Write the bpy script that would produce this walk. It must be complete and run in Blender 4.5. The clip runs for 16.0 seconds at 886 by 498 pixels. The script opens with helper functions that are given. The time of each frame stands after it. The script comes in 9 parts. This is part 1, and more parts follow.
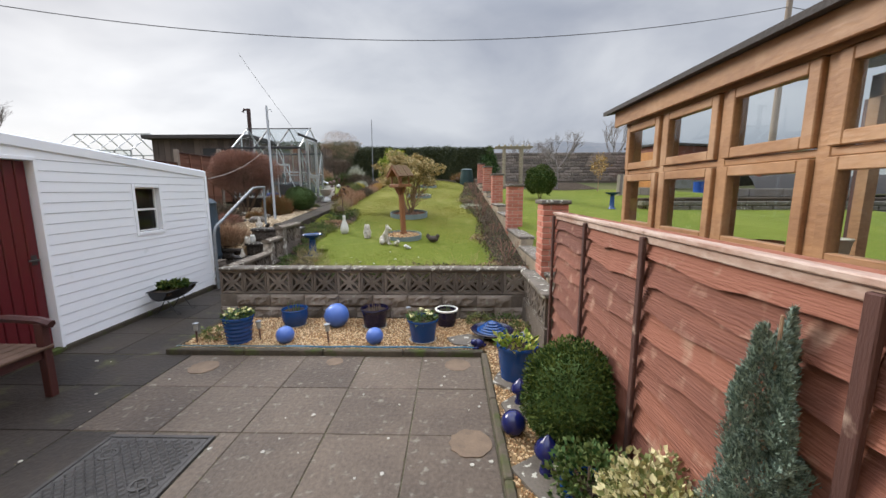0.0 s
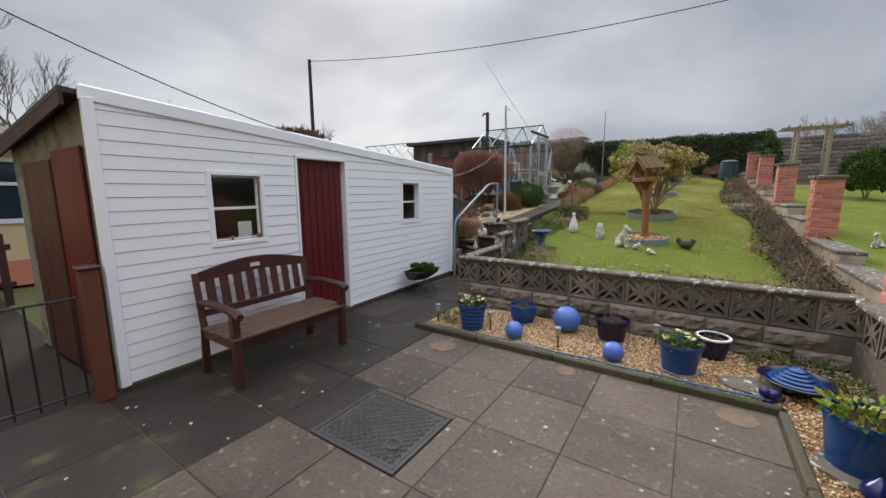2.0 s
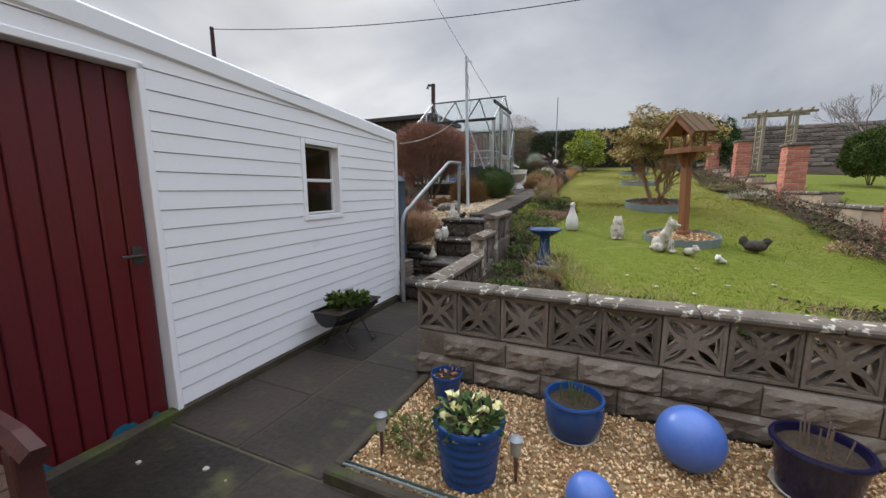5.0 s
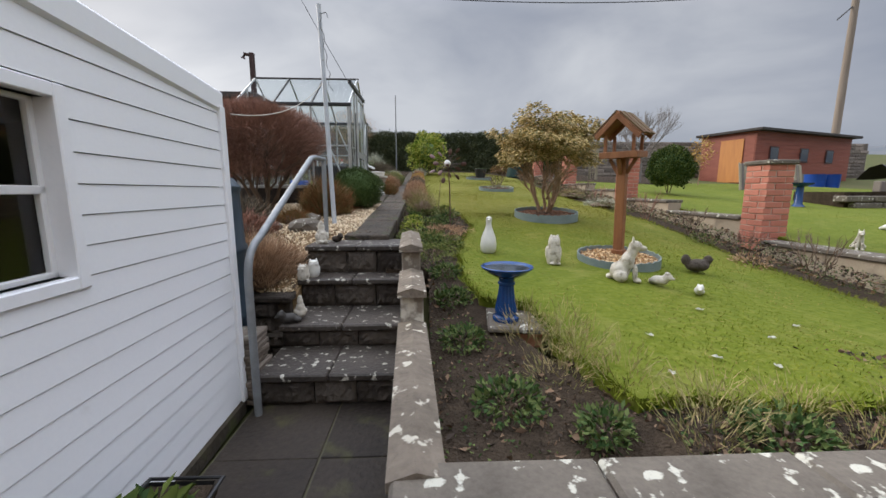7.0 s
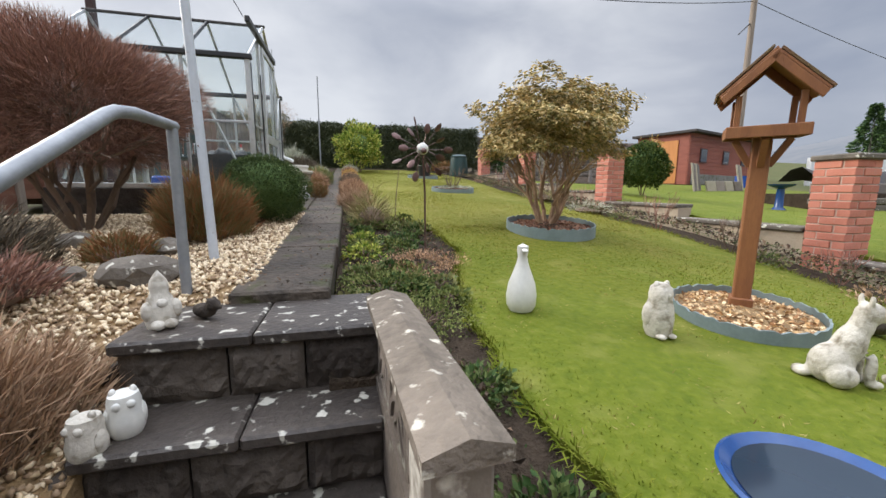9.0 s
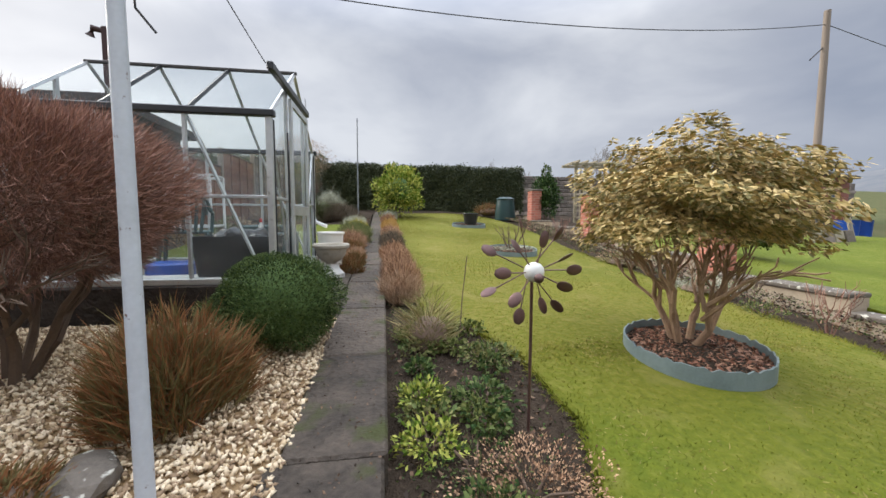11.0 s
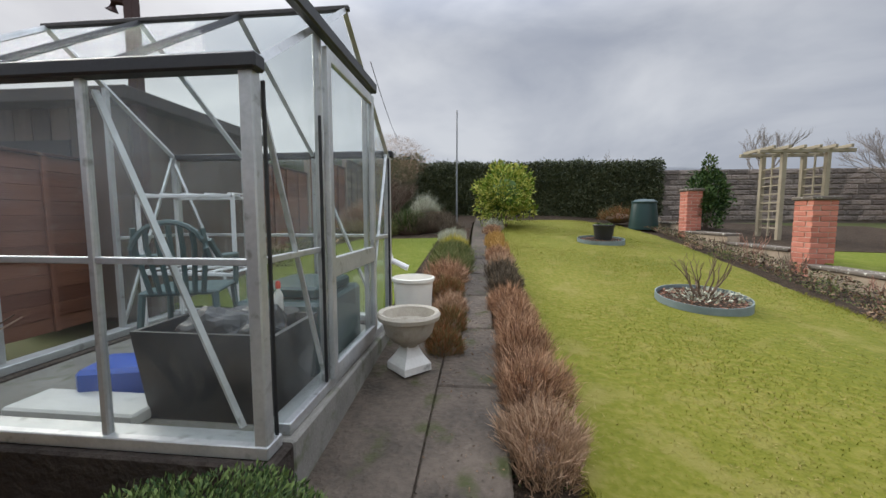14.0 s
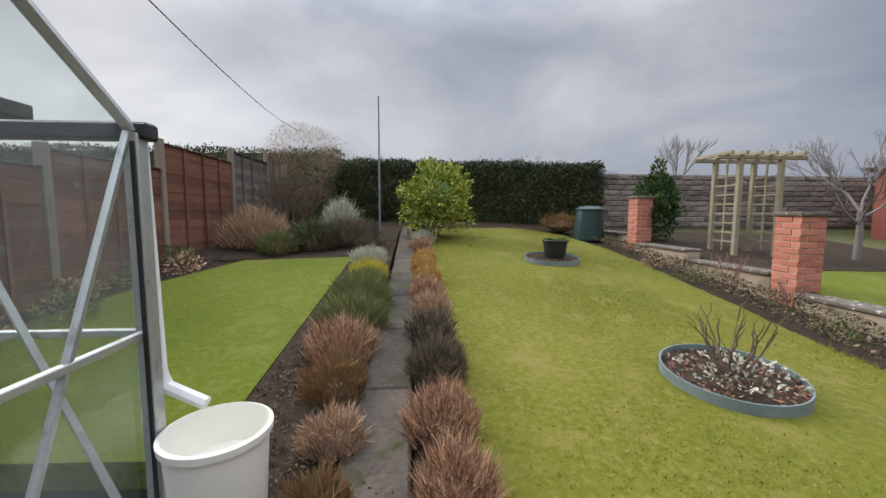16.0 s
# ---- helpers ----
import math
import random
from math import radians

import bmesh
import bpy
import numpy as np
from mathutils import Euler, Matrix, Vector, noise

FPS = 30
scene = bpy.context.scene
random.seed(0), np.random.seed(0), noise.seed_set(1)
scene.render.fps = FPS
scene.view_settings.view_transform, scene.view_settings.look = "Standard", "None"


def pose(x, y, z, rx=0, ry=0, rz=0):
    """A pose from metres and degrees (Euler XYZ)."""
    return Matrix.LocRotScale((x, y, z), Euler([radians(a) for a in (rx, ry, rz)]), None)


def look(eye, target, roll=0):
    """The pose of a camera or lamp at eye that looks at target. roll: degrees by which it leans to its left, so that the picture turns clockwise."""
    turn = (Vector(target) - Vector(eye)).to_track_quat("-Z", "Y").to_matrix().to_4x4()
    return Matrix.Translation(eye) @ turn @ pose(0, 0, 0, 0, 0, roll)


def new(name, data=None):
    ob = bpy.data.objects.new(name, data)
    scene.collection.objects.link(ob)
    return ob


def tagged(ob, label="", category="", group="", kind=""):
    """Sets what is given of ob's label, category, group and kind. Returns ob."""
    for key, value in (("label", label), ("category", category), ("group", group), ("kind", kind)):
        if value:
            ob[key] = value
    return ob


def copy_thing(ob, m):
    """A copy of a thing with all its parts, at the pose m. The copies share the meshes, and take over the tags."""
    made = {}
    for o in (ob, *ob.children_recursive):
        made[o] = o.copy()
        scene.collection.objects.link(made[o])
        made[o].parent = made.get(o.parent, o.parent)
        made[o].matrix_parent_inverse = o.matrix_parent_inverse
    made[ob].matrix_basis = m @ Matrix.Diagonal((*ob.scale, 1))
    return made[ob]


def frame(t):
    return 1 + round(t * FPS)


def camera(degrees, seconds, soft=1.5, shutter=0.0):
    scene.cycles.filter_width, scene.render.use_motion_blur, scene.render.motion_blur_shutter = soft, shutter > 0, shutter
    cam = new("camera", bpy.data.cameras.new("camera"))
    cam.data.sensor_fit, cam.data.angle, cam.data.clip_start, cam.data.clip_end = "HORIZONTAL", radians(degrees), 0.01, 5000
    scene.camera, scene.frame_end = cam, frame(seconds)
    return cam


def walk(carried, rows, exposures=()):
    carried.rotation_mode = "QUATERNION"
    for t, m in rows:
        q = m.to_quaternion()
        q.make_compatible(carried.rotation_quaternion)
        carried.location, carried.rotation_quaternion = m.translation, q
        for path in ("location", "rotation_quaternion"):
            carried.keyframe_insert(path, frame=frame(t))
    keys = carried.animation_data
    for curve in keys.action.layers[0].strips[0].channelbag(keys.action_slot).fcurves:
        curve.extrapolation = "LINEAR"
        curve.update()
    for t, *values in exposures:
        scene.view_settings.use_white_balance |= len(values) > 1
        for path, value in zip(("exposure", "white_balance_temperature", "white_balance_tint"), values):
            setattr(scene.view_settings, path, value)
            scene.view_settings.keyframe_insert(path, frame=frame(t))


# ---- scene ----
cam = camera(99.3, 16.0)
METRES, EYE, TILT, LEAN, TURN = 12.4, 1.65, 0.0, 0.0, 1.3
ROWS = [
    (0.0, 0.0, 0.0, 0.0, -0.01, -8.76, 0.09),
    (0.5, -0.0026, 0.0066, 0.0023, 7.27, -8.68, 0.12),
    (1.0, -0.0067, 0.0079, 0.0023, 15.6, -8.66, 0.14),
    (1.5, -0.0132, 0.0089, -0.0002, 23.91, -8.62, 0.17),
    (2.0, -0.0251, 0.0203, -0.0059, 32.14, -8.74, 0.21),
    (2.5, -0.0414, 0.0445, -0.0107, 39.19, -8.78, 0.32),
    (3.0, -0.0539, 0.0713, -0.021, 42.3, -8.8, 0.37),
    (3.5, -0.0709, 0.1012, -0.0247, 42.88, -8.81, 0.39),
    (4.0, -0.0922, 0.1334, -0.0272, 38.83, -8.82, 0.41),
    (4.5, -0.1149, 0.1661, -0.0274, 30.07, -8.89, 0.37),
    (5.0, -0.1395, 0.1964, -0.0262, 22.57, -8.94, 0.24),
    (7.5, -0.2385, 0.3605, -0.0191, -9.41, -8.66, -0.16),
    (8.0, -0.2416, 0.4013, -0.0211, -13.7, -8.71, -0.18),
    (8.5, -0.2425, 0.4442, -0.0205, -14.89, -8.7, -0.17),
    (9.0, -0.2468, 0.4859, -0.0169, -15.06, -8.73, -0.25),
    (11.5, -0.2528, 0.6174, 0.0361, -7.64, -3.65, -0.28),
    (12.0, -0.2547, 0.6437, 0.0425, -4.86, -3.53, -0.33),
    (12.5, -0.2597, 0.6737, 0.0517, -1.42, -3.59, -0.26),
    (13.0, -0.263, 0.6987, 0.0545, 3.54, -4.0, -0.12),
    (13.5, -0.2631, 0.7295, 0.055, 6.12, -4.36, -0.0),
    (14.0, -0.2595, 0.7603, 0.0549, 4.62, -4.93, 0.03),
    (14.5, -0.2543, 0.7921, 0.058, -1.21, -5.05, -0.08),
    (15.0, -0.2498, 0.8285, 0.0637, -4.16, -5.22, -0.15),
    (15.5, -0.2484, 0.8669, 0.0703, -5.1, -5.3, -0.15),
    (16.0, -0.246, 0.9015, 0.0744, -5.41, -5.23, -0.17),
]
walk(cam, [(t, pose(0, 0, EYE, TILT, LEAN, TURN) @ pose(METRES * x, METRES * y, METRES * z, 90 + pitch, roll, yaw)) for t, x, y, z, yaw, pitch, roll in ROWS],
     [(0.0, 1.02), (1.0, 0.92), (2.0, 0.76), (5.0, 0.80), (7.5, 0.86), (8.0, 0.98), (8.5, 1.13), (9.0, 1.17), (11.5, 1.12), (12.5, 1.02), (14.0, 0.90), (16.0, 0.81)])

# ---- world and sun ----
world = bpy.data.worlds.new("overcast")
scene.world = world
world.use_nodes = True
wn, wl = world.node_tree.nodes, world.node_tree.links
wn.clear()
w_out = wn.new("ShaderNodeOutputWorld")
w_bg = wn.new("ShaderNodeBackground")
w_sky = wn.new("ShaderNodeTexSky")
w_sky.sky_type, w_sky.sun_disc = "NISHITA", False
SUN_EL, SUN_AZ = 28.0, 48.0   # degrees above the horizon; degrees left of straight ahead (+y)
w_sky.sun_elevation, w_sky.sun_rotation = radians(SUN_EL), radians(-SUN_AZ)
w_co = wn.new("ShaderNodeTexCoord")
w_map = wn.new("ShaderNodeMapping")
w_map.inputs["Scale"].default_value = (1.0, 1.0, 2.3)
w_n1, w_n2 = wn.new("ShaderNodeTexNoise"), wn.new("ShaderNodeTexNoise")
for n_, s_, d_, k_ in ((w_n1, 1.7, 6.0, 0.5), (w_n2, 1.1, 4.0, 0.5)):
    n_.inputs["Scale"].default_value, n_.inputs["Detail"].default_value, n_.inputs["Roughness"].default_value = s_, d_, k_
    n_.inputs["Distortion"].default_value = 0.35
    wl.new(w_co.outputs["Generated"], w_map.inputs["Vector"])
    wl.new(w_map.outputs["Vector"], n_.inputs["Vector"])
w_ramp = wn.new("ShaderNodeValToRGB")
w_ramp.color_ramp.elements[0].position, w_ramp.color_ramp.elements[0].color = 0.30, (0.40, 0.45, 0.57, 1)
w_ramp.color_ramp.elements[1].position, w_ramp.color_ramp.elements[1].color = 0.70, (0.90, 0.93, 1.0, 1)
e_ = w_ramp.color_ramp.elements.new(0.5)
e_.color = (0.58, 0.62, 0.72, 1)
wl.new(w_n1.outputs["Fac"], w_ramp.inputs["Fac"])
# the thin bright part of the cloud in front of the sun
w_dot = wn.new("ShaderNodeVectorMath")
w_dot.operation = "DOT_PRODUCT"
w_nrm = wn.new("ShaderNodeVectorMath")
w_nrm.operation = "NORMALIZE"
wl.new(w_co.outputs["Generated"], w_nrm.inputs[0])
wl.new(w_nrm.outputs["Vector"], w_dot.inputs[0])
a_, b_ = radians(SUN_AZ + 8), radians(17)
w_dot.inputs[1].default_value = (-math.sin(a_) * math.cos(b_), math.cos(a_) * math.cos(b_), math.sin(b_))
w_glow = wn.new("ShaderNodeMapRange")
w_glow.interpolation_type = "SMOOTHSTEP"
for k_, v_ in (("From Min", 0.70), ("From Max", 1.0), ("To Min", 0.0), ("To Max", 0.72)):
    w_glow.inputs[k_].default_value = v_
wl.new(w_dot.outputs["Value"], w_glow.inputs["Value"])
w_gm = wn.new("ShaderNodeMath")
w_gm.operation = "MULTIPLY"
wl.new(w_glow.outputs["Result"], w_gm.inputs[0])
w_r2 = wn.new("ShaderNodeMapRange")
for k_, v_ in (("From Min", 0.33), ("From Max", 0.62), ("To Min", 0.25), ("To Max", 1.0)):
    w_r2.inputs[k_].default_value = v_
wl.new(w_n2.outputs["Fac"], w_r2.inputs["Value"])
wl.new(w_r2.outputs["Result"], w_gm.inputs[1])
w_add = wn.new("ShaderNodeMix")
w_add.data_type, w_add.blend_type = "RGBA", "ADD"
wl.new(w_gm.outputs["Value"], w_add.inputs["Factor"])
wl.new(w_ramp.outputs["Color"], w_add.inputs[6])
w_add.inputs[7].default_value = (1.0, 0.97, 0.9, 1)
# a share of clear sky behind the cloud
w_mix = wn.new("ShaderNodeMix")
w_mix.data_type, w_mix.blend_type = "RGBA", "ADD"
w_mix.inputs["Factor"].default_value = 0.012
wl.new(w_add.outputs[2], w_mix.inputs[6])
wl.new(w_sky.outputs["Color"], w_mix.inputs[7])
wl.new(w_mix.outputs[2], w_bg.inputs["Color"])
# an overcast sky is about three times as bright overhead as at the horizon
w_sep, w_zen, w_zm = wn.new("ShaderNodeSeparateXYZ"), wn.new("ShaderNodeMapRange"), wn.new("ShaderNodeMath")
wl.new(w_nrm.outputs["Vector"], w_sep.inputs[0])
wl.new(w_sep.outputs["Z"], w_zen.inputs["Value"])
w_zen.interpolation_type = "SMOOTHSTEP"
for k_, v_ in (("From Min", 0.38), ("From Max", 0.92), ("To Min", 1.0), ("To Max", 6.0)):
    w_zen.inputs[k_].default_value = v_
w_zm.operation = "MULTIPLY"
wl.new(w_zen.outputs["Result"], w_zm.inputs[0])
w_zm.inputs[1].default_value = 0.345
wl.new(w_zm.outputs["Value"], w_bg.inputs["Strength"])
wl.new(w_bg.outputs["Background"], w_out.inputs["Surface"])

sun_data = bpy.data.lights.new("sun", "SUN")
sun_data.energy, sun_data.angle, sun_data.color = 1.5, radians(25), (1.0, 0.95, 0.88)
sun = new("sun", sun_data)
sun.matrix_world = look((-60 * math.sin(a_), 60 * math.cos(a_), 60 * math.tan(radians(SUN_EL))), (0, 0, 0))
scene.view_settings.exposure = 0.55


# ---- materials ----
def mat(name, c1, c2=None, rough=0.7, metal=0.0, scale=6.0, bump=0.15, fine=60.0, rand=0.0, stain=None, stain_at=(0.6, 0.72), stain_scale=9.0, stretch=(1, 1, 1), island=0.0, spec=0.5, bump_dist=0.01, c3=None, blend=0.35):
    """A surface with two scales of variation, fine relief and, where given, stains of a second colour."""
    m = bpy.data.materials.new(name)
    m.use_nodes = True
    nt, li = m.node_tree.nodes, m.node_tree.links
    bs = nt["Principled BSDF"]
    bs.inputs["Metallic"].default_value, bs.inputs["Specular IOR Level"].default_value = metal, spec
    co, mp = nt.new("ShaderNodeTexCoord"), nt.new("ShaderNodeMapping")
    mp.inputs["Scale"].default_value = stretch
    li.new(co.outputs["Object"], mp.inputs["Vector"])
    n1, n2 = nt.new("ShaderNodeTexNoise"), nt.new("ShaderNodeTexNoise")
    for n, s in ((n1, scale), (n2, fine)):
        n.inputs["Scale"].default_value, n.inputs["Detail"].default_value = s, 4.0
        li.new(mp.outputs["Vector"], n.inputs["Vector"])
    ramp = nt.new("ShaderNodeValToRGB")
    c2 = c2 or tuple(0.7 * v for v in c1)
    ramp.color_ramp.elements[0].position, ramp.color_ramp.elements[0].color = 0.3, (*c1, 1)
    ramp.color_ramp.elements[1].position, ramp.color_ramp.elements[1].color = 0.7, (*c2, 1)
    if c3:
        ramp.color_ramp.elements.new(0.5).color = (*c3, 1)
    mixv = nt.new("ShaderNodeMix")
    mixv.inputs["Factor"].default_value = blend
    li.new(n1.outputs["Fac"], mixv.inputs[2])
    li.new(n2.outputs["Fac"], mixv.inputs[3])
    fac = mixv.outputs[0]
    if rand or island:
        info = nt.new("ShaderNodeObjectInfo" if rand else "ShaderNodeNewGeometry")
        ma = nt.new("ShaderNodeMath")
        ma.operation = "MULTIPLY_ADD"
        li.new(info.outputs["Random" if rand else "Random Per Island"], ma.inputs[0])
        ma.inputs[1].default_value = rand or island
        sub = nt.new("ShaderNodeMath")
        sub.operation = "SUBTRACT"
        li.new(fac, sub.inputs[0])
        sub.inputs[1].default_value = 0.5 * (rand or island)
        li.new(sub.outputs[0], ma.inputs[2])
        fac = ma.outputs[0]
    li.new(fac, ramp.inputs["Fac"])
    col = ramp.outputs["Color"]
    if stain:
        n3 = nt.new("ShaderNodeTexNoise")
        n3.inputs["Scale"].default_value, n3.inputs["Detail"].default_value = stain_scale, 6.0
        li.new(co.outputs["Object"], n3.inputs["Vector"])
        mr = nt.new("ShaderNodeMapRange")
        mr.inputs["From Min"].default_value, mr.inputs["From Max"].default_value = stain_at
        li.new(n3.outputs["Fac"], mr.inputs["Value"])
        mx = nt.new("ShaderNodeMix")
        mx.data_type = "RGBA"
        li.new(mr.outputs["Result"], mx.inputs["Factor"])
        li.new(col, mx.inputs[6])
        mx.inputs[7].default_value = (*stain, 1)
        col = mx.outputs[2]
    li.new(col, bs.inputs["Base Color"])
    rr = nt.new("ShaderNodeMapRange")
    rr.inputs["To Min"].default_value, rr.inputs["To Max"].default_value = max(0.02, rough - 0.12), min(1.0, rough + 0.12)
    li.new(n1.outputs["Fac"], rr.inputs["Value"])
    li.new(rr.outputs["Result"], bs.inputs["Roughness"])
    if bump:
        bp = nt.new("ShaderNodeBump")
        bp.inputs["Strength"].default_value, bp.inputs["Distance"].default_value = bump, bump_dist
        li.new(n2.outputs["Fac"], bp.inputs["Height"])
        li.new(bp.outputs["Normal"], bs.inputs["Normal"])
    return m


def glass(name, tint=(0.93, 0.97, 0.95), haze=0.0, gloss=0.6, least=0.06):
    m = bpy.data.materials.new(name)
    m.use_nodes = True
    nt, li = m.node_tree.nodes, m.node_tree.links
    nt.remove(nt["Principled BSDF"])
    out = nt["Material Output"]
    tr, gl, mx, fr = nt.new("ShaderNodeBsdfTransparent"), nt.new("ShaderNodeBsdfGlossy"), nt.new("ShaderNodeMixShader"), nt.new("ShaderNodeLayerWeight")
    tr.inputs["Color"].default_value = (*tint, 1)
    gl.inputs["Roughness"].default_value = 0.02
    fr.inputs["Blend"].default_value = 0.5
    pw, ml = nt.new("ShaderNodeMath"), nt.new("ShaderNodeMath")
    pw.operation, ml.operation = "POWER", "MULTIPLY_ADD"
    li.new(fr.outputs["Facing"], pw.inputs[0])
    pw.inputs[1].default_value = 4.0
    li.new(pw.outputs[0], ml.inputs[0])
    ml.inputs[1].default_value, ml.inputs[2].default_value = gloss, least
    li.new(ml.outputs[0], mx.inputs["Fac"])
    li.new(tr.outputs["BSDF"], mx.inputs[1])
    li.new(gl.outputs["BSDF"], mx.inputs[2])
    last = mx
    if haze:
        # an uneven pale diffuse haze mixed over the pane
        df, m2, no, mr, co = nt.new("ShaderNodeBsdfDiffuse"), nt.new("ShaderNodeMixShader"), nt.new("ShaderNodeTexNoise"), nt.new("ShaderNodeMapRange"), nt.new("ShaderNodeTexCoord")
        df.inputs["Color"].default_value = (0.6, 0.63, 0.62, 1)
        no.inputs["Scale"].default_value, no.inputs["Detail"].default_value = 2.5, 5.0
        li.new(co.outputs["Object"], no.inputs["Vector"])
        mr.inputs["From Min"].default_value, mr.inputs["From Max"].default_value, mr.inputs["To Max"].default_value = 0.3, 0.8, haze
        li.new(no.outputs["Fac"], mr.inputs["Value"])
        li.new(mr.outputs["Result"], m2.inputs["Fac"])
        li.new(mx.outputs["Shader"], m2.inputs[1])
        li.new(df.outputs["BSDF"], m2.inputs[2])
        last = m2
    li.new(last.outputs["Shader"], out.inputs["Surface"])
    return m


M_SLAB = mat("paving_slab", (0.048, 0.034, 0.024), (0.145, 0.108, 0.077), 0.58, scale=1.7, bump=0.8, fine=34, rand=0.22, blend=0.45, stain=(0.20, 0.18, 0.14), stain_at=(0.60, 0.72), stain_scale=15, spec=0.35)
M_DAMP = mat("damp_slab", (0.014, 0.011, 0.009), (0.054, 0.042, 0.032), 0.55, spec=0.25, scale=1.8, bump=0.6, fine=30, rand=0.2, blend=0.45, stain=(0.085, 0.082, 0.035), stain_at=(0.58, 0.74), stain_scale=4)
# very dark concrete: wet and the shade under the eaves share this colour
M_YARD = mat("wet_shaded_yard", (0.022, 0.018, 0.015), (0.050, 0.042, 0.035), 0.85, scale=1.5, bump=0.6, fine=30, blend=0.45, spec=0.1)
M_PATH = mat("mossy_path_slab", (0.034, 0.027, 0.020), (0.130, 0.102, 0.077), 0.7, scale=4.5, bump=1.0, fine=30, rand=0.2, blend=0.4, stain=(0.05, 0.055, 0.016), stain_at=(0.56, 0.68), stain_scale=5, spec=0.25, bump_dist=0.02)
M_JOINT = mat("joint_sand", (0.075, 0.062, 0.045), (0.10, 0.10, 0.045), 0.9, scale=5)
M_CONC = mat("concrete", (0.26, 0.25, 0.22), (0.16, 0.15, 0.13), 0.85, scale=4, bump=0.4, stain=(0.10, 0.11, 0.06), stain_at=(0.52, 0.7), spec=0.2)
M_BLOCK = mat("weathered_block", (0.225, 0.185, 0.15), (0.125, 0.102, 0.082), 0.9, scale=5, bump=0.6, fine=45, rand=0.5, stain=(0.27, 0.26, 0.21), stain_at=(0.62, 0.72), stain_scale=14, spec=0.2)
M_COPE = mat("lichen_coping", (0.185, 0.158, 0.128), (0.10, 0.086, 0.07), 0.9, scale=6, bump=0.6, stain=(0.52, 0.50, 0.42), stain_at=(0.60, 0.65), stain_scale=18, spec=0.2)
M_COPEPALE = mat("pale_lichen_coping", (0.225, 0.185, 0.145), (0.105, 0.087, 0.067), 0.9, scale=5, bump=0.8, fine=30, stain=(0.52, 0.48, 0.39), stain_at=(0.60, 0.66), stain_scale=17, spec=0.2, bump_dist=0.02)
M_PALEBLOCK = mat("flaking_block", (0.24, 0.20, 0.16), (0.15, 0.125, 0.10), 0.9, scale=5, bump=0.6, fine=40, stain=(0.55, 0.51, 0.43), stain_at=(0.50, 0.60), stain_scale=9, spec=0.2)
M_KERB = mat("mossy_kerb", (0.105, 0.085, 0.06), (0.055, 0.046, 0.034), 0.9, scale=5, bump=0.8, fine=35, rand=0.4, stain=(0.06, 0.075, 0.02), stain_at=(0.5, 0.66), stain_scale=6, spec=0.2)
M_STEP = mat("step_slab", (0.024, 0.019, 0.016), (0.082, 0.067, 0.055), 0.5, scale=2.2, bump=0.7, fine=40, blend=0.45, stain=(0.50, 0.48, 0.41), stain_at=(0.61, 0.66), stain_scale=19, spec=0.4)
M_DARKSTONE = mat("dark_stone", (0.040, 0.032, 0.026), (0.095, 0.078, 0.063), 0.9, scale=7, bump=0.9, fine=22, rand=0.4, bump_dist=0.03, spec=0.2)
M_WHITE = mat("white_clad", (0.88, 0.885, 0.90), (0.83, 0.84, 0.865), 0.42, scale=1.2, bump=0.05, stain=(0.6, 0.6, 0.58), stain_at=(0.7, 0.9), stain_scale=4)
M_RED = mat("maroon_paint", (0.115, 0.010, 0.014), (0.085, 0.009, 0.012), 0.38, scale=3, bump=0.12, stretch=(1, 1, 0.15))
M_BENCH = mat("bench_stain", (0.075, 0.022, 0.018), (0.045, 0.014, 0.012), 0.45, scale=4, bump=0.3, stretch=(4, 1, 1))
M_SEAT = mat("weathered_seat", (0.11, 0.058, 0.034), (0.07, 0.038, 0.022), 0.75, scale=5, bump=0.4, stretch=(1, 6, 1))
M_FENCE = mat("fence_stain", (0.245, 0.088, 0.052), (0.14, 0.048, 0.03), 0.75, scale=3, bump=0.8, fine=40, stretch=(1, 0.25, 3), rand=0.5, stain=(0.36, 0.215, 0.15), stain_at=(0.58, 0.76), stain_scale=8)
M_FENCEDK = mat("old_fence_stain", (0.24, 0.11, 0.07), (0.15, 0.066, 0.044), 0.8, scale=3, bump=0.6, fine=40, stretch=(1, 0.25, 3), rand=0.5, stain=(0.26, 0.17, 0.12), stain_at=(0.6, 0.75), stain_scale=5, spec=0.2)
M_FPOST = mat("fence_post", (0.085, 0.032, 0.022), (0.05, 0.02, 0.015), 0.8, scale=4, bump=0.4, stretch=(3, 3, 0.4), stain=(0.35, 0.25, 0.19), stain_at=(0.62, 0.75))
M_FCAP = mat("fence_cap", (0.56, 0.45, 0.38), (0.27, 0.14, 0.095), 0.85, scale=6, bump=0.5, stretch=(3, 0.4, 1))
M_WOOD = mat("varnished_pine", (0.43, 0.235, 0.11), (0.22, 0.105, 0.048), 0.5, scale=4, bump=0.25, fine=45, stretch=(1, 0.3, 1), stain=(0.45, 0.28, 0.16), stain_at=(0.55, 0.75), stain_scale=3)
M_ROOF = mat("roof_felt", (0.04, 0.035, 0.033), (0.07, 0.06, 0.055), 0.9, scale=8, bump=0.5)
M_BLUE = mat("blue_glaze", (0.012, 0.060, 0.20), (0.010, 0.040, 0.14), 0.12, scale=4, bump=0.03)
M_BALL = mat("matt_blue_ball", (0.085, 0.175, 0.48), (0.055, 0.115, 0.38), 0.34, scale=3, bump=0.06)
M_PURPLE = mat("dark_purple_glaze", (0.008, 0.007, 0.034), (0.006, 0.005, 0.022), 0.2, scale=5, bump=0.05)
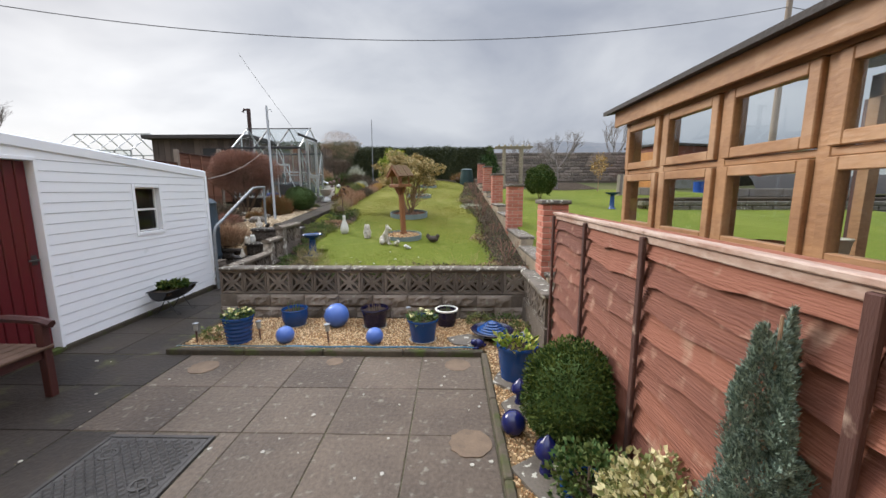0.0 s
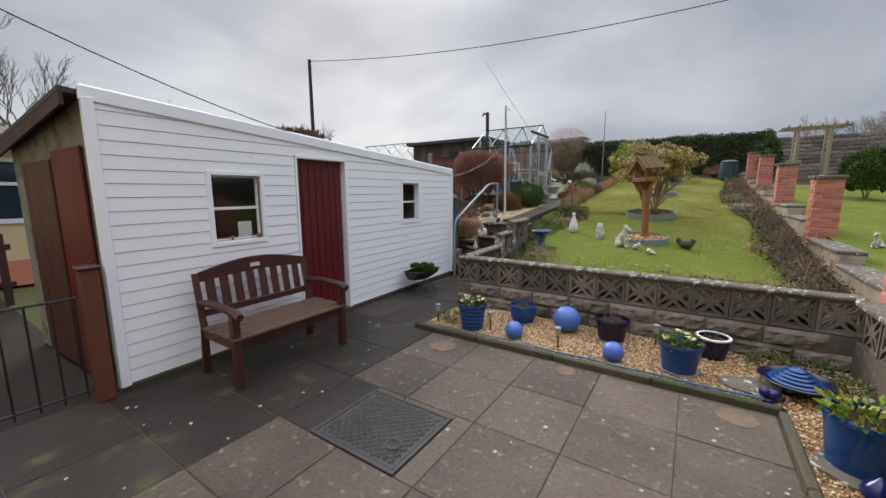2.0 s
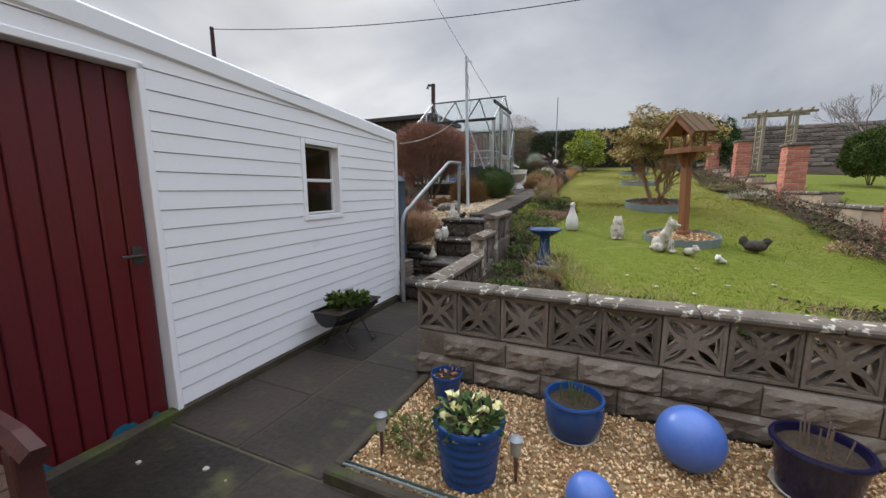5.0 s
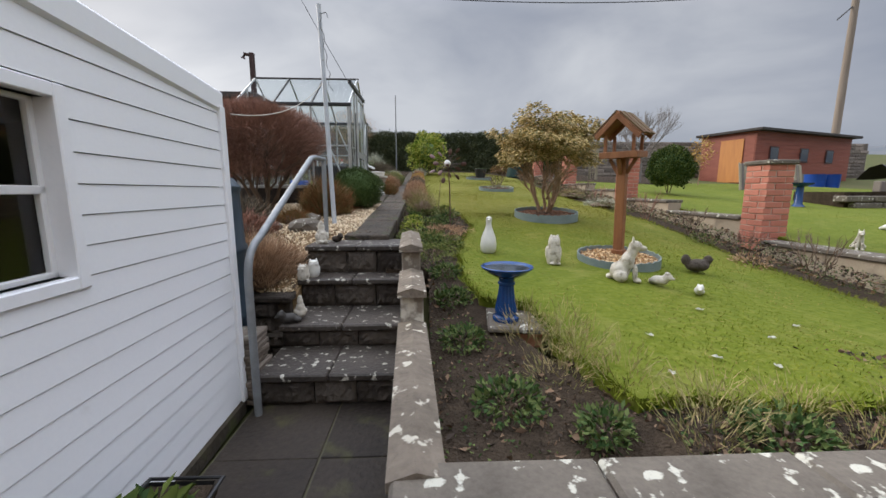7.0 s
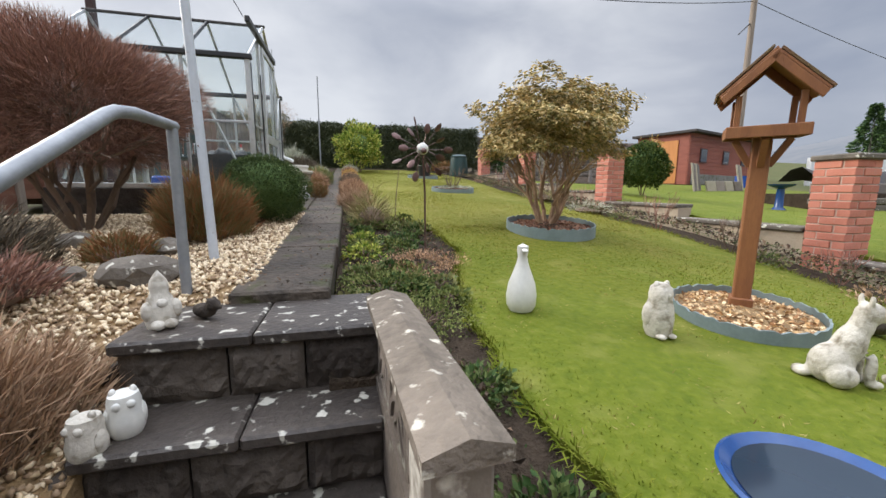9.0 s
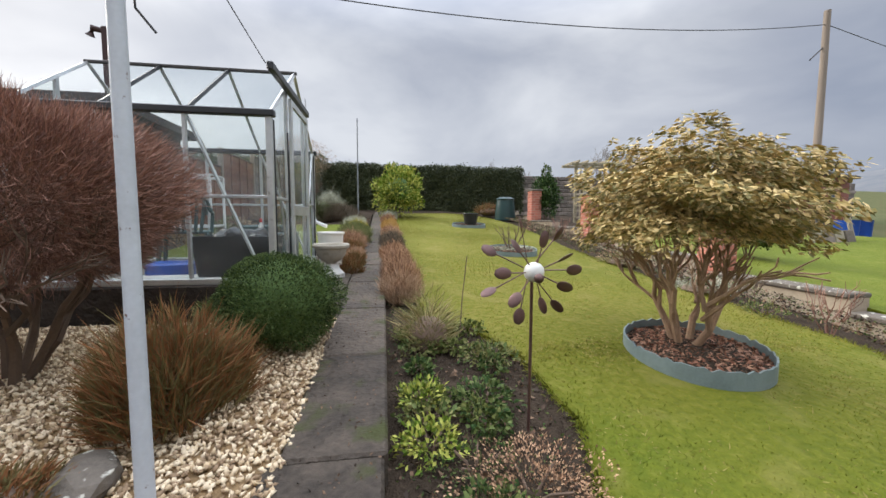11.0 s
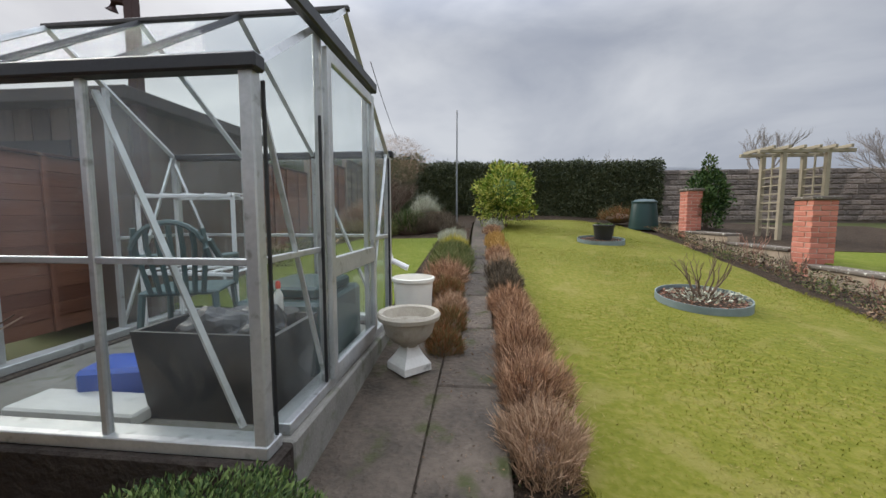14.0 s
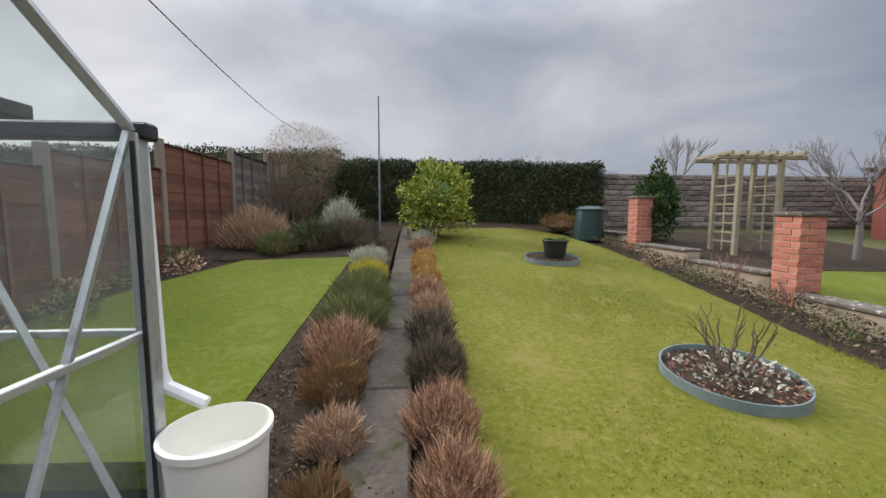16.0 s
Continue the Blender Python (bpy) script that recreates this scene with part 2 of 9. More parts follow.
M_BLUEDARK = mat("deep_blue_glaze", (0.010, 0.014, 0.10), (0.008, 0.010, 0.06), 0.1, scale=3, bump=0.02)
M_SOIL = mat("soil", (0.030, 0.022, 0.015), (0.085, 0.062, 0.043), 0.95, scale=9, bump=0.9, fine=70, bump_dist=0.03, spec=0.1)
M_GRAVEL = mat("gravel_base", (0.30, 0.20, 0.10), (0.17, 0.11, 0.055), 0.9, scale=20, bump=0.8, fine=90, spec=0.2)
M_PEBBLE = mat("pebble", (0.76, 0.58, 0.35), (0.30, 0.155, 0.065), 0.8, scale=3, bump=0.1, island=1.0, c3=(0.60, 0.37, 0.165))
M_PEBGREY = mat("pebble_pale", (0.74, 0.61, 0.42), (0.28, 0.19, 0.11), 0.85, scale=3, bump=0.1, island=1.0, c3=(0.56, 0.42, 0.25))
M_LAWN = mat("lawn_ground", (0.098, 0.112, 0.011), (0.205, 0.180, 0.042), 0.95, scale=0.6, bump=0.9, fine=22, c3=(0.138, 0.140, 0.015), blend=0.62, stain=(0.20, 0.175, 0.045), stain_at=(0.54, 0.74), stain_scale=3.5, spec=0.2, bump_dist=0.02)
M_GRASS = mat("grass_blade", (0.118, 0.137, 0.013), (0.262, 0.226, 0.042), 0.85, scale=0.6, fine=22, bump=0, island=0.26, c3=(0.172, 0.174, 0.018), blend=0.62, spec=0.15, stain=(0.25, 0.214, 0.044), stain_at=(0.54, 0.74), stain_scale=3.5)
M_THATCH = mat("lawn_thatch", (0.15, 0.125, 0.035), (0.34, 0.28, 0.11), 0.9, scale=3, bump=0, island=0.9, spec=0.1)
M_GROUND = mat("rough_ground", (0.07, 0.085, 0.03), (0.12, 0.11, 0.05), 0.95, scale=0.4, bump=0.5, fine=12, spec=0.1)
M_BRICK = mat("red_brick", (0.54, 0.205, 0.14), (0.42, 0.145, 0.095), 0.85, scale=8, bump=0.25, fine=50, rand=0.7, stain=(0.45, 0.28, 0.22), stain_at=(0.62, 0.8))
M_MORTAR = mat("mortar", (0.52, 0.38, 0.31), (0.40, 0.28, 0.22), 0.95, scale=12, bump=0.4)
M_RENDER = mat("rendered_wall", (0.46, 0.38, 0.28), (0.32, 0.26, 0.19), 0.9, scale=3, bump=0.4, stain=(0.15, 0.13, 0.1), stain_at=(0.55, 0.75), stain_scale=4, spec=0.2)
M_ALU = mat("weathered_aluminium", (0.60, 0.61, 0.60), (0.42, 0.43, 0.42), 0.42, 0.65, scale=6, bump=0.1, stain=(0.25, 0.25, 0.22), stain_at=(0.6, 0.75), stain_scale=16)
M_BLACK = mat("black_plastic", (0.012, 0.012, 0.013), (0.022, 0.022, 0.022), 0.45, scale=6, bump=0.1)
M_STEEL = mat("galvanised_steel", (0.30, 0.315, 0.325), (0.22, 0.23, 0.24), 0.55, 0.5, scale=12, bump=0.12)
M_IRON = mat("cast_iron", (0.034, 0.031, 0.028), (0.075, 0.068, 0.062), 0.6, 0.2, scale=8, bump=0.4, fine=50)
M_BTWOOD = mat("bird_table_wood", (0.29, 0.12, 0.042), (0.17, 0.062, 0.024), 0.6, scale=4, bump=0.3, stretch=(3, 3, 0.5))
M_SHINGLE = mat("mossy_shingle", (0.15, 0.065, 0.035), (0.13, 0.10, 0.04), 0.9, scale=14, bump=0.6)
M_STATUE = mat("weathered_white_stone", (0.64, 0.60, 0.52), (0.40, 0.36, 0.29), 0.85, scale=12, bump=0.6, stain=(0.20, 0.17, 0.12), stain_at=(0.52, 0.70), stain_scale=18)
M_CERAM = mat("white_ceramic", (0.68, 0.67, 0.62), (0.55, 0.54, 0.49), 0.4, scale=9, bump=0.1, stain=(0.2, 0.2, 0.17), stain_at=(0.66, 0.76), stain_scale=12)
M_BARK = mat("bark", (0.40, 0.26, 0.16), (0.22, 0.14, 0.085), 0.9, scale=10, bump=0.7, stretch=(2, 2, 0.5))
M_TWIG = mat("dark_twig", (0.11, 0.075, 0.05), (0.17, 0.115, 0.08), 0.9, scale=6, bump=0, island=0.7)
M_REDTWIG = mat("red_twig", (0.17, 0.085, 0.06), (0.40, 0.22, 0.155), 0.85, scale=3, bump=0, island=0.8)
M_GREYTREE = mat("bare_tree_bark", (0.17, 0.145, 0.13), (0.25, 0.22, 0.20), 0.9, scale=3, bump=0.2)
M_LEAFBOX = mat("box_leaf", (0.022, 0.05, 0.010), (0.10, 0.13, 0.026), 0.7, scale=5, bump=0, island=0.9, spec=0.2)
M_LEAFCON = mat("blue_conifer", (0.085, 0.13, 0.10), (0.25, 0.32, 0.25), 0.6, scale=6, bump=0, island=0.8)
M_LEAFRHO = mat("rhododendron_leaf", (0.19, 0.165, 0.045), (0.58, 0.42, 0.17), 0.6, scale=3, bump=0, island=0.85, c3=(0.40, 0.30, 0.10))
M_LEAFDK = mat("dark_evergreen", (0.028, 0.06, 0.022), (0.085, 0.14, 0.04), 0.7, scale=3, bump=0, island=0.9, spec=0.2)
M_LEAFYEW = mat("yew_leaf", (0.026, 0.052, 0.014), (0.105, 0.145, 0.04), 0.7, scale=5, bump=0, island=0.9, spec=0.2)
M_LEAFHEDGE = mat("hedge_leaf", (0.032, 0.048, 0.018), (0.085, 0.095, 0.035), 0.6, scale=0.8, bump=0, island=0.8)
M_LEAFYEL = mat("variegated_leaf", (0.14, 0.22, 0.025), (0.46, 0.46, 0.10), 0.7, scale=4, bump=0, island=0.9, spec=0.2)
M_LEAFGRN = mat("fresh_leaf", (0.035, 0.075, 0.018), (0.13, 0.165, 0.05), 0.7, scale=4, bump=0, island=0.9, spec=0.2)
M_MOUND = mat("mossy_mound", (0.085, 0.115, 0.03), (0.25, 0.27, 0.09), 0.8, scale=5, bump=0, island=0.9, spec=0.1)
M_LEAFCREAM = mat("cream_leaf", (0.18, 0.20, 0.06), (0.62, 0.55, 0.30), 0.6, scale=6, bump=0, island=1.0, c3=(0.42, 0.37, 0.16))
M_HEATH = mat("brown_heather", (0.27, 0.165, 0.095), (0.52, 0.35, 0.22), 0.85, scale=5, bump=0, island=0.9)
M_HEATHOR = mat("rust_heather", (0.26, 0.105, 0.035), (0.15, 0.125, 0.04), 0.85, scale=4, bump=0, island=0.9)
M_HEATHPINK = mat("pink_brown_heather", (0.19, 0.10, 0.055), (0.58, 0.36, 0.21), 0.85, scale=5, bump=0, island=0.9)
M_HEATHGRN = mat("green_heather", (0.09, 0.13, 0.03), (0.22, 0.21, 0.07), 0.8, scale=5, bump=0, island=0.9)
M_HEATHDK = mat("dark_heather", (0.06, 0.047, 0.03), (0.19, 0.145, 0.09), 0.85, scale=5, bump=0, island=0.9)
M_YELLOW = mat("golden_heather", (0.45, 0.38, 0.04), (0.58, 0.50, 0.08), 0.8, scale=5, bump=0, island=0.8)
M_GOLDBR = mat("golden_brown_heather", (0.42, 0.24, 0.05), (0.50, 0.33, 0.11), 0.8, scale=5, bump=0, island=0.8)
M_SILVER = mat("silver_heather", (0.36, 0.38, 0.28), (0.55, 0.54, 0.42), 0.8, scale=5, bump=0, island=0.8)
M_STRAW = mat("dry_grass", (0.36, 0.28, 0.13), (0.20, 0.20, 0.06), 0.8, scale=5, bump=0, island=1.0)
M_CHIP = mat("bark_chip", (0.20, 0.085, 0.05), (0.34, 0.19, 0.12), 0.9, scale=5, bump=0.1, island=1.0)
M_LITTER = mat("leaf_litter", (0.045, 0.030, 0.020), (0.20, 0.125, 0.075), 0.9, scale=5, bump=0.1, island=1.0, c3=(0.10, 0.062, 0.04))
M_CEDAR = mat("brown_cedar", (0.10, 0.055, 0.04), (0.24, 0.14, 0.10), 0.85, scale=3, bump=0, island=0.9)
M_GREYPLASTIC = mat("grey_edging", (0.20, 0.25, 0.25), (0.13, 0.17, 0.17), 0.5, scale=6, bump=0.1)
M_TUB = mat("cream_plastic", (0.84, 0.81, 0.72), (0.78, 0.75, 0.66), 0.4, scale=3, bump=0.04)
M_DKGREEN = mat("dark_green_plastic", (0.018, 0.05, 0.045), (0.014, 0.04, 0.038), 0.4, scale=5, bump=0.05)
M_CHAIR = mat("faded_green_plastic", (0.10, 0.15, 0.145), (0.075, 0.115, 0.11), 0.5, scale=5, bump=0.05)
M_BUTT = mat("blue_grey_plastic", (0.035, 0.055, 0.075), (0.028, 0.045, 0.06), 0.35, scale=4, bump=0.05)
M_YELWALL = mat("yellow_render", (0.62, 0.50, 0.28), (0.55, 0.44, 0.25), 0.9, scale=3, bump=0.3)
M_UPVC = mat("white_frame", (0.78, 0.78, 0.77), (0.70, 0.70, 0.69), 0.4, scale=5, bump=0.03, stain=(0.45, 0.42, 0.36), stain_at=(0.66, 0.8))
# near-black: the shade inside the sheds is put into the colour
M_DARKROOM = mat("interior_shade", (0.025, 0.025, 0.027), (0.04, 0.038, 0.036), 0.9, scale=3)
M_GATE = mat("dark_gate_wood", (0.05, 0.02, 0.016), (0.035, 0.015, 0.012), 0.7, scale=5, bump=0.3)
M_POSTBR = mat("orange_brown_post", (0.14, 0.046, 0.023), (0.095, 0.032, 0.017), 0.6, scale=5, bump=0.3)
M_POLEWOOD = mat("pole_wood", (0.30, 0.24, 0.19), (0.21, 0.165, 0.13), 0.85, scale=3, bump=0.3, stretch=(4, 4, 0.3))
M_GREYWOOD = mat("silvered_wood", (0.20, 0.17, 0.14), (0.12, 0.10, 0.085), 0.85, scale=4, bump=0.5, stretch=(0.4, 1, 3), rand=0.5)
M_WALLSTONE = mat("coursed_stone", (0.27, 0.225, 0.19), (0.15, 0.127, 0.11), 0.9, scale=4, bump=0.5, fine=30, rand=0.7, spec=0.15)
M_OLDSHED = mat("old_shed_boards", (0.115, 0.085, 0.068), (0.065, 0.048, 0.040), 0.85, scale=4, bump=0.5, stretch=(3, 3, 0.4), rand=0.5)
M_PERG = mat("pergola_wood", (0.33, 0.29, 0.20), (0.24, 0.20, 0.14), 0.8, scale=5, bump=0.4)
M_REDSHED = mat("red_brown_boards", (0.30, 0.085, 0.05), (0.21, 0.055, 0.034), 0.6, scale=2, bump=0.3, stretch=(0.3, 1, 3))
M_ORANGE = mat("orange_door", (0.58, 0.24, 0.06), (0.46, 0.18, 0.05), 0.5, scale=3, bump=0.2, stretch=(3, 3, 0.4))
M_HILL = mat("far_hill", (0.085, 0.098, 0.115), (0.15, 0.15, 0.15), 1.0, scale=0.02, bump=0, fine=0.12, blend=0.5)
M_WATER = mat("still_water", (0.02, 0.035, 0.05), (0.02, 0.03, 0.045), 0.03, scale=2, bump=0.02, fine=8)
M_BLUEBOX = mat("bright_blue_plastic", (0.02, 0.09, 0.42), (0.02, 0.07, 0.33), 0.35, scale=4, bump=0.03)
M_LAMPGLASS = mat("cloudy_plastic", (0.36, 0.35, 0.31), (0.26, 0.25, 0.22), 0.2, scale=8, bump=0.02)
M_CABLE = mat("dark_cable", (0.03, 0.03, 0.032), (0.05, 0.05, 0.052), 0.6, scale=4, bump=0)
M_ROPE = mat("pale_cord", (0.45, 0.42, 0.36), (0.35, 0.33, 0.28), 0.8, scale=20, bump=0)
M_TERRA = mat("terracotta", (0.30, 0.12, 0.06), (0.22, 0.08, 0.04), 0.8, scale=9, bump=0.2)
M_HOSE = mat("turquoise_hose", (0.03, 0.28, 0.42), (0.03, 0.22, 0.36), 0.4, scale=9, bump=0.05)
M_HOSEBLUE = mat("blue_hose", (0.02, 0.16, 0.27), (0.02, 0.12, 0.21), 0.45, scale=9, bump=0.05)
M_BRONZE = mat("brown_metal", (0.10, 0.06, 0.05), (0.16, 0.09, 0.08), 0.4, 0.5, scale=9, bump=0.1)
M_PETAL = mat("pale_yellow_petal", (0.70, 0.66, 0.28), (0.60, 0.57, 0.36), 0.6, scale=9, bump=0)
M_URN = mat("cast_stone", (0.46, 0.42, 0.34), (0.34, 0.30, 0.24), 0.85, scale=9, bump=0.3, stain=(0.16, 0.15, 0.1), stain_at=(0.58, 0.75))
M_RED_CAP = mat("red_plastic", (0.55, 0.02, 0.02), (0.45, 0.02, 0.02), 0.35, scale=5, bump=0)


def greener_below(m):
    """The lower lawn is lush green, the upper lawn mossier and yellower; the change is uneven."""
    nt, li = m.node_tree.nodes, m.node_tree.links
    bs = nt["Principled BSDF"]
    col = bs.inputs["Base Color"].links[0].from_socket
    co, sp, no, ad, mr, mx = nt.new("ShaderNodeTexCoord"), nt.new("ShaderNodeSeparateXYZ"), nt.new("ShaderNodeTexNoise"), nt.new("ShaderNodeMath"), nt.new("ShaderNodeMapRange"), nt.new("ShaderNodeMix")
    li.new(co.outputs["Object"], sp.inputs[0])
    li.new(co.outputs["Object"], no.inputs["Vector"])
    no.inputs["Scale"].default_value, no.inputs["Detail"].default_value = 1.1, 4.0
    ad.operation, ad.inputs[1].default_value = "MULTIPLY_ADD", 5.0
    li.new(no.outputs["Fac"], ad.inputs[0])
    li.new(sp.outputs["Y"], ad.inputs[2])
    mr.interpolation_type = "SMOOTHSTEP"
    mr.inputs["From Min"].default_value, mr.inputs["From Max"].default_value = 9.2, 13.2
    li.new(ad.outputs[0], mr.inputs["Value"])
    mx.data_type, mx.blend_type = "RGBA", "MULTIPLY"
    inv = nt.new("ShaderNodeMath")
    inv.operation, inv.inputs[0].default_value = "SUBTRACT", 1.0
    li.new(mr.outputs["Result"], inv.inputs[1])
    # the small lawns beyond the path and beyond the wall are lush throughout
    off, far, top = nt.new("ShaderNodeMath"), nt.new("ShaderNodeMath"), nt.new("ShaderNodeMath")
    off.operation, off.inputs[1].default_value, off.inputs[2].default_value = "COMPARE", -1.4, 2.86
    li.new(sp.outputs["X"], off.inputs[0])
    far.operation, far.inputs[0].default_value = "SUBTRACT", 1.0
    li.new(off.outputs[0], far.inputs[1])
    top.operation = "MAXIMUM"
    li.new(inv.outputs[0], top.inputs[0])
    li.new(far.outputs[0], top.inputs[1])
    li.new(top.outputs[0], mx.inputs["Factor"])
    li.new(col, mx.inputs[6])
    mx.inputs[7].default_value = (0.80, 0.97, 0.70, 1)
    li.new(mx.outputs[2], bs.inputs["Base Color"])


greener_below(M_LAWN)
greener_below(M_GRASS)
G_PANE = glass("window_glass")
G_GREEN = glass("greenhouse_glass", (0.90, 0.94, 0.92), 0.20, 0.35, 0.05)
G_ROOF = glass("greenhouse_roof_glass", (0.88, 0.91, 0.92), 0.03, 0.012, 0.006)


# ---- mesh helpers ----
def box(bm, x0, x1, y0, y1, z0, z1, bevel=0.0, m=None):
    made = bmesh.ops.create_cube(bm, size=1.0, matrix=Matrix.LocRotScale(((x0 + x1) / 2, (y0 + y1) / 2, (z0 + z1) / 2), None, (x1 - x0, y1 - y0, z1 - z0)))["verts"]
    if bevel:
        edges = list({e for v in made for e in v.link_edges})
        made = list({v for f in bmesh.ops.bevel(bm, geom=edges, offset=bevel, segments=1, affect="EDGES", clamp_overlap=True)["faces"] for v in f.verts} | {v for v in made if v.is_valid})
    if m is not None:
        bmesh.ops.transform(bm, matrix=m, verts=made)
    return bm


def tube(bm, pts, r0, r1=None, seg=8, caps=True):
    """A round bar through points, tapering from r0 to r1."""
    r1 = r0 if r1 is None else r1
    pts = [Vector(p) for p in pts]
    rings, n = [], len(pts)
    up = Vector((0.31, 0.17, 0.93))
    for i, p in enumerate(pts):
        d = (pts[min(i + 1, n - 1)] - pts[max(i - 1, 0)]).normalized()
        a = d.cross(up if abs(d.dot(up)) < 0.98 else Vector((1, 0, 0))).normalized()
        b = d.cross(a)
        r = r0 + (r1 - r0) * i / max(1, n - 1)
        rings.append([bm.verts.new(p + r * (math.cos(2 * math.pi * k / seg) * a + math.sin(2 * math.pi * k / seg) * b)) for k in range(seg)])
    for q, s in zip(rings, rings[1:]):
        for k in range(seg):
            bm.faces.new((q[k], q[(k + 1) % seg], s[(k + 1) % seg], s[k]))
    if caps:
        bm.faces.new(rings[0][::-1])
        bm.faces.new(rings[-1])
    return bm


def lathe(bm, profile, seg=28, at=(0, 0, 0), close=True):
    """A turned body from (radius, height) pairs, bottom to top."""
    rings = []
    for r, z in profile:
        r = max(r, 0.0005)
        rings.append([bm.verts.new((at[0] + r * math.cos(2 * math.pi * k / seg), at[1] + r * math.sin(2 * math.pi * k / seg), at[2] + z)) for k in range(seg)])
    for q, s in zip(rings, rings[1:]):
        for k in range(seg):
            bm.faces.new((q[k], q[(k + 1) % seg], s[(k + 1) % seg], s[k]))
    if close:
        bm.faces.new(rings[0][::-1])
        bm.faces.new(rings[-1])
    return bm


def ball(bm, c, r, sub=2, scale=(1, 1, 1), rot=None):
    m = Matrix.LocRotScale(c, rot.to_quaternion() if rot else None, tuple(r * s for s in scale))
    bmesh.ops.create_icosphere(bm, subdivisions=sub, radius=1.0, matrix=m)
    return bm


def prism(bm, pts, z0, z1):
    """A flat-topped piece over a plan outline."""
    lo = [bm.verts.new((x, y, z0)) for x, y in pts]
    hi = [bm.verts.new((x, y, z1)) for x, y in pts]
    bm.faces.new(lo[::-1])
    bm.faces.new(hi)
    n = len(pts)
    for i in range(n):
        bm.faces.new((lo[i], lo[(i + 1) % n], hi[(i + 1) % n], hi[i]))
    return bm


def mesh_of(name, bm, smooth=False):
    bmesh.ops.recalc_face_normals(bm, faces=bm.faces)
    me = bpy.data.meshes.new(name)
    bm.to_mesh(me)
    bm.free()
    if smooth:
        me.polygons.foreach_set("use_smooth", [True] * len(me.polygons))
        me.set_sharp_from_angle(angle=radians(40))
    return me


def part(name, bm, material, parent=None, label="", smooth=False):
    me = mesh_of(name, bm, smooth) if isinstance(bm, bmesh.types.BMesh) else bm
    if not me.materials:
        me.materials.append(material)
    ob = new(name, me)
    if parent is not None:
        ob.parent = parent
    if label:
        tagged(ob, label)
    return ob


def thing(name, at, label, category, group="", kind="", turn=0.0, lean=(0, 0)):
    ob = new(name)
    ob.empty_display_size = 0.1
    ob.matrix_world = pose(*at, lean[0], lean[1], turn)
    return tagged(ob, label, category, group, kind)


def solo(name, bm, material, label, category, at=(0, 0, 0), group="", kind="", turn=0.0, smooth=False):
    ob = part(name, bm, material, smooth=smooth)
    ob.matrix_world = pose(*at, 0, 0, turn)
    return tagged(ob, label, category, group, kind)


def sheet(*pts):
    """A single sheet of glass through four corners."""
    bm = B()
    bm.faces.new([bm.verts.new(p) for p in pts])
    return bm


def B():
    return bmesh.new()


def soup(name, verts, faces, material):
    """A mesh from arrays of vertices and faces of one size."""
    verts, faces = np.asarray(verts, dtype=np.float32), np.asarray(faces, dtype=np.int32)
    me = bpy.data.meshes.new(name)
    k = faces.shape[1]
    me.vertices.add(len(verts))
    me.vertices.foreach_set("co", verts.ravel())
    me.loops.add(faces.size)
    me.loops.foreach_set("vertex_index", faces.ravel())
    me.polygons.add(len(faces))
    me.polygons.foreach_set("loop_start", np.arange(0, faces.size, k, dtype=np.int32))
    me.update(calc_edges=True)
    me.validate()
    me.materials.append(material)
    return me


RNG = np.random.default_rng(7)


def unit(n):
    v = RNG.normal(size=(n, 3))
    return v / np.linalg.norm(v, axis=1, keepdims=True)


def leaf_mesh(name, pos, direction, length, width, material, fold=0.25):
    """Pointed leaves, each two triangles folded along the rib, at pos, growing along direction."""
    n = len(pos)
    d = direction / np.linalg.norm(direction, axis=1, keepdims=True)
    side = np.cross(d, unit(n))
    side /= np.linalg.norm(side, axis=1, keepdims=True) + 1e-9
    up = np.cross(side, d)
    ln = (length * RNG.uniform(0.65, 1.3, n))[:, None]
    wd = (width * RNG.uniform(0.7, 1.25, n))[:, None]
    mid = pos + d * ln * 0.5
    v = np.stack((pos, mid + side * wd * 0.5 + up * wd * fold, pos + d * ln, mid - side * wd * 0.5 + up * wd * fold), 1).reshape(-1, 3)
    i = np.arange(n)[:, None] * 4
    f = np.concatenate((i + np.array([[0, 1, 2]]), i + np.array([[0, 2, 3]])))
    return soup(name, v, f, material)


def blade_mesh(name, pos, direction, length, width, material, lying=False):
    """Thin upright blades or sprigs, one triangle pair bent at mid height."""
    n = len(pos)
    d = direction / np.linalg.norm(direction, axis=1, keepdims=True)
    side = np.cross(d, unit(n) * 0.5 + np.array((0, 0, 1.0)) if lying else unit(n))
    side /= np.linalg.norm(side, axis=1, keepdims=True) + 1e-9
    ln = (length * RNG.uniform(0.6, 1.25, n))[:, None]
    v = np.stack((pos - side * width * 0.5, pos + side * width * 0.5, pos + d * ln * 0.6 + side * width * 0.35, pos + d * ln), 1).reshape(-1, 3)
    i = np.arange(n)[:, None] * 4
    f = np.concatenate((i + np.array([[0, 1, 2]]), i + np.array([[0, 2, 3]])))
    return soup(name, v, f, material)


def lumpy(p, freq=3.0, amount=0.2, seed=0.0):
    """Uneven outlines: a smooth factor about 1 for each direction."""
    q = p * freq + seed
    return 1 + amount * (np.sin(q[:, 0] * 1.7 + 2.1 * q[:, 1]) + np.sin(q[:, 1] * 1.9 - 1.3 * q[:, 2] + 1) + np.sin(q[:, 2] * 2.3 + q[:, 0] + 2)) / 2


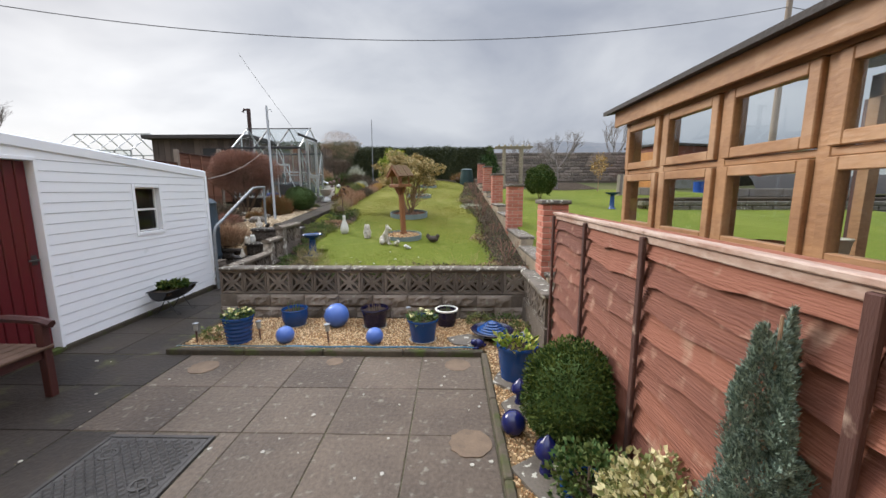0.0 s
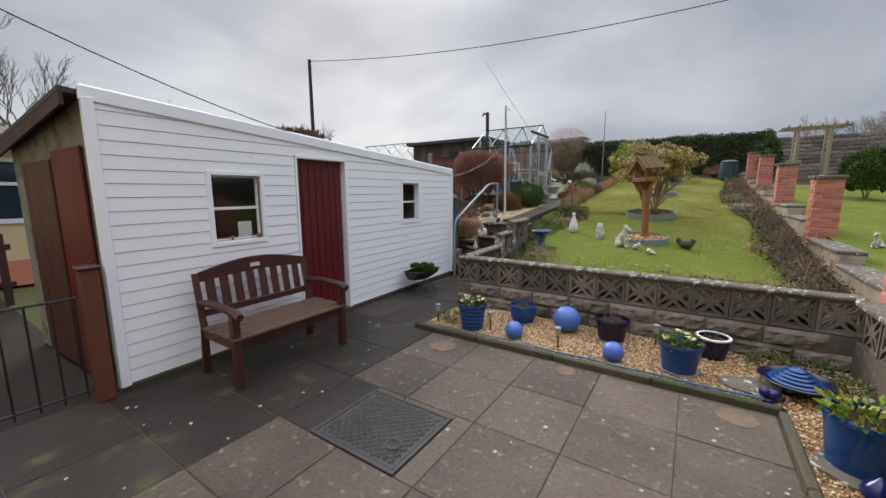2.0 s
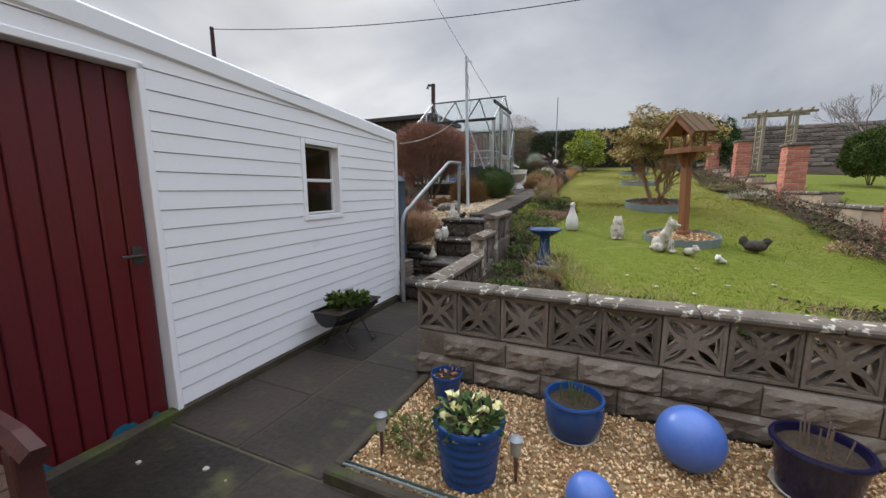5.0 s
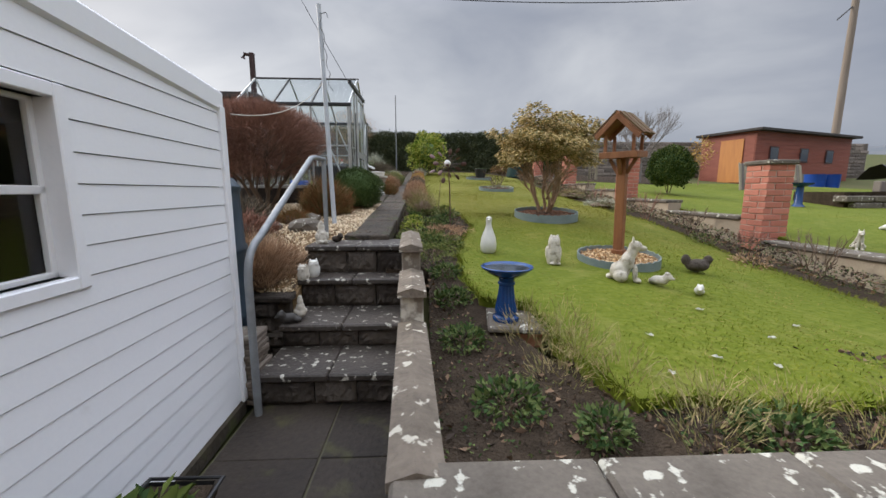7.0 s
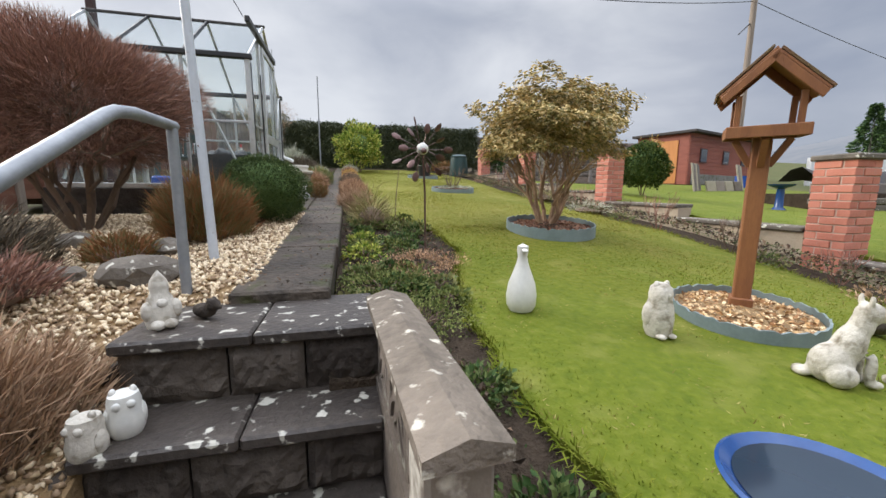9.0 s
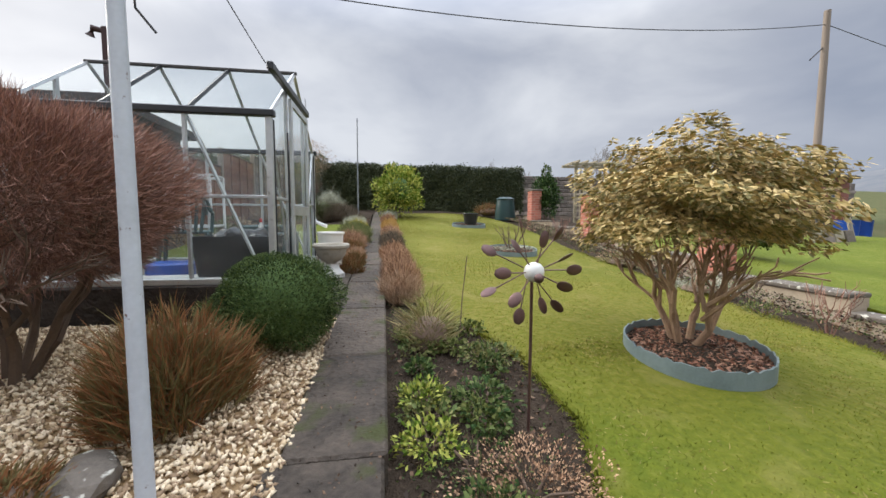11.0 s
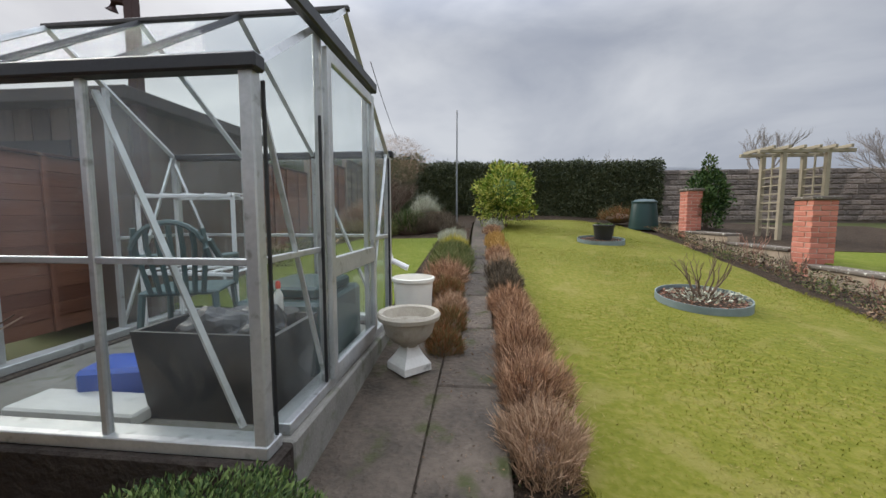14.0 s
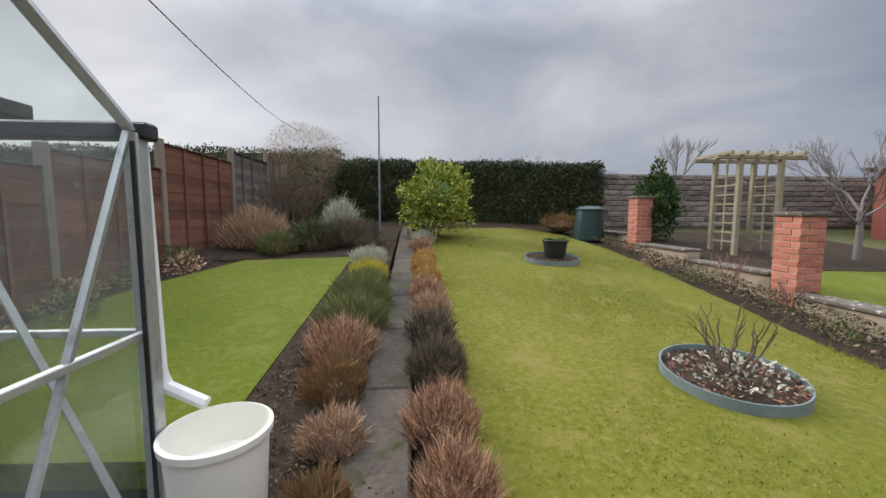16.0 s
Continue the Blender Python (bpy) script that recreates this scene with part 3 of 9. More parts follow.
def bush_points(n, rx, ry, rz, inner=0.55, freq=3.0, amount=0.2, seed=0.0, low=-1.0):
    u = unit(n)
    u = u[u[:, 2] > low]
    r = (inner + (1 - inner) * RNG.uniform(0, 1, len(u)) ** 0.45) * lumpy(u, freq, amount, seed)
    return u * r[:, None] * np.array((rx, ry, rz)), u


def leafy(name, at, rx, ry, rz, n, leaf, material, label, category="shrub", width=None, seed=0.0, amount=0.2, stem_mat=None, upward=0.3, base=None, group="", low=-0.85, core=None):
    """A shrub: a few stems under an uneven crown of single leaves. at is its foot."""
    ob = thing(name, at, label, category, group)
    base = rz * 0.95 if base is None else base
    p, u = bush_points(n, rx, ry, rz, 0.5, 3.0, amount, seed, low)
    d = u + unit(len(u)) * 0.8 + np.array((0, 0, upward))
    me = leaf_mesh("crown", p + np.array((0, 0, base)), d, leaf, width or leaf * 0.45, material)
    part("crown", me, material, ob)
    bm = B()
    for k in range(5):
        a = 2 * math.pi * k / 5 + seed
        tube(bm, [(0.03 * math.cos(a), 0.03 * math.sin(a), -0.02), (0.25 * rx * math.cos(a), 0.25 * ry * math.sin(a), base * 0.6), (0.55 * rx * math.cos(a), 0.55 * ry * math.sin(a), base + 0.3 * rz)], 0.02 * max(rx, 0.4), 0.006, 5)
    part("woody_base", bm, stem_mat or M_TWIG, ob)
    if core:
        # one solid ball in dark evergreen, whatever the colour of the leaves
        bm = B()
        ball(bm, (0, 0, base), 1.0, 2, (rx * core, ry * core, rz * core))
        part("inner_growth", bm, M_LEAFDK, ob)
    return ob


def tufty(name, at, r, h, n, material, label, category="heather", seed=0, spread=0.6, width=0.012, group="", ry=None):
    """A low plant of many upright sprigs."""
    ob = thing(name, at, label, category, group)
    ry = ry or r
    n, width = int(n * 1.9), width * 0.62
    a, q = RNG.uniform(0, 2 * math.pi, n), np.sqrt(RNG.uniform(0, 1, n))
    lob = 1 + 0.15 * np.sin(3 * a + seed) + 0.1 * np.sin(5 * a + 2 * seed)
    x, y = q * r * np.cos(a) * lob, q * ry * np.sin(a) * lob
    top = h * (1 - 0.40 * q ** 2) * (1 + 0.30 * np.sin(34 * x + 2 * seed) * np.cos(31 * y + seed) + 0.12 * np.sin(70 * x) * np.sin(66 * y))
    z0 = top * RNG.uniform(0.0, 0.78, n)
    d = np.stack((x / r * spread, y / ry * spread, np.ones(n)), 1) + RNG.normal(size=(n, 3)) * 0.34
    me = blade_mesh("foliage", np.stack((x * 0.9, y * 0.9, z0), 1), d, h * RNG.uniform(0.16, 0.36, n), width, material)
    part("foliage", me, material, ob)
    if n > 900:
        bm = B()
        ball(bm, (0, 0, h * 0.15), 1.0, 2, (r * 0.7, ry * 0.7, h * 0.36))
        part("woody_base", bm, M_TWIG, ob, smooth=True)
    return ob


def branching(bm, p, d, length, radius, depth, rng, spread=0.6, seg=5, up=0.15, kids=3, shrink=0.68):
    """Limbs that fork and taper. Returns the tips."""
    q = p + d * length * 0.5 + Vector((rng.uniform(-1, 1), rng.uniform(-1, 1), rng.uniform(-1, 1))) * length * 0.13
    e = p + d * length
    tube(bm, [p, q, e], radius, radius * 0.62, seg, caps=False)
    if depth == 0:
        return [(e, d)]
    tips = []
    for k in range(kids):
        nd = (d + Vector((rng.uniform(-1, 1), rng.uniform(-1, 1), rng.uniform(-1, 1))) * spread + Vector((0, 0, up))).normalized()
        start = e if k == 0 else p.lerp(e, rng.uniform(0.55, 1.0))
        tips += branching(bm, start, nd, length * shrink * rng.uniform(0.8, 1.15), radius * 0.6, depth - 1, rng, spread, max(3, seg - 1), up, kids, shrink)
    return tips


def lawn_z(y, x=-1.1):
    """The height of the lawn: a dip at the front, an even rise behind, and a fall towards the boundary wall."""
    u = np.maximum(np.minimum(y, 9.8) - 5.0, 0.0)
    z = np.where(np.asarray(y) < 9.8, 0.50 + 0.0585 * u + 0.01198 * u * u + 0.08 * np.minimum(np.asarray(y) - 5.0, 0.0), 0.008 + 0.107 * np.asarray(y)) - 0.07 * np.clip(np.asarray(x) + 1.1, 0.0, 2.4)
    return float(z) if np.ndim(z) == 0 else z


def bed_z(y, x=0.0):
    """The height of the path and of the gravel garden beside it."""
    z = np.where(np.asarray(y) < 13.0, 0.92 + 0.091 * (np.asarray(y) - 7.4), 0.038 + 0.107 * np.asarray(y))
    return float(z) if np.ndim(z) == 0 else z


def gravel_z(y, x=0.0):
    """The gravel garden, which drops to its low front wall."""
    return bed_z(y) - 0.34 * np.clip((8.0 - np.asarray(y)) / 0.9, 0.0, 1.0)


def border_z(y, x=0.0):
    """The dug soil below the edge of the lawn, beside the steps."""
    z = lawn_z(y) - 0.065 * np.clip((7.0 - np.asarray(y)) / 0.5, 0.0, 1.0) * np.clip((-1.95 - np.asarray(x)) / 0.2, 0.0, 1.0)
    return float(z) if np.ndim(z) == 0 else z


def level_z(y, x=0.0):
    """The neighbour's lawn, which falls off a little away from the boundary wall."""
    z = lawn_z(y) - np.clip((np.asarray(x) - 1.4) / 3.5, 0.0, 1.0) * np.clip(0.041 * (np.asarray(y) - 7.85), 0.0, 0.15)
    return float(z) if np.ndim(z) == 0 else z


def hill(y):
    """The height of the open ground."""
    return lawn_z(min(y, 26.0)) + max(0.0, min(y, 400.0) - 26.0) * 0.012


# ---- ground ----
def build_ground():
    xs = [-900, -500, -250, -120, -60, -40, -25, -15, -10, -7, -4.32, -4.28, -3.06, -3.02, 0.94, 0.98, 1.3, 3, 6, 10, 15, 25, 40, 60, 120, 250, 500, 900]
    ys = [-300, -120, -50, -20, -8, -3, 0, 2, 4.2, 4.75, 4.79, 6.6, 7.3, 7.4, 9, 12, 16, 20, 24, 26, 30, 40, 60, 100, 160, 250, 400, 700, 900]
    bm = B()
    grid = []
    for y in ys:
        row = []
        for x in xs:
            z = hill(max(y, 4.77)) - 0.30
            if y < 4.77:
                z = -0.10 if x < 0.96 else max(hill(y) - 0.3, -0.1)
            if -4.3 < x < -3.04 and y < 7.35:
                z = -0.10
            if x < -4.3 and y < 7:
                z = -0.10 if y < 4.77 else 0.25
            if y > 100:
                z += 14 * math.sin(0.006 * x + 1.0) * min(1, (y - 100) / 200) + (10 if x > 60 else 0)
            row.append(bm.verts.new((x, y, z)))
        grid.append(row)
    for a, b in zip(grid, grid[1:]):
        for i in range(len(xs) - 1):
            bm.faces.new((a[i], a[i + 1], b[i + 1], b[i]))
    solo("ground", bm, M_GROUND, "rough green and brown garden ground rising to the hills", "ground", kind="structure")


build_ground()


def slope_sheet(name, outline, material, label, dz=0.0, kind="structure", thick=0.14, zf=lawn_z):
    """A sheet over a plan outline that follows the slope of the garden."""
    bm = B()
    bm.faces.new([bm.verts.new((x, y, 0)) for x, y in outline])
    for k in range(14):
        bmesh.ops.bisect_plane(bm, geom=bm.verts[:] + bm.edges[:] + bm.faces[:], plane_co=(0, 5.0 + 0.5 * k, 0), plane_no=(0, 1, 0))
    for x in (-2.15, -1.95, -1.1, 1.3, 4.9):
        bmesh.ops.bisect_plane(bm, geom=bm.verts[:] + bm.edges[:] + bm.faces[:], plane_co=(x, 0, 0), plane_no=(1, 0, 0))
    bmesh.ops.triangulate(bm, faces=[f for f in bm.faces if len(f.verts) > 4])
    made = bmesh.ops.extrude_face_region(bm, geom=bm.faces[:])["geom"]
    low = {v for v in made if isinstance(v, bmesh.types.BMVert)}
    for v in bm.verts:
        v.co.z = zf(v.co.y, v.co.x) + dz - (thick if v in low else 0.0)
    return solo(name, bm, material, label, name.split("_")[0], kind=kind)


def inside(outline, x, y):
    """Which of the points lie in the outline."""
    c = np.zeros(len(x), bool)
    n = len(outline)
    for i in range(n):
        (x0, y0), (x1, y1) = outline[i], outline[(i + 1) % n]
        if y0 == y1:
            continue
        c ^= ((y0 > y) != (y1 > y)) & (x < (x1 - x0) * (y - y0) / (y1 - y0) + x0)
    return c


def scatter(outline, n):
    px, py = [p[0] for p in outline], [p[1] for p in outline]
    x, y = RNG.uniform(min(px), max(px), n), RNG.uniform(min(py), max(py), n)
    k = inside(outline, x, y)
    return x[k], y[k]


LAWN = [(-2.02, 5.42), (-2.08, 5.75), (-2.14, 6.05), (-2.16, 6.5), (-2.5, 6.66), (-2.57, 7.1), (-2.58, 7.6), (-2.5, 8.4), (-2.3, 9.0), (-2.33, 9.6), (-2.5, 10.1), (-2.95, 10.6), (-3.02, 11.5),
        (-3.02, 17.5), (-2.9, 20.6), (-0.5, 20.9), (0.35, 20.2), (0.62, 18.6), (0.62, 17.4), (0.5, 16), (0.3, 14), (0.3, 12.5), (0.5, 11.0), (0.72, 9.2), (0.64, 7.8), (0.7, 6.6), (0.72, 5.5), (-0.6, 5.32)]
LAWN_2 = [(-4.35, 12.9), (-4.35, 17.4), (-6.0, 17.2), (-6.6, 15.8), (-7.2, 13.0)]
LAWN_3 = [(1.48, 4.9), (1.48, 16.6), (4.6, 17.4), (9.0, 16.8), (12.0, 14.0), (12.0, 4.9)]


def frayed(outline, step=0.14, amount=0.028):
    """The same outline with an uneven, hand-cut edge."""
    r, out = random.Random(77), []
    for (x0, y0), (x1, y1) in zip(outline, outline[1:] + outline[:1]):
        n = max(1, round(math.hypot(x1 - x0, y1 - y0) / step))
        out += [(x0 + (x1 - x0) * i / n + r.uniform(-amount, amount), y0 + (y1 - y0) * i / n + r.uniform(-amount, amount)) for i in range(n)]
    return out


LAWN = frayed(LAWN)
slope_sheet("lawn", LAWN, M_LAWN, "mown green lawn with yellowing mossy patches", 0.0)
slope_sheet("lawn_upper", LAWN_2, M_LAWN, "small mown green lawn behind the greenhouse", 0.0)
slope_sheet("lawn_neighbour", LAWN_3, M_LAWN, "neighbour's mown green lawn beyond the brick piers", 0.02, zf=level_z)
slope_sheet("soil_border_middle", [(-2.9, 4.95), (-1.9, 4.95), (-2.1, 5.6), (-2.4, 6.4), (-2.5, 7.4), (-2.2, 8.6), (-2.2, 9.6), (-2.4, 10.2), (-2.85, 10.7), (-2.9, 20.9), (-3.34, 20.9), (-3.3, 7.42), (-2.9, 7.42)], M_SOIL, "dark soil border between path and lawn", -0.03, zf=border_z)
SOIL_F = [(-2.95, 4.9), (1.16, 4.9), (1.16, 5.75), (-2.6, 5.95)]
slope_sheet("soil_border_front", SOIL_F, M_SOIL, "dark soil strip behind the coping of the screen wall", -0.055, zf=border_z)
slope_sheet("soil_border_right", [(0.3, 4.95), (1.28, 4.95), (1.28, 22), (0.3, 22), (0.2, 14)], M_SOIL, "dark soil border along the low wall", -0.02)
slope_sheet("soil_back", [(-7.6, 17.1), (-4.3, 17.3), (-3.6, 20.8), (3.0, 20.8), (3.0, 22.6), (-8.5, 22.6)], M_SOIL, "dark soil bed before the hedge", -0.03)
slope_sheet("soil_neighbour", [(1.5, 16.3), (4.6, 16.6), (6.6, 17.2), (6.6, 20.4), (1.5, 20.6)], M_SOIL, "bare dark soil beneath the pergola", 0.03, zf=level_z)
slope_sheet("soil_left", [(-8.4, 12.9), (-7.0, 12.9), (-6.4, 15.8), (-5.8, 17.4), (-8.4, 17.4)], M_SOIL, "dark soil bed along the fence", -0.03)
slope_sheet("gravel_bed_upper", [(-6.9, 7.1), (-4.02, 7.1), (-4.02, 7.45), (-3.74, 7.9), (-3.7, 10.45), (-6.9, 10.45)], M_GRAVEL, "pale gravel garden bed beside the path", -0.01, zf=lambda y, x: float(gravel_z(y)), thick=0.4)
slope_sheet("soil_border_path", [(-4.35, 12.4), (-3.7, 12.4), (-3.7, 20.8), (-4.35, 20.8)], M_SOIL, "dark soil strip beside the path", -0.01)


def grass(name, outline, n, dz, label, zf=lawn_z):
    x, y = scatter(outline, n)
    tilt = RNG.normal(size=(len(x), 3)) * np.array((1, 1, 0.3)) + np.array((0, 0, 0.40))
    patch = 0.75 + 0.35 * np.sin(2.1 * x + 0.7 * y) * np.sin(1.3 * y - 0.8 * x)
    me = blade_mesh(name, np.stack((x, y, zf(y, x) + dz - 0.004), 1), tilt, 0.024 * patch, 0.006, M_GRASS, True)
    ob = part(name, me, M_GRASS)
    tagged(ob, label, "grass", kind="stuff")


grass("lawn_grass", LAWN, 450000, 0.0, "short mown grass, green with straw-coloured moss patches")


def edge_grass(name, outline, each, label, y_max=14.0):
    """Longer blades hanging over the cut edge of the lawn."""
    P, D = [], []
    for (x0, y0), (x1, y1) in zip(outline, outline[1:]):
        if min(y0, y1) > y_max:
            continue
        t = RNG.uniform(0, 1, each)
        x, y = x0 + (x1 - x0) * t + RNG.normal(size=each) * 0.018, y0 + (y1 - y0) * t + RNG.normal(size=each) * 0.018
        P.append(np.stack((x, y, lawn_z(y, x) - 0.01), 1))
        n = np.array((-(y1 - y0), x1 - x0, 0.0))
        D.append(RNG.normal(size=(each, 3)) * 0.5 + n / (np.linalg.norm(n) + 1e-6) * 0.5 + np.array((0, 0, 0.45)))
    me = blade_mesh(name, np.concatenate(P), np.concatenate(D), 0.055, 0.006, M_GRASS, True)
    tagged(part(name, me, M_GRASS), label, "grass", kind="stuff")


edge_grass("lawn_edge_grass", LAWN + LAWN[:1], 70, "longer green grass hanging over the lawn edge")
x, y = scatter(LAWN, 120000)
keep = (np.sin(5.1 * x + 1.7 * y) * np.sin(4.3 * y - 2.2 * x) + 0.6 * np.sin(11 * x - 7 * y) * np.sin(9 * y + 5 * x)) > 0.25
x, y = x[keep], y[keep]
me = blade_mesh("lawn_thatch", np.stack((x, y, lawn_z(y, x) - 0.003), 1), RNG.normal(size=(len(x), 3)) * np.array((1, 1, 0.2)) + np.array((0, 0, 0.18)), 0.026, 0.006, M_THATCH, True)
tagged(part("lawn_thatch", me, M_THATCH), "straw-coloured dead thatch and moss between the grass", "grass", kind="stuff")
grass("lawn_grass_upper", LAWN_2, 30000, 0.0, "short mown grass behind the greenhouse")
grass("lawn_grass_neighbour", LAWN_3, 60000, 0.02, "short mown grass of the neighbour's lawn", level_z)


def pebbles(name, outline, n, zf, size, material, label):
    """Loose rounded stones, each an eight-sided pebble."""
    x, y = scatter(outline, n)
    n = len(x)
    c = np.stack((x, y, zf(x, y) + RNG.uniform(-0.2, 0.6, n) * size), 1)
    a = unit(n)
    b = np.cross(a, unit(n))
    b /= np.linalg.norm(b, axis=1, keepdims=True)
    e = np.cross(a, b)
    s = size * RNG.uniform(0.5, 1.25, (n, 3))
    a, b, e = a * s[:, :1], b * s[:, 1:2] * 0.8, e * s[:, 2:] * 0.55
    v = np.stack((c + a, c + b, c - a, c - b, c + e, c - e), 1).reshape(-1, 3)
    i = np.arange(n)[:, None] * 6
    f = np.concatenate([i + np.array([t]) for t in ((0, 1, 4), (1, 2, 4), (2, 3, 4), (3, 0, 4), (1, 0, 5), (2, 1, 5), (3, 2, 5), (0, 3, 5))])
    ob = part(name, soup(name, v, f, material), material)
    tagged(ob, label, "gravel", kind="stuff")


BED = [(-2.86, 3.66), (0.36, 3.66), (0.9, 3.66), (0.9, 4.62), (-2.86, 4.62)]
STRIP = [(0.36, -0.6), (0.92, -0.6), (0.92, 3.66), (0.36, 3.66)]
solo("gravel_bed", prism(B(), BED, -0.08, 0.03), M_GRAVEL, "golden gravel bed in front of the screen wall", "gravel", kind="structure")
solo("gravel_strip", prism(B(), STRIP, -0.08, 0.028), M_GRAVEL, "golden gravel strip along the fence", "gravel", kind="structure")
pebbles("bed_pebbles", BED, 15000, lambda x, y: 0.033 + 0 * x, 0.012, M_PEBBLE, "golden brown gravel stones")
pebbles("strip_pebbles", STRIP, 7000, lambda x, y: 0.031 + 0 * x, 0.012, M_PEBBLE, "pale golden gravel stones")
pebbles("upper_pebbles", [(-6.4, 7.1), (-4.04, 7.1), (-4.04, 7.5), (-3.80, 7.82), (-3.69, 7.9), (-3.69, 10.4), (-6.4, 10.4)], 26000, lambda x, y: gravel_z(y) - 0.004, 0.019, M_PEBGREY, "pale buff gravel stones")

# patio base under the slabs
bm = B()
box(bm, -4.06, 0.36, -2.4, 3.6, -0.09, -0.008)
box(bm, -4.06, -2.86, 3.6, 6.3, -0.09, -0.008)
patio = solo("patio", bm, M_JOINT, "dark grey concrete slab patio, damp with lichen spots", "patio", kind="structure")
solo("side_yard", box(B(), -9.5, -4.06, -2.4, 1.16, -0.09, -0.02), M_YARD, "dull wet concrete side yard behind the gate, eaves shade in its colour", "pavement", kind="structure")

# hills round the horizon
bm = B()
g = []
for j in range(7):
    row = []
    for i in range(121):
        az = -75 + 1.5 * i
        el = 4.0 + 3.3 * math.exp(-((az - 16) / 17) ** 2) + 3.1 * math.exp(-((az - 70) / 16) ** 2) + 0.16 * math.sin(0.55 * az) + 0.07 * math.sin(1.7 * az + 1) - 1.2 * max(0, -az - 10) / 40
        d = 300 + 40 * j
        top = 480 * math.tan(radians(el)) * math.sin(math.pi / 2 * j / 6) ** 0.9
        row.append(bm.verts.new((d * math.sin(radians(az)), d * math.cos(radians(az)), top + (2.0 if j else -12))))
    g.append(row)
for a, b in zip(g, g[1:]):
    for i in range(120):
        bm.faces.new((a[i], a[i + 1], b[i + 1], b[i]))
for v, w in zip(g[-1], g[-1][1:]):
    bm.faces.new((v, w, bm.verts.new((w.co.x * 1.15, w.co.y * 1.15, -12)), bm.verts.new((v.co.x * 1.15, v.co.y * 1.15, -12))))
solo("backdrop_hills", bm, M_HILL, "blue-grey wooded hills on the horizon", "hills", kind="structure", smooth=True)


# ---- shed ----
SX, SY0, SY1, ST0, ST1 = -4.05, 1.17, 6.32, 2.28, 1.93
def shed_top(y):
    return ST0 + (ST1 - ST0) * (y - SY0) / (SY1 - SY0)


OPEN = [(1.99, 2.47, 1.11, 1.73), (2.92, 3.64, 0.0, 1.95), (4.82, 5.24, 1.12, 1.70)]   # window, door, window: y0, y1, z0, z1
shed = thing("shed", (0, 0, 0), "long white clapboard shed with maroon door and lean-to roof", "shed")
# cladding boards, cut at the openings
for k in range(21):
    z0, z1 = 0.055 + k * 0.106, 0.055 + (k + 1) * 0.106
    cuts = sorted((y0, y1) for y0, y1, a, b in OPEN if a < z1 - 0.03 and b > z0 + 0.03)
    y = SY0
    spans = []
    for c0, c1 in cuts:
        spans.append((y, c0 - 0.03))
        y = c1 + 0.03
    spans.append((y, SY1))
    for y0, y1 in spans:
        yr = SY0 + (ST0 - 0.045 - z0) / (ST0 - ST1) * (SY1 - SY0)      # where the roof line meets the foot of this board
        if yr < y0 + 0.1:
            continue
        y1 = min(y1, yr)
        yt = SY0 + (ST0 - 0.04 - (z1 - 0.006)) / (ST0 - ST1) * (SY1 - SY0)
        bm = B()
        if y0 < yt < y1:
            face = [(y0, z0), (y1, z0), (y1, shed_top(y1) - 0.04), (yt, z1 - 0.004), (y0, z1 - 0.004)]
        else:
            face = [(y0, z0), (y1, z0), (y1, min(z1 - 0.004, shed_top(y1) - 0.038)), (y0, min(z1 - 0.004, shed_top(y0) - 0.038))]
        fr = [bm.verts.new((SX + (0.005 if z == z0 else 0.0005), y, z)) for y, z in face]
        bk = [bm.verts.new((SX - 0.02, y, z)) for y, z in face]
        n = len(face)
        bm.faces.new(fr)
        bm.faces.new(bk[::-1])
        for i in range(n):
            bm.faces.new((fr[i], fr[(i + 1) % n], bk[(i + 1) % n], bk[i]))
        part("board", bm, M_WHITE, shed)
# short lengths of board above and below the openings
for y0, y1, a, b in OPEN:
    for k in range(21):
        z0, z1 = 0.055 + k * 0.106, 0.055 + (k + 1) * 0.106 - 0.006
        for lo, hi in ((z0, min(z1, a - 0.01)), (max(z0, b + 0.01), z1)):
            if hi - lo > 0.01 and a < z1 - 0.024 and b > z0 + 0.03:
                part("board", box(B(), SX - 0.02, SX + 0.005, y0 - 0.028, y1 + 0.028, lo, hi), M_WHITE, shed)
# carcass: back, ends and backing strips of the front wall round the openings
# their near-black colour stands in for the shade of the inside
X0, X1 = SX - 0.08, SX - 0.021
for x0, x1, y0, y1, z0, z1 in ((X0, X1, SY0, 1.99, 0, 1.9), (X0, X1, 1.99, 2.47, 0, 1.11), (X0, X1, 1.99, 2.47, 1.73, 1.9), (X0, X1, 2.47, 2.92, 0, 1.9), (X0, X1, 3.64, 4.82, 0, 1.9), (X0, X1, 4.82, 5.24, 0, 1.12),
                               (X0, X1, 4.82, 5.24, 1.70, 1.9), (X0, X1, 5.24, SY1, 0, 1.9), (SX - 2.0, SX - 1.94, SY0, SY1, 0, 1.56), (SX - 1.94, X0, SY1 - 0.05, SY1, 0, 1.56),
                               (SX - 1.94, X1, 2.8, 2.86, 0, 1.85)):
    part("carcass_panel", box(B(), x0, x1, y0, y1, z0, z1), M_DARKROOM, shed)
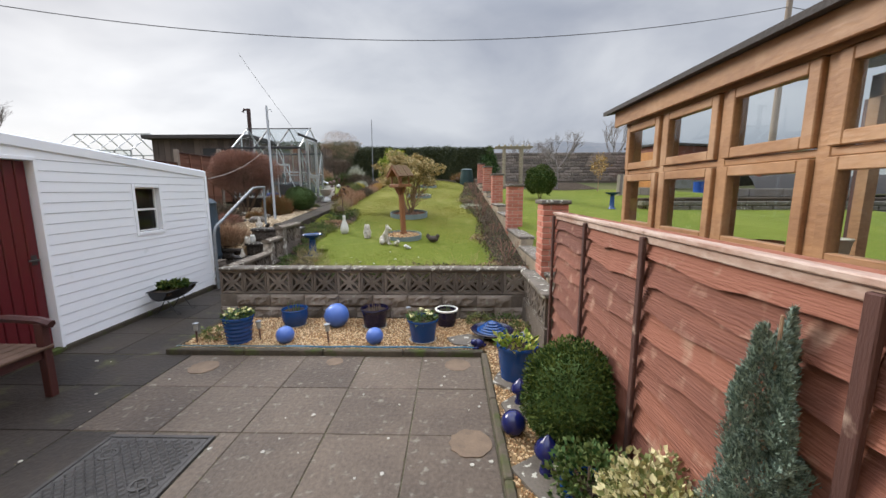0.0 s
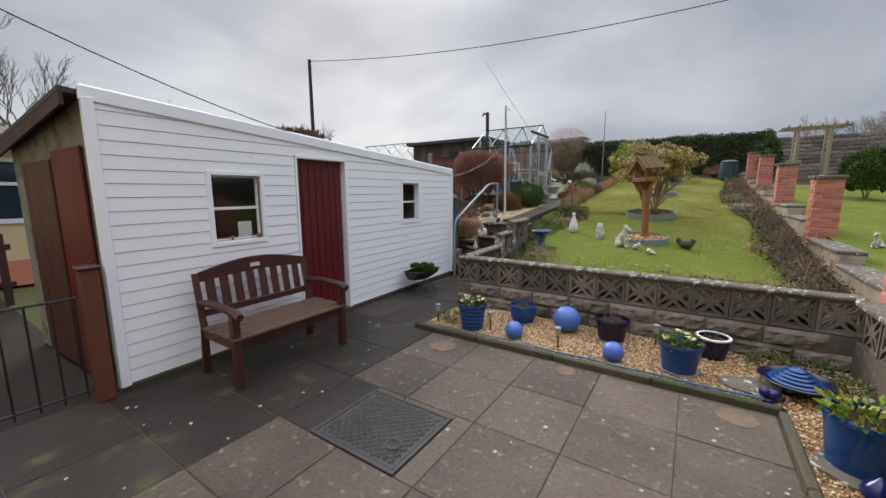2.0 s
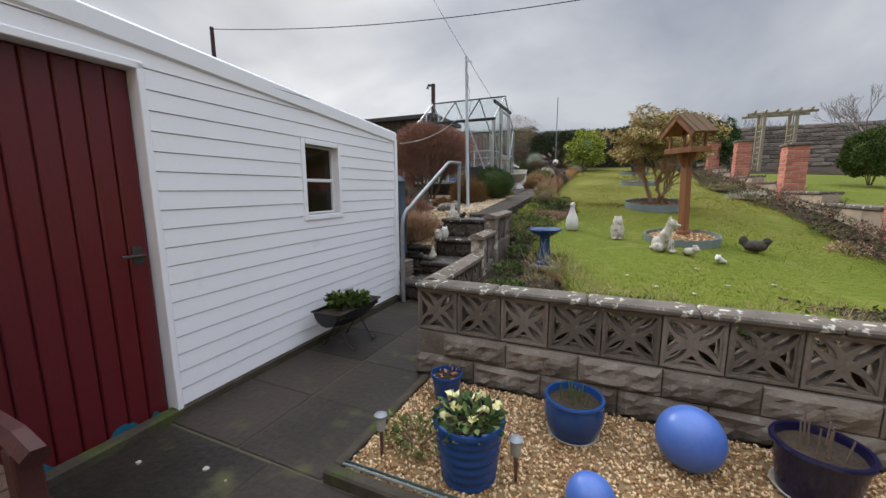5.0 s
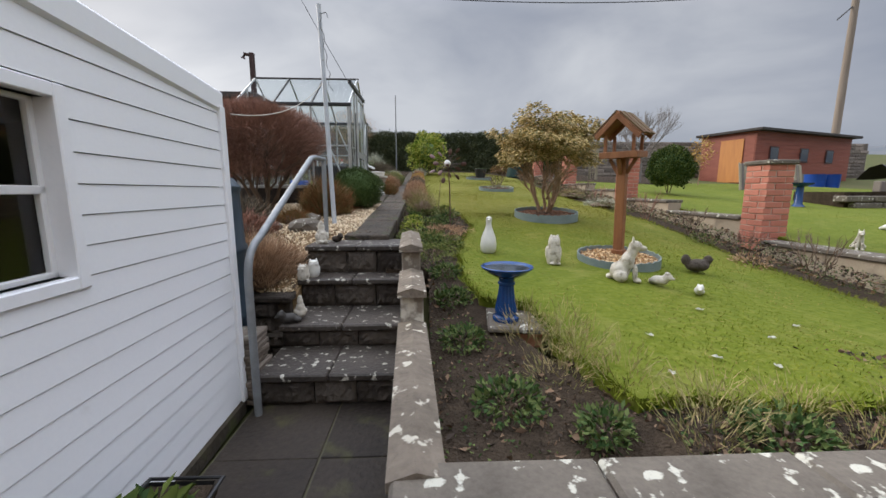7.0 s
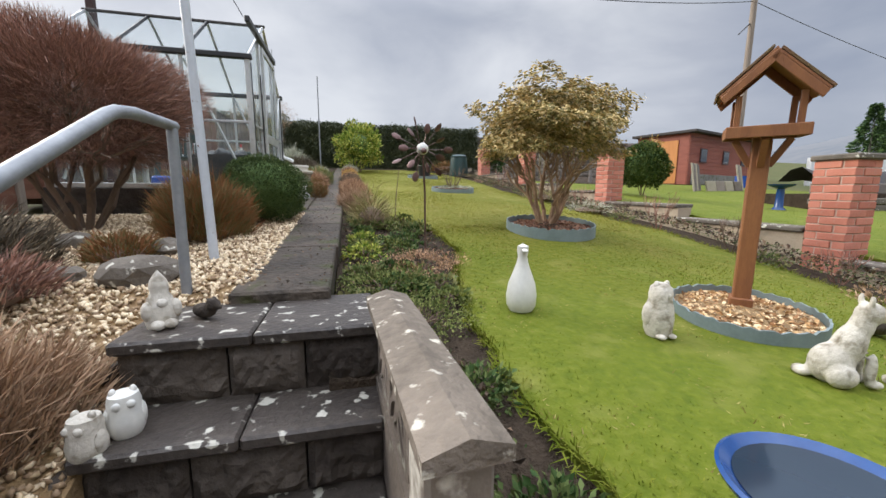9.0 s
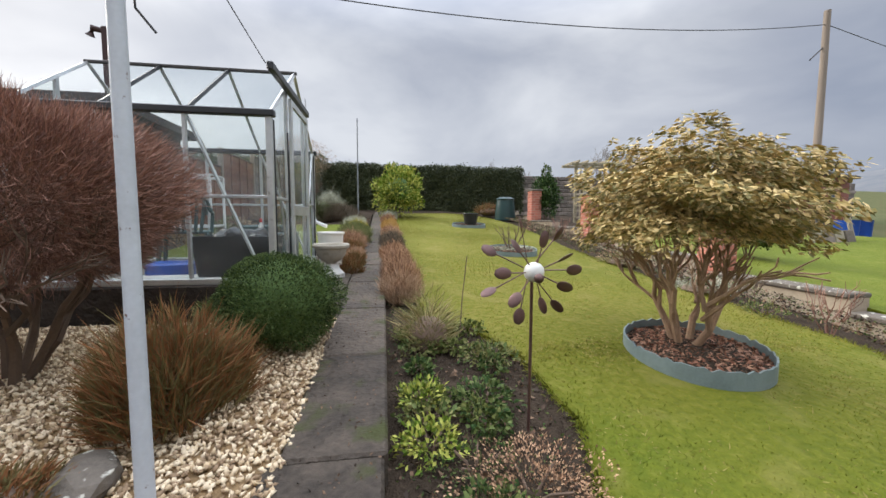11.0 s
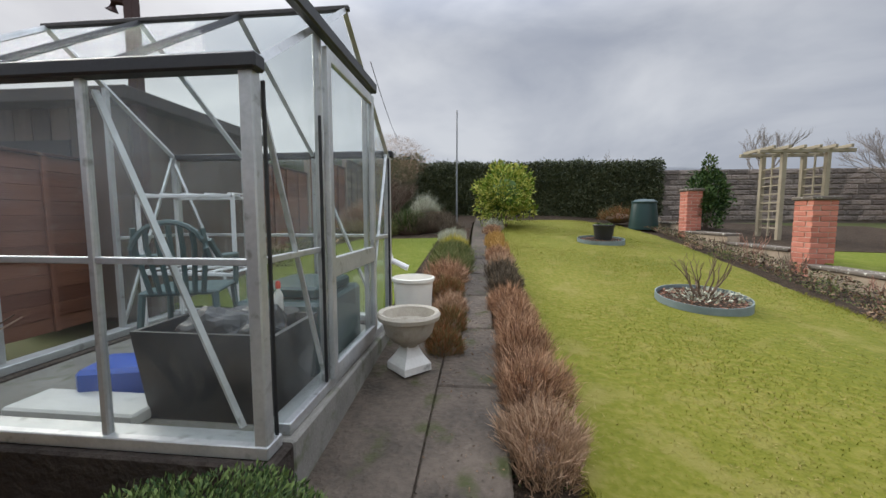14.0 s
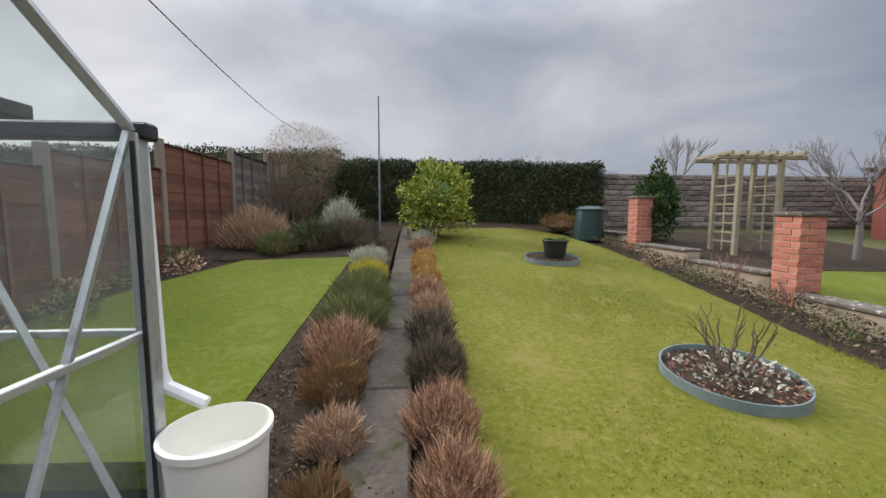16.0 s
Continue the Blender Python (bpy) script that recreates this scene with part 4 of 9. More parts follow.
# end walls up to the sloping roof
for y, m_, n_ in ((SY0, M_CONC, "end_wall"), (SY1 - 0.06, M_DARKROOM, "end_wall")):
    t0 = shed_top(y) - 0.01
    dy = -0.03 if y < 2 else 0.0
    bm = B()
    q = [bm.verts.new(p) for p in ((SX - 1.99, y + dy, 0), (SX - 0.03, y, 0), (SX - 0.03, y, t0 - 0.02), (SX - 1.99, y + dy, t0 - 0.24))]
    w = [bm.verts.new(p.co + Vector((0, 0.05, 0))) for p in q]
    bm.faces.new(q[::-1])
    bm.faces.new(w)
    for i in range(4):
        bm.faces.new((q[i], q[(i + 1) % 4], w[(i + 1) % 4], w[i]))
    part(n_, bm, m_, shed, "dull pinkish rendered end wall" if y < 2 else "")
SKEW = pose(SX, SY0, 0, 0, 0, 0.9)
end_door = part("end_door", box(B(), -0.75, -0.12, -0.03, -0.006, 0.03, 1.92, 0.006, SKEW), M_RED, shed, "dark maroon door in the shed end")
part("handle", box(B(), -0.2, -0.17, -0.055, -0.031, 0.95, 1.05, 0.004, SKEW), M_IRON, end_door)
part("end_panel", box(B(), -1.6, -0.82, -0.03, -0.006, 0.03, 1.85, 0.006, SKEW), M_BENCH, shed, "brown boarded panel")
bm = B()
v = [bm.verts.new(p) for p in ((SX - 0.02, SY0 - 0.12, ST0 - 0.01), (SX - 0.02, SY1 + 0.03, ST1 - 0.02), (SX - 2.1, SY1 + 0.03, ST1 - 0.25), (SX - 2.1, SY0 - 0.12, ST0 - 0.24))]
w = [bm.verts.new(p.co + Vector((0, 0, 0.035))) for p in v]
bm.faces.new(v[::-1]); bm.faces.new(w)
for i in range(4):
    bm.faces.new((v[i], v[(i + 1) % 4], w[(i + 1) % 4], w[i]))
part("roof", bm, M_ROOF, shed, "dark felt roof")
bm = B()
q = [bm.verts.new(p) for p in ((SX - 0.024, SY0 - 0.118, ST0 - 0.012), (SX - 0.024, SY0 - 0.118, ST0 - 0.10), (SX - 2.1, SY0 - 0.118, ST0 - 0.36), (SX - 2.1, SY0 - 0.118, ST0 - 0.242))]
w = [bm.verts.new(p.co + Vector((0, 0.024, 0))) for p in q]
bm.faces.new(q[::-1]); bm.faces.new(w)
for i in range(4):
    bm.faces.new((q[i], q[(i + 1) % 4], w[(i + 1) % 4], w[i]))
part("barge_board", bm, M_GATE, shed, "dark brown barge board under the verge")
bm = B()
ang = math.degrees(math.atan2(ST1 - ST0, SY1 - SY0))
box(bm, -0.028, 0.018, 0, 5.2, -0.062, 0.058, 0.014, pose(SX, SY0 - 0.02, ST0 + 0.0, ang))
part("fascia", bm, M_WHITE, shed)
for y in (SY0 - 0.005, SY1 + 0.005):
    part("corner_trim", box(B(), SX - 0.03, SX + 0.022, y - 0.045 if y > 3 else y - 0.01, y + 0.01 if y > 3 else y + 0.06, 0.04, shed_top(y) - 0.03, 0.004), M_WHITE, shed)
bm = B()
box(bm, SX - 0.06, SX + 0.016, SY0, SY1, -0.06, 0.05, 0.012)
part("plinth", bm, M_KERB, shed, "rough concrete plinth with flaking white paint")
# door, set back in its frame
DX = SX - 0.05
door = part("door", box(B(), DX - 0.06, DX - 0.035, 2.925, 3.635, 0.02, 1.945), M_RED, shed, "maroon painted plank door")
for k in range(7):
    part("plank", box(B(), DX - 0.04, DX - 0.018, 2.927 + k * 0.101, 2.927 + (k + 1) * 0.101 - 0.007, 0.025, 1.94, 0.007), M_RED, door)
bm = B()
tube(bm, [(DX - 0.02, 3.57, 0.98), (DX + 0.035, 3.57, 0.98)], 0.012, None, 8)
tube(bm, [(DX + 0.03, 3.58, 0.98), (DX + 0.035, 3.47, 0.985)], 0.009, None, 8)
box(bm, DX - 0.02, DX - 0.012, 3.545, 3.595, 0.93, 1.03)
part("handle", bm, M_IRON, door, "dark metal lever handle")
for y0, y1, z0, z1 in ((2.895, 2.925, 0, 1.98), (3.635, 3.67, 0, 1.98), (2.895, 3.67, 1.946, 1.985)):
    part("door_frame", box(B(), SX - 0.11, SX + 0.012, y0, y1, z0, z1, 0.004), M_WHITE, shed)
for k, (y, w, h) in enumerate(((3.06, 0.10, 0.055), (3.40, 0.13, 0.06), (3.56, 0.05, 0.04))):
    jr = random.Random(300 + k)
    bm = B()
    lo = [bm.verts.new((DX - 0.0168, y + w * (i / 6 - 0.5), 0.028)) for i in range(7)]
    hi = [bm.verts.new((DX - 0.0168, y + w * (i / 6 - 0.5), 0.03 + h * math.sin(math.pi * (i + 0.5) / 7) * jr.uniform(0.6, 1.2))) for i in range(7)]
    for i in range(6):
        bm.faces.new((lo[i], lo[i + 1], hi[i + 1], hi[i]))
    bmesh.ops.solidify(bm, geom=bm.faces[:], thickness=0.001)
    part("peeling_paint", bm, M_HOSE, door, "chipped pale blue undercoat")
# windows
for y0, y1, z0, z1 in (OPEN[0], OPEN[2]):
    win = part("window", box(B(), SX - 0.075, SX - 0.055, y0, y0 + 0.014, z0, z1), M_UPVC, shed, "small white two-light timber window")
    for a, b, c, d in ((y1 - 0.022, y1, z0, z1), (y0, y1, z1 - 0.016, z1), (y0, y1, z0, z0 + 0.02), (y0, y1, (z0 + z1) / 2 - 0.014, (z0 + z1) / 2 + 0.014)):
        part("glazing_bar", box(B(), SX - 0.074, SX - 0.05, a, b, c, d, 0.003), M_UPVC, win)
    part("pane", sheet((SX - 0.066, y0 + 0.01, z0 + 0.02), (SX - 0.066, y1 - 0.01, z0 + 0.02), (SX - 0.066, y1 - 0.01, z1 - 0.02), (SX - 0.066, y0 + 0.01, z1 - 0.02)), G_PANE, win).visible_shadow = False
    for a, b, c, d in ((y0 - 0.045, y0, z0 - 0.045, z1 + 0.045), (y1, y1 + 0.045, z0 - 0.045, z1 + 0.045), (y0, y1, z1, z1 + 0.045), (y0, y1, z0 - 0.045, z0)):
        part("architrave", box(B(), SX - 0.078, SX + 0.014, a, b, c, d, 0.004), M_WHITE, win)


# the shed stands slightly askew to the patio
shed.matrix_world = pose(-4.06, 3.3, 0, 0, 0, 1.6) @ pose(4.06, -3.3, 0)


# ---- front screen wall and the stepped side wall ----
def screen_block(w):
    """A pierced square block: four leaf-shaped slots on the diagonals and four curved triangles at the sides, in a raised frame."""
    bm = B()
    h, t = w / 2, 0.04
    loops = [[(-h, -h), (h, -h), (h, h), (-h, h)]]
    for k in range(4):
        a = math.pi / 4 + math.pi / 2 * k
        c, s = math.cos(a), math.sin(a)
        r0, r1, wide = 0.035, h * 1.24, 0.021
        side = [(r0 + (r1 - r0) * i / 6, wide * math.sin(math.pi * i / 6) ** 0.8) for i in range(7)]
        lens = side + [(u, -v) for u, v in side[-2:0:-1]]
        loops.append([(u * c - v * s, u * s + v * c) for u, v in lens])
        a = math.pi / 2 * k
        c, s = math.cos(a), math.sin(a)
        edge = h - 0.034
        tri = [(0.062, 0.0), (0.085, 0.022), (edge, 0.062), (edge + 0.004, 0.03), (edge + 0.004, -0.03), (edge, -0.062), (0.085, -0.022)]
        loops.append([(u * c - v * s, u * s + v * c) for u, v in tri])
    edges = []
    for lp in loops:
        vs = [bm.verts.new((x, -t, z)) for x, z in lp]
        edges += [bm.edges.new((vs[i], vs[(i + 1) % len(vs)])) for i in range(len(vs))]
    bmesh.ops.triangle_fill(bm, edges=edges, use_beauty=True, use_dissolve=False)
    made = bmesh.ops.extrude_face_region(bm, geom=bm.faces[:])["geom"]
    bmesh.ops.translate(bm, vec=(0, 2 * t, 0), verts=[v for v in made if isinstance(v, bmesh.types.BMVert)])
    for x0, x1, z0, z1 in ((-h, h, -h, -h + 0.02), (-h, h, h - 0.02, h), (-h, -h + 0.02, -h + 0.02, h - 0.02), (h - 0.02, h, -h + 0.02, h - 0.02)):
        box(bm, x0, x1, -t - 0.009, -t - 0.0005, z0, z1, 0.003)
    return mesh_of("screen_block", bm)


def rough_block(w, h, d, seed, name="block"):
    """A rock-faced block with an uneven front (towards -y)."""
    r = random.Random(seed)
    bm = B()
    n, m_ = 11, 5
    g = []
    for j in range(m_ + 1):
        row = []
        for i in range(n + 1):
            e = i in (0, n) or j in (0, m_)
            row.append(bm.verts.new((w * i / n - w / 2, -d / 2 - (0 if e else r.uniform(0.0, 0.018) + 0.026 * max(0.0, noise.noise(Vector((2.6 * w * i / n * 4, 9.0 * h * j / m_, seed * 3.1))) + 0.45)), h * j / m_)))
        g.append(row)
    for a, b in zip(g, g[1:]):
        for i in range(n):
            bm.faces.new((a[i], a[i + 1], b[i + 1], b[i]))
    back = [bm.verts.new((x, d / 2, z)) for x, z in ((-w / 2, 0), (w / 2, 0), (w / 2, h), (-w / 2, h))]
    bm.faces.new(back[::-1])
    bm.faces.new([g[0][i] for i in range(n + 1)] + [back[1], back[0]])
    bm.faces.new([g[-1][i] for i in range(n, -1, -1)] + [back[3], back[2]])
    bm.faces.new([g[j][0] for j in range(m_, -1, -1)] + [back[0], back[3]])
    bm.faces.new([g[j][n] for j in range(m_ + 1)] + [back[2], back[1]])
    return mesh_of(name, bm)


FWX0, FWX1, FWY = -3.02, 0.98, 4.77
SB = (FWX1 - FWX0) / 13
ME_SCREEN = screen_block(SB - 0.006)
ME_SCREEN.materials.append(M_BLOCK)
ROUGH = [rough_block(0.44, 0.154, 0.16, k) for k in range(6)]
for me in ROUGH:
    me.materials.append(M_BLOCK)
wall_front = thing("wall_front", (FWX0, FWY, 0), "grey pierced concrete screen wall on rock-faced blocks with coping", "wall", kind="structure")
part("mortar_core", box(B(), 0, FWX1 - FWX0, -0.06, 0.07, -0.05, 0.323), M_BLOCK, wall_front)
for r_ in range(2):
    for k in range(-1, 10):
        x = 0.22 + k * 0.447 + (0.22 if r_ else 0)
        if 0.1 < x < FWX1 - FWX0 - 0.1:
            o = part("block", ROUGH[(k * 2 + r_) % 6], M_BLOCK, wall_front)
            o.location = (x, 0, 0.005 + r_ * 0.162)
for k in range(13):
    o = part("screen_block", ME_SCREEN, M_BLOCK, wall_front)
    o.location = (SB * (k + 0.5), 0, 0.328 + SB / 2)
zc = 0.328 + SB
for k in range(7):
    o = part("coping", box(B(), 0.003, (FWX1 - FWX0) / 7 - 0.003, -0.085, 0.10, 0, 0.04, 0.012), M_COPE, wall_front)
    o.location = ((FWX1 - FWX0) / 7 * k, 0.01, zc)
    o.rotation_euler = (radians(random.uniform(-1.0, 1.0)), radians(random.uniform(-0.3, 0.3)), 0)

wall_steps = thing("wall_steps", (-2.95, 4.86, 0), "stepped pierced block wall with lichen-spotted coping beside the steps", "wall", kind="structure", turn=2.6)
for y0, y1, zt in ((0.0, 1.14, 0.69), (1.14, 1.66, 0.88), (1.66, 2.56, 1.05)):
    part("mortar_core", box(B(), -0.05, 0.05, y0, y1, -0.05, zt - 0.05 - SB), M_BLOCK, wall_steps)
    n_ = max(1, round((y1 - y0) / SB))
    for k in range(n_):
        o = part("screen_block", ME_SCREEN, M_BLOCK, wall_steps)
        o.rotation_euler = (0, 0, radians(90))
        o.scale = ((y1 - y0) / n_ / SB, 1, 1)
        o.location = (0, y0 + (y1 - y0) * (k + 0.5) / n_, zt - 0.05 - SB / 2)
    bm = B()
    vs = [(-0.08, 0), (0.08, 0), (0.08, 0.03), (0.0, 0.055), (-0.08, 0.03)]
    lo = [bm.verts.new((x, y0 - 0.05, z)) for x, z in vs]
    hi = [bm.verts.new((x, y1, z)) for x, z in vs]
    bm.faces.new(lo[::-1]); bm.faces.new(hi)
    for i in range(5):
        bm.faces.new((lo[i], lo[(i + 1) % 5], hi[(i + 1) % 5], hi[i]))
    o = part("coping", bm, M_COPEPALE, wall_steps)
    o.location = (0, 0, zt - 0.05)
    part("pier_block", box(B(), -0.065, 0.065, y0 - 0.01, y0 + 0.14, -0.05, zt - 0.05, 0.01), M_PALEBLOCK, wall_steps)

wall_side = thing("wall_side", (0.95, 3.5, 0), "pale pierced screen block side wall meeting the fence", "wall", kind="structure")
part("mortar_core", box(B(), -0.05, 0.05, 0, 1.12, -0.05, 0.323), M_BLOCK, wall_side)
for k in range(3):
    o = part("screen_block", ME_SCREEN, M_BLOCK, wall_side)
    o.rotation_euler = (0, 0, radians(90))
    o.location = (0, 0.2 + SB * k * 1.08, 0.328 + SB / 2)
part("coping", box(B(), -0.09, 0.09, -0.03, 1.12, zc, zc + 0.045, 0.01), M_COPE, wall_side)

# ---- steps ----
steps = thing("steps", (-3.56, 6.15, 0), "four dark stone garden steps with white lichen spots", "steps", kind="structure")
RISE = [(0.13, 0.22, 0.36), (0.57, 0.40, 0.43), (1.03, 0.65, 0.45), (1.28, 0.91, 0.35)]
for k, (y, z, _) in enumerate(RISE):
    y1 = RISE[k + 1][0] + 0.1 if k < 3 else 1.75
    zb = RISE[k - 1][1] if k else 0.0
    for i in range(3):
        w_ = (0.36, 0.28, 0.30)[(i + k) % 3]
        x_ = -0.47 + sum((0.36, 0.28, 0.30)[(j + k) % 3] for j in range(i))
        o = part("riser_stone", rough_block(w_ - 0.008, z - 0.055 - zb, 0.12, 40 + 5 * k + i), M_DARKSTONE, steps)
        o.location = (x_ + w_ / 2, y + 0.10, zb)
    part("riser_core", box(B(), -0.47, 0.46, y + 0.15, y1, zb, z - 0.052), M_DARKSTONE, steps)
    for i in range(2):
        part("tread", box(B(), -0.48 + i * 0.472, -0.48 + (i + 1) * 0.472 - 0.006, y, y1 + 0.02, z - 0.05, z, 0.01), M_STEP, steps)

# ---- path ----
path = thing("garden_path", (0, 0, 0), "narrow dark stone slab garden path with moss and lichen", "path", kind="structure")
for k in range(14):
    y0 = 7.85 + k * 0.93
    bm = B()
    w0, w1 = -3.69 - 0.03 * random.random() - (0.06 if k == 0 else 0) + 0.02 * max(0, min(k - 3, 3)), -3.31 + 0.02 * random.random() - 0.012 * max(0, min(k - 3, 3))
    t_ = [(w0, y0, bed_z(y0)), (w1, y0, bed_z(y0)), (w1, y0 + 0.92, bed_z(y0 + 0.92)), (w0, y0 + 0.92, bed_z(y0 + 0.92))]
    hi = [bm.verts.new(p) for p in t_]
    lo = [bm.verts.new((x, y, z - 0.16)) for x, y, z in t_]
    bm.faces.new(hi)
    bm.faces.new(lo[::-1])
    for i in range(4):
        bm.faces.new((lo[i], lo[(i + 1) % 4], hi[(i + 1) % 4], hi[i]))
    bmesh.ops.bevel(bm, geom=[e for e in bm.edges], offset=0.012, segments=1, affect="EDGES")
    part("path_slab", bm, M_PATH, path)

# ---- fence at the patio ----
fence = thing("panel_fence", (0.97, -0.6, 0), "red-stained waney lap fence with weathered capping", "fence", kind="structure")
PY = [0.0, 0.52, 1.41, 2.42, 3.22, 4.02]
for k, (a, b) in enumerate(zip(PY, PY[1:])):
    for j in range(11):
        r = random.Random(k * 31 + j)
        bm = B()
        z0 = 0.1 + j * 0.122
        n = 8
        ph, am = r.uniform(0, 6), r.uniform(0.006, 0.018)
        low = [z0 + am * math.sin(i * 1.0 + ph) + 0.5 * am * math.sin(i * 2.3 + 2 * ph) + r.uniform(-0.003, 0.003) for i in range(n + 1)]
        rows = [[bm.verts.new((x, a + (b - a) * i / n, z)) for i, z in enumerate(zs)] for x, zs in ((-0.034, low), (0.004, [z0 + 0.150] * (n + 1)), (0.012, [z0 + 0.150] * (n + 1)), (-0.018, low))]
        for q, s in zip(rows, rows[1:] + rows[:1]):
            for i in range(n):
                bm.faces.new((q[i], q[i + 1], s[i + 1], s[i]))
        part("lap_board", bm, M_FENCE, fence)
for y in PY[1:]:
    part("batten", box(B(), -0.058, -0.036, y - 0.02, y + 0.02, 0.02, 1.43, 0.004), M_FPOST, fence, "dark brown batten")
for a, b in ((0.0, 2.42), (2.42, 4.05)):
    part("capping", box(B(), -0.05, 0.04, a, b - 0.004, 1.44, 1.462, 0.004), M_FCAP, fence, "bleached split timber capping")
    part("rail", box(B(), -0.035, 0.02, a, b - 0.004, 1.40, 1.438, 0.004), M_FCAP, fence)

# ---- brick piers and the low wall ----
PIER_X = [1.20, 1.25, 1.262, 1.266, 1.27]
PIER_Y = [4.98, 8.43, 11.87, 15.27, 18.63]
PIER_TOP = [1.53, 1.80, 2.18, 2.62, 2.97]
low_wall = thing("wall_boundary", (0, 0, 0), "low rendered boundary wall with coping between brick piers", "wall", kind="structure")
ya = [4.86] + [y + 0.345 for y in PIER_Y]
yb = PIER_Y + [21.8]
for a, b in zip(ya, yb):
    if b - a < 0.05:
        continue
    z = lawn_z((a + b) / 2)
    bm = B()
    for i, (p, q) in enumerate(((a, (a + b) / 2), ((a + b) / 2, b))):
        box(bm, 1.27, 1.50, p, q, lawn_z(p, 1.2) - 0.25, lawn_z((p + q) / 2) + 0.03)
    part("render_coat", bm, M_RENDER, low_wall)
    for p, q in ((a, (a + b) / 2), ((a + b) / 2, b)):
        part("coping", box(B(), 1.235, 1.535, p + 0.003, q - 0.003, lawn_z((p + q) / 2) + 0.03, lawn_z((p + q) / 2) + 0.08, 0.01), M_COPE, low_wall)
BR = mesh_of("brick", box(B(), -0.1065, 0.1065, -0.05, 0.05, -0.0325, 0.0325, 0.004))
BR.materials.append(M_BRICK)


def brick_pier(x, y, z0, z1, w=0.335):
    ob = thing("brick_pier", (x + w / 2, y + w / 2, z0 - 0.15), "square red brick pier with flat stone cap", "pier", "boundary piers")
    h = z1 - z0 + 0.15
    part("core", box(B(), -w / 2 + 0.008, w / 2 - 0.008, -w / 2 + 0.008, w / 2 - 0.008, 0, h - 0.055), M_MORTAR, ob, "pale mortar")
    n = int((h - 0.055) / 0.075)
    st = (h - 0.055) / n
    for j in range(n):
        for s in range(4):
            # one stretcher on each face, the end of its neighbour filling the rest; turned about in the next course
            off = -0.0535 if j % 2 else 0.0535
            o = part("brick", BR, M_BRICK, ob)
            u = [(off, -w / 2 + 0.048), (w / 2 - 0.048, off), (-off, w / 2 - 0.048), (-w / 2 + 0.048, -off)][s]
            o.location = (u[0], u[1], st * (j + 0.5))
            o.rotation_euler = (0, 0, radians(90 * s))
            o.scale = (1.03, 1, 0.985 * st / 0.075)
    part("cap", box(B(), -w / 2 - 0.028, w / 2 + 0.028, -w / 2 - 0.028, w / 2 + 0.028, h - 0.055, h, 0.012), M_COPE, ob, "grey stone cap")
    return ob


for x, y, z in zip(PIER_X, PIER_Y, PIER_TOP):
    brick_pier(x, y, lawn_z(y, 1.2), z)


# ---- hedge and walls at the back ----
def hedge(name, x0, x1, y, d, z0, z1, n, material, label):
    ob = thing(name, ((x0 + x1) / 2, y + d / 2, z0), label, "hedge")
    w, h = x1 - x0, z1 - z0
    part("inner_growth", box(B(), -w / 2 + 0.12, w / 2 - 0.12, -d / 2 + 0.12, d / 2 - 0.12, -0.2, h - 0.14), M_LEAFHEDGE, ob)
    k = int(n * 0.7)
    a = np.stack((RNG.uniform(-w / 2, w / 2, k), np.full(k, -d / 2) + RNG.normal(size=k) * 0.05, RNG.uniform(0, h, k)), 1)
    a[:, 1] -= 0.05 * np.sin(a[:, 0] * 3.1) * np.cos(a[:, 2] * 4)
    k2 = n - k
    b = np.stack((RNG.uniform(-w / 2, w / 2, k2), RNG.uniform(-d / 2, d / 2, k2), h - 0.05 + RNG.normal(size=k2) * 0.05), 1)
    b[:, 2] += 0.05 * np.sin(b[:, 0] * 1.7) + 0.03 * np.sin(b[:, 0] * 5.3)
    e = n // 8
    c = np.stack((np.where(RNG.uniform(size=e) < 0.5, -w / 2, w / 2) + RNG.normal(size=e) * 0.05, RNG.uniform(-d / 2, d / 2, e), RNG.uniform(0, h, e)), 1)
    p = np.concatenate((a, b, c))
    part("foliage", leaf_mesh("foliage", p, unit(len(p)) + np.array((0, -0.5, 0.2)), 0.07, 0.045, material), material, ob)
    return ob


hedge("hedge", -5.6, 2.35, 22.3, 1.2, 2.3, 4.12, 34000, M_LEAFHEDGE, "tall clipped dark green hedge across the back")
hedge("hedge", -16.0, -5.7, 23.0, 1.2, 2.2, 4.55, 14000, M_LEAFHEDGE, "tall clipped dark hedge behind the panel fence")
wall_back = thing("wall_back", (2.4, 22.6, 2.2), "long grey-brown coursed stone wall behind the gardens", "wall", kind="structure")
part("mortar_core", box(B(), 0, 17.0, -0.052, 0.16, -0.2, 1.64), M_WALLSTONE, wall_back)
COURSE = [rough_block(w_ - 0.014, 0.152, 0.16, 200 + k, "stone") for k, w_ in enumerate((0.42, 0.55, 0.68, 0.5))]
for me in COURSE:
    me.materials.append(M_WALLSTONE)
for j in range(10):
    x, k = -0.02 - 0.2 * (j % 3), j
    while x < 16.6:
        w_ = (0.42, 0.55, 0.68, 0.5)[k % 4]
        if x + w_ / 2 > 0.1:
            o = part("stone", COURSE[k % 4], M_WALLSTONE, wall_back)
            o.location = (x + w_ / 2, 0.02, j * 0.164)
        x, k = x + w_, k + 1 + (j % 2)

# ---- unseen wall behind, yellow bungalow, side gate ----
# added wall, never in view: closes the rear and feeds the reflections
bm = B()
box(bm, -10, 4, -2.75, -2.45, -0.1, 4.6)
solo("wall_house", bm, M_YELWALL, "plain pale rendered wall added behind, out of view", "wall", kind="structure")
bung = thing("bungalow", (-10.2, 0.9, -0.05), "yellow rendered bungalow with dark roof and white windows", "house")
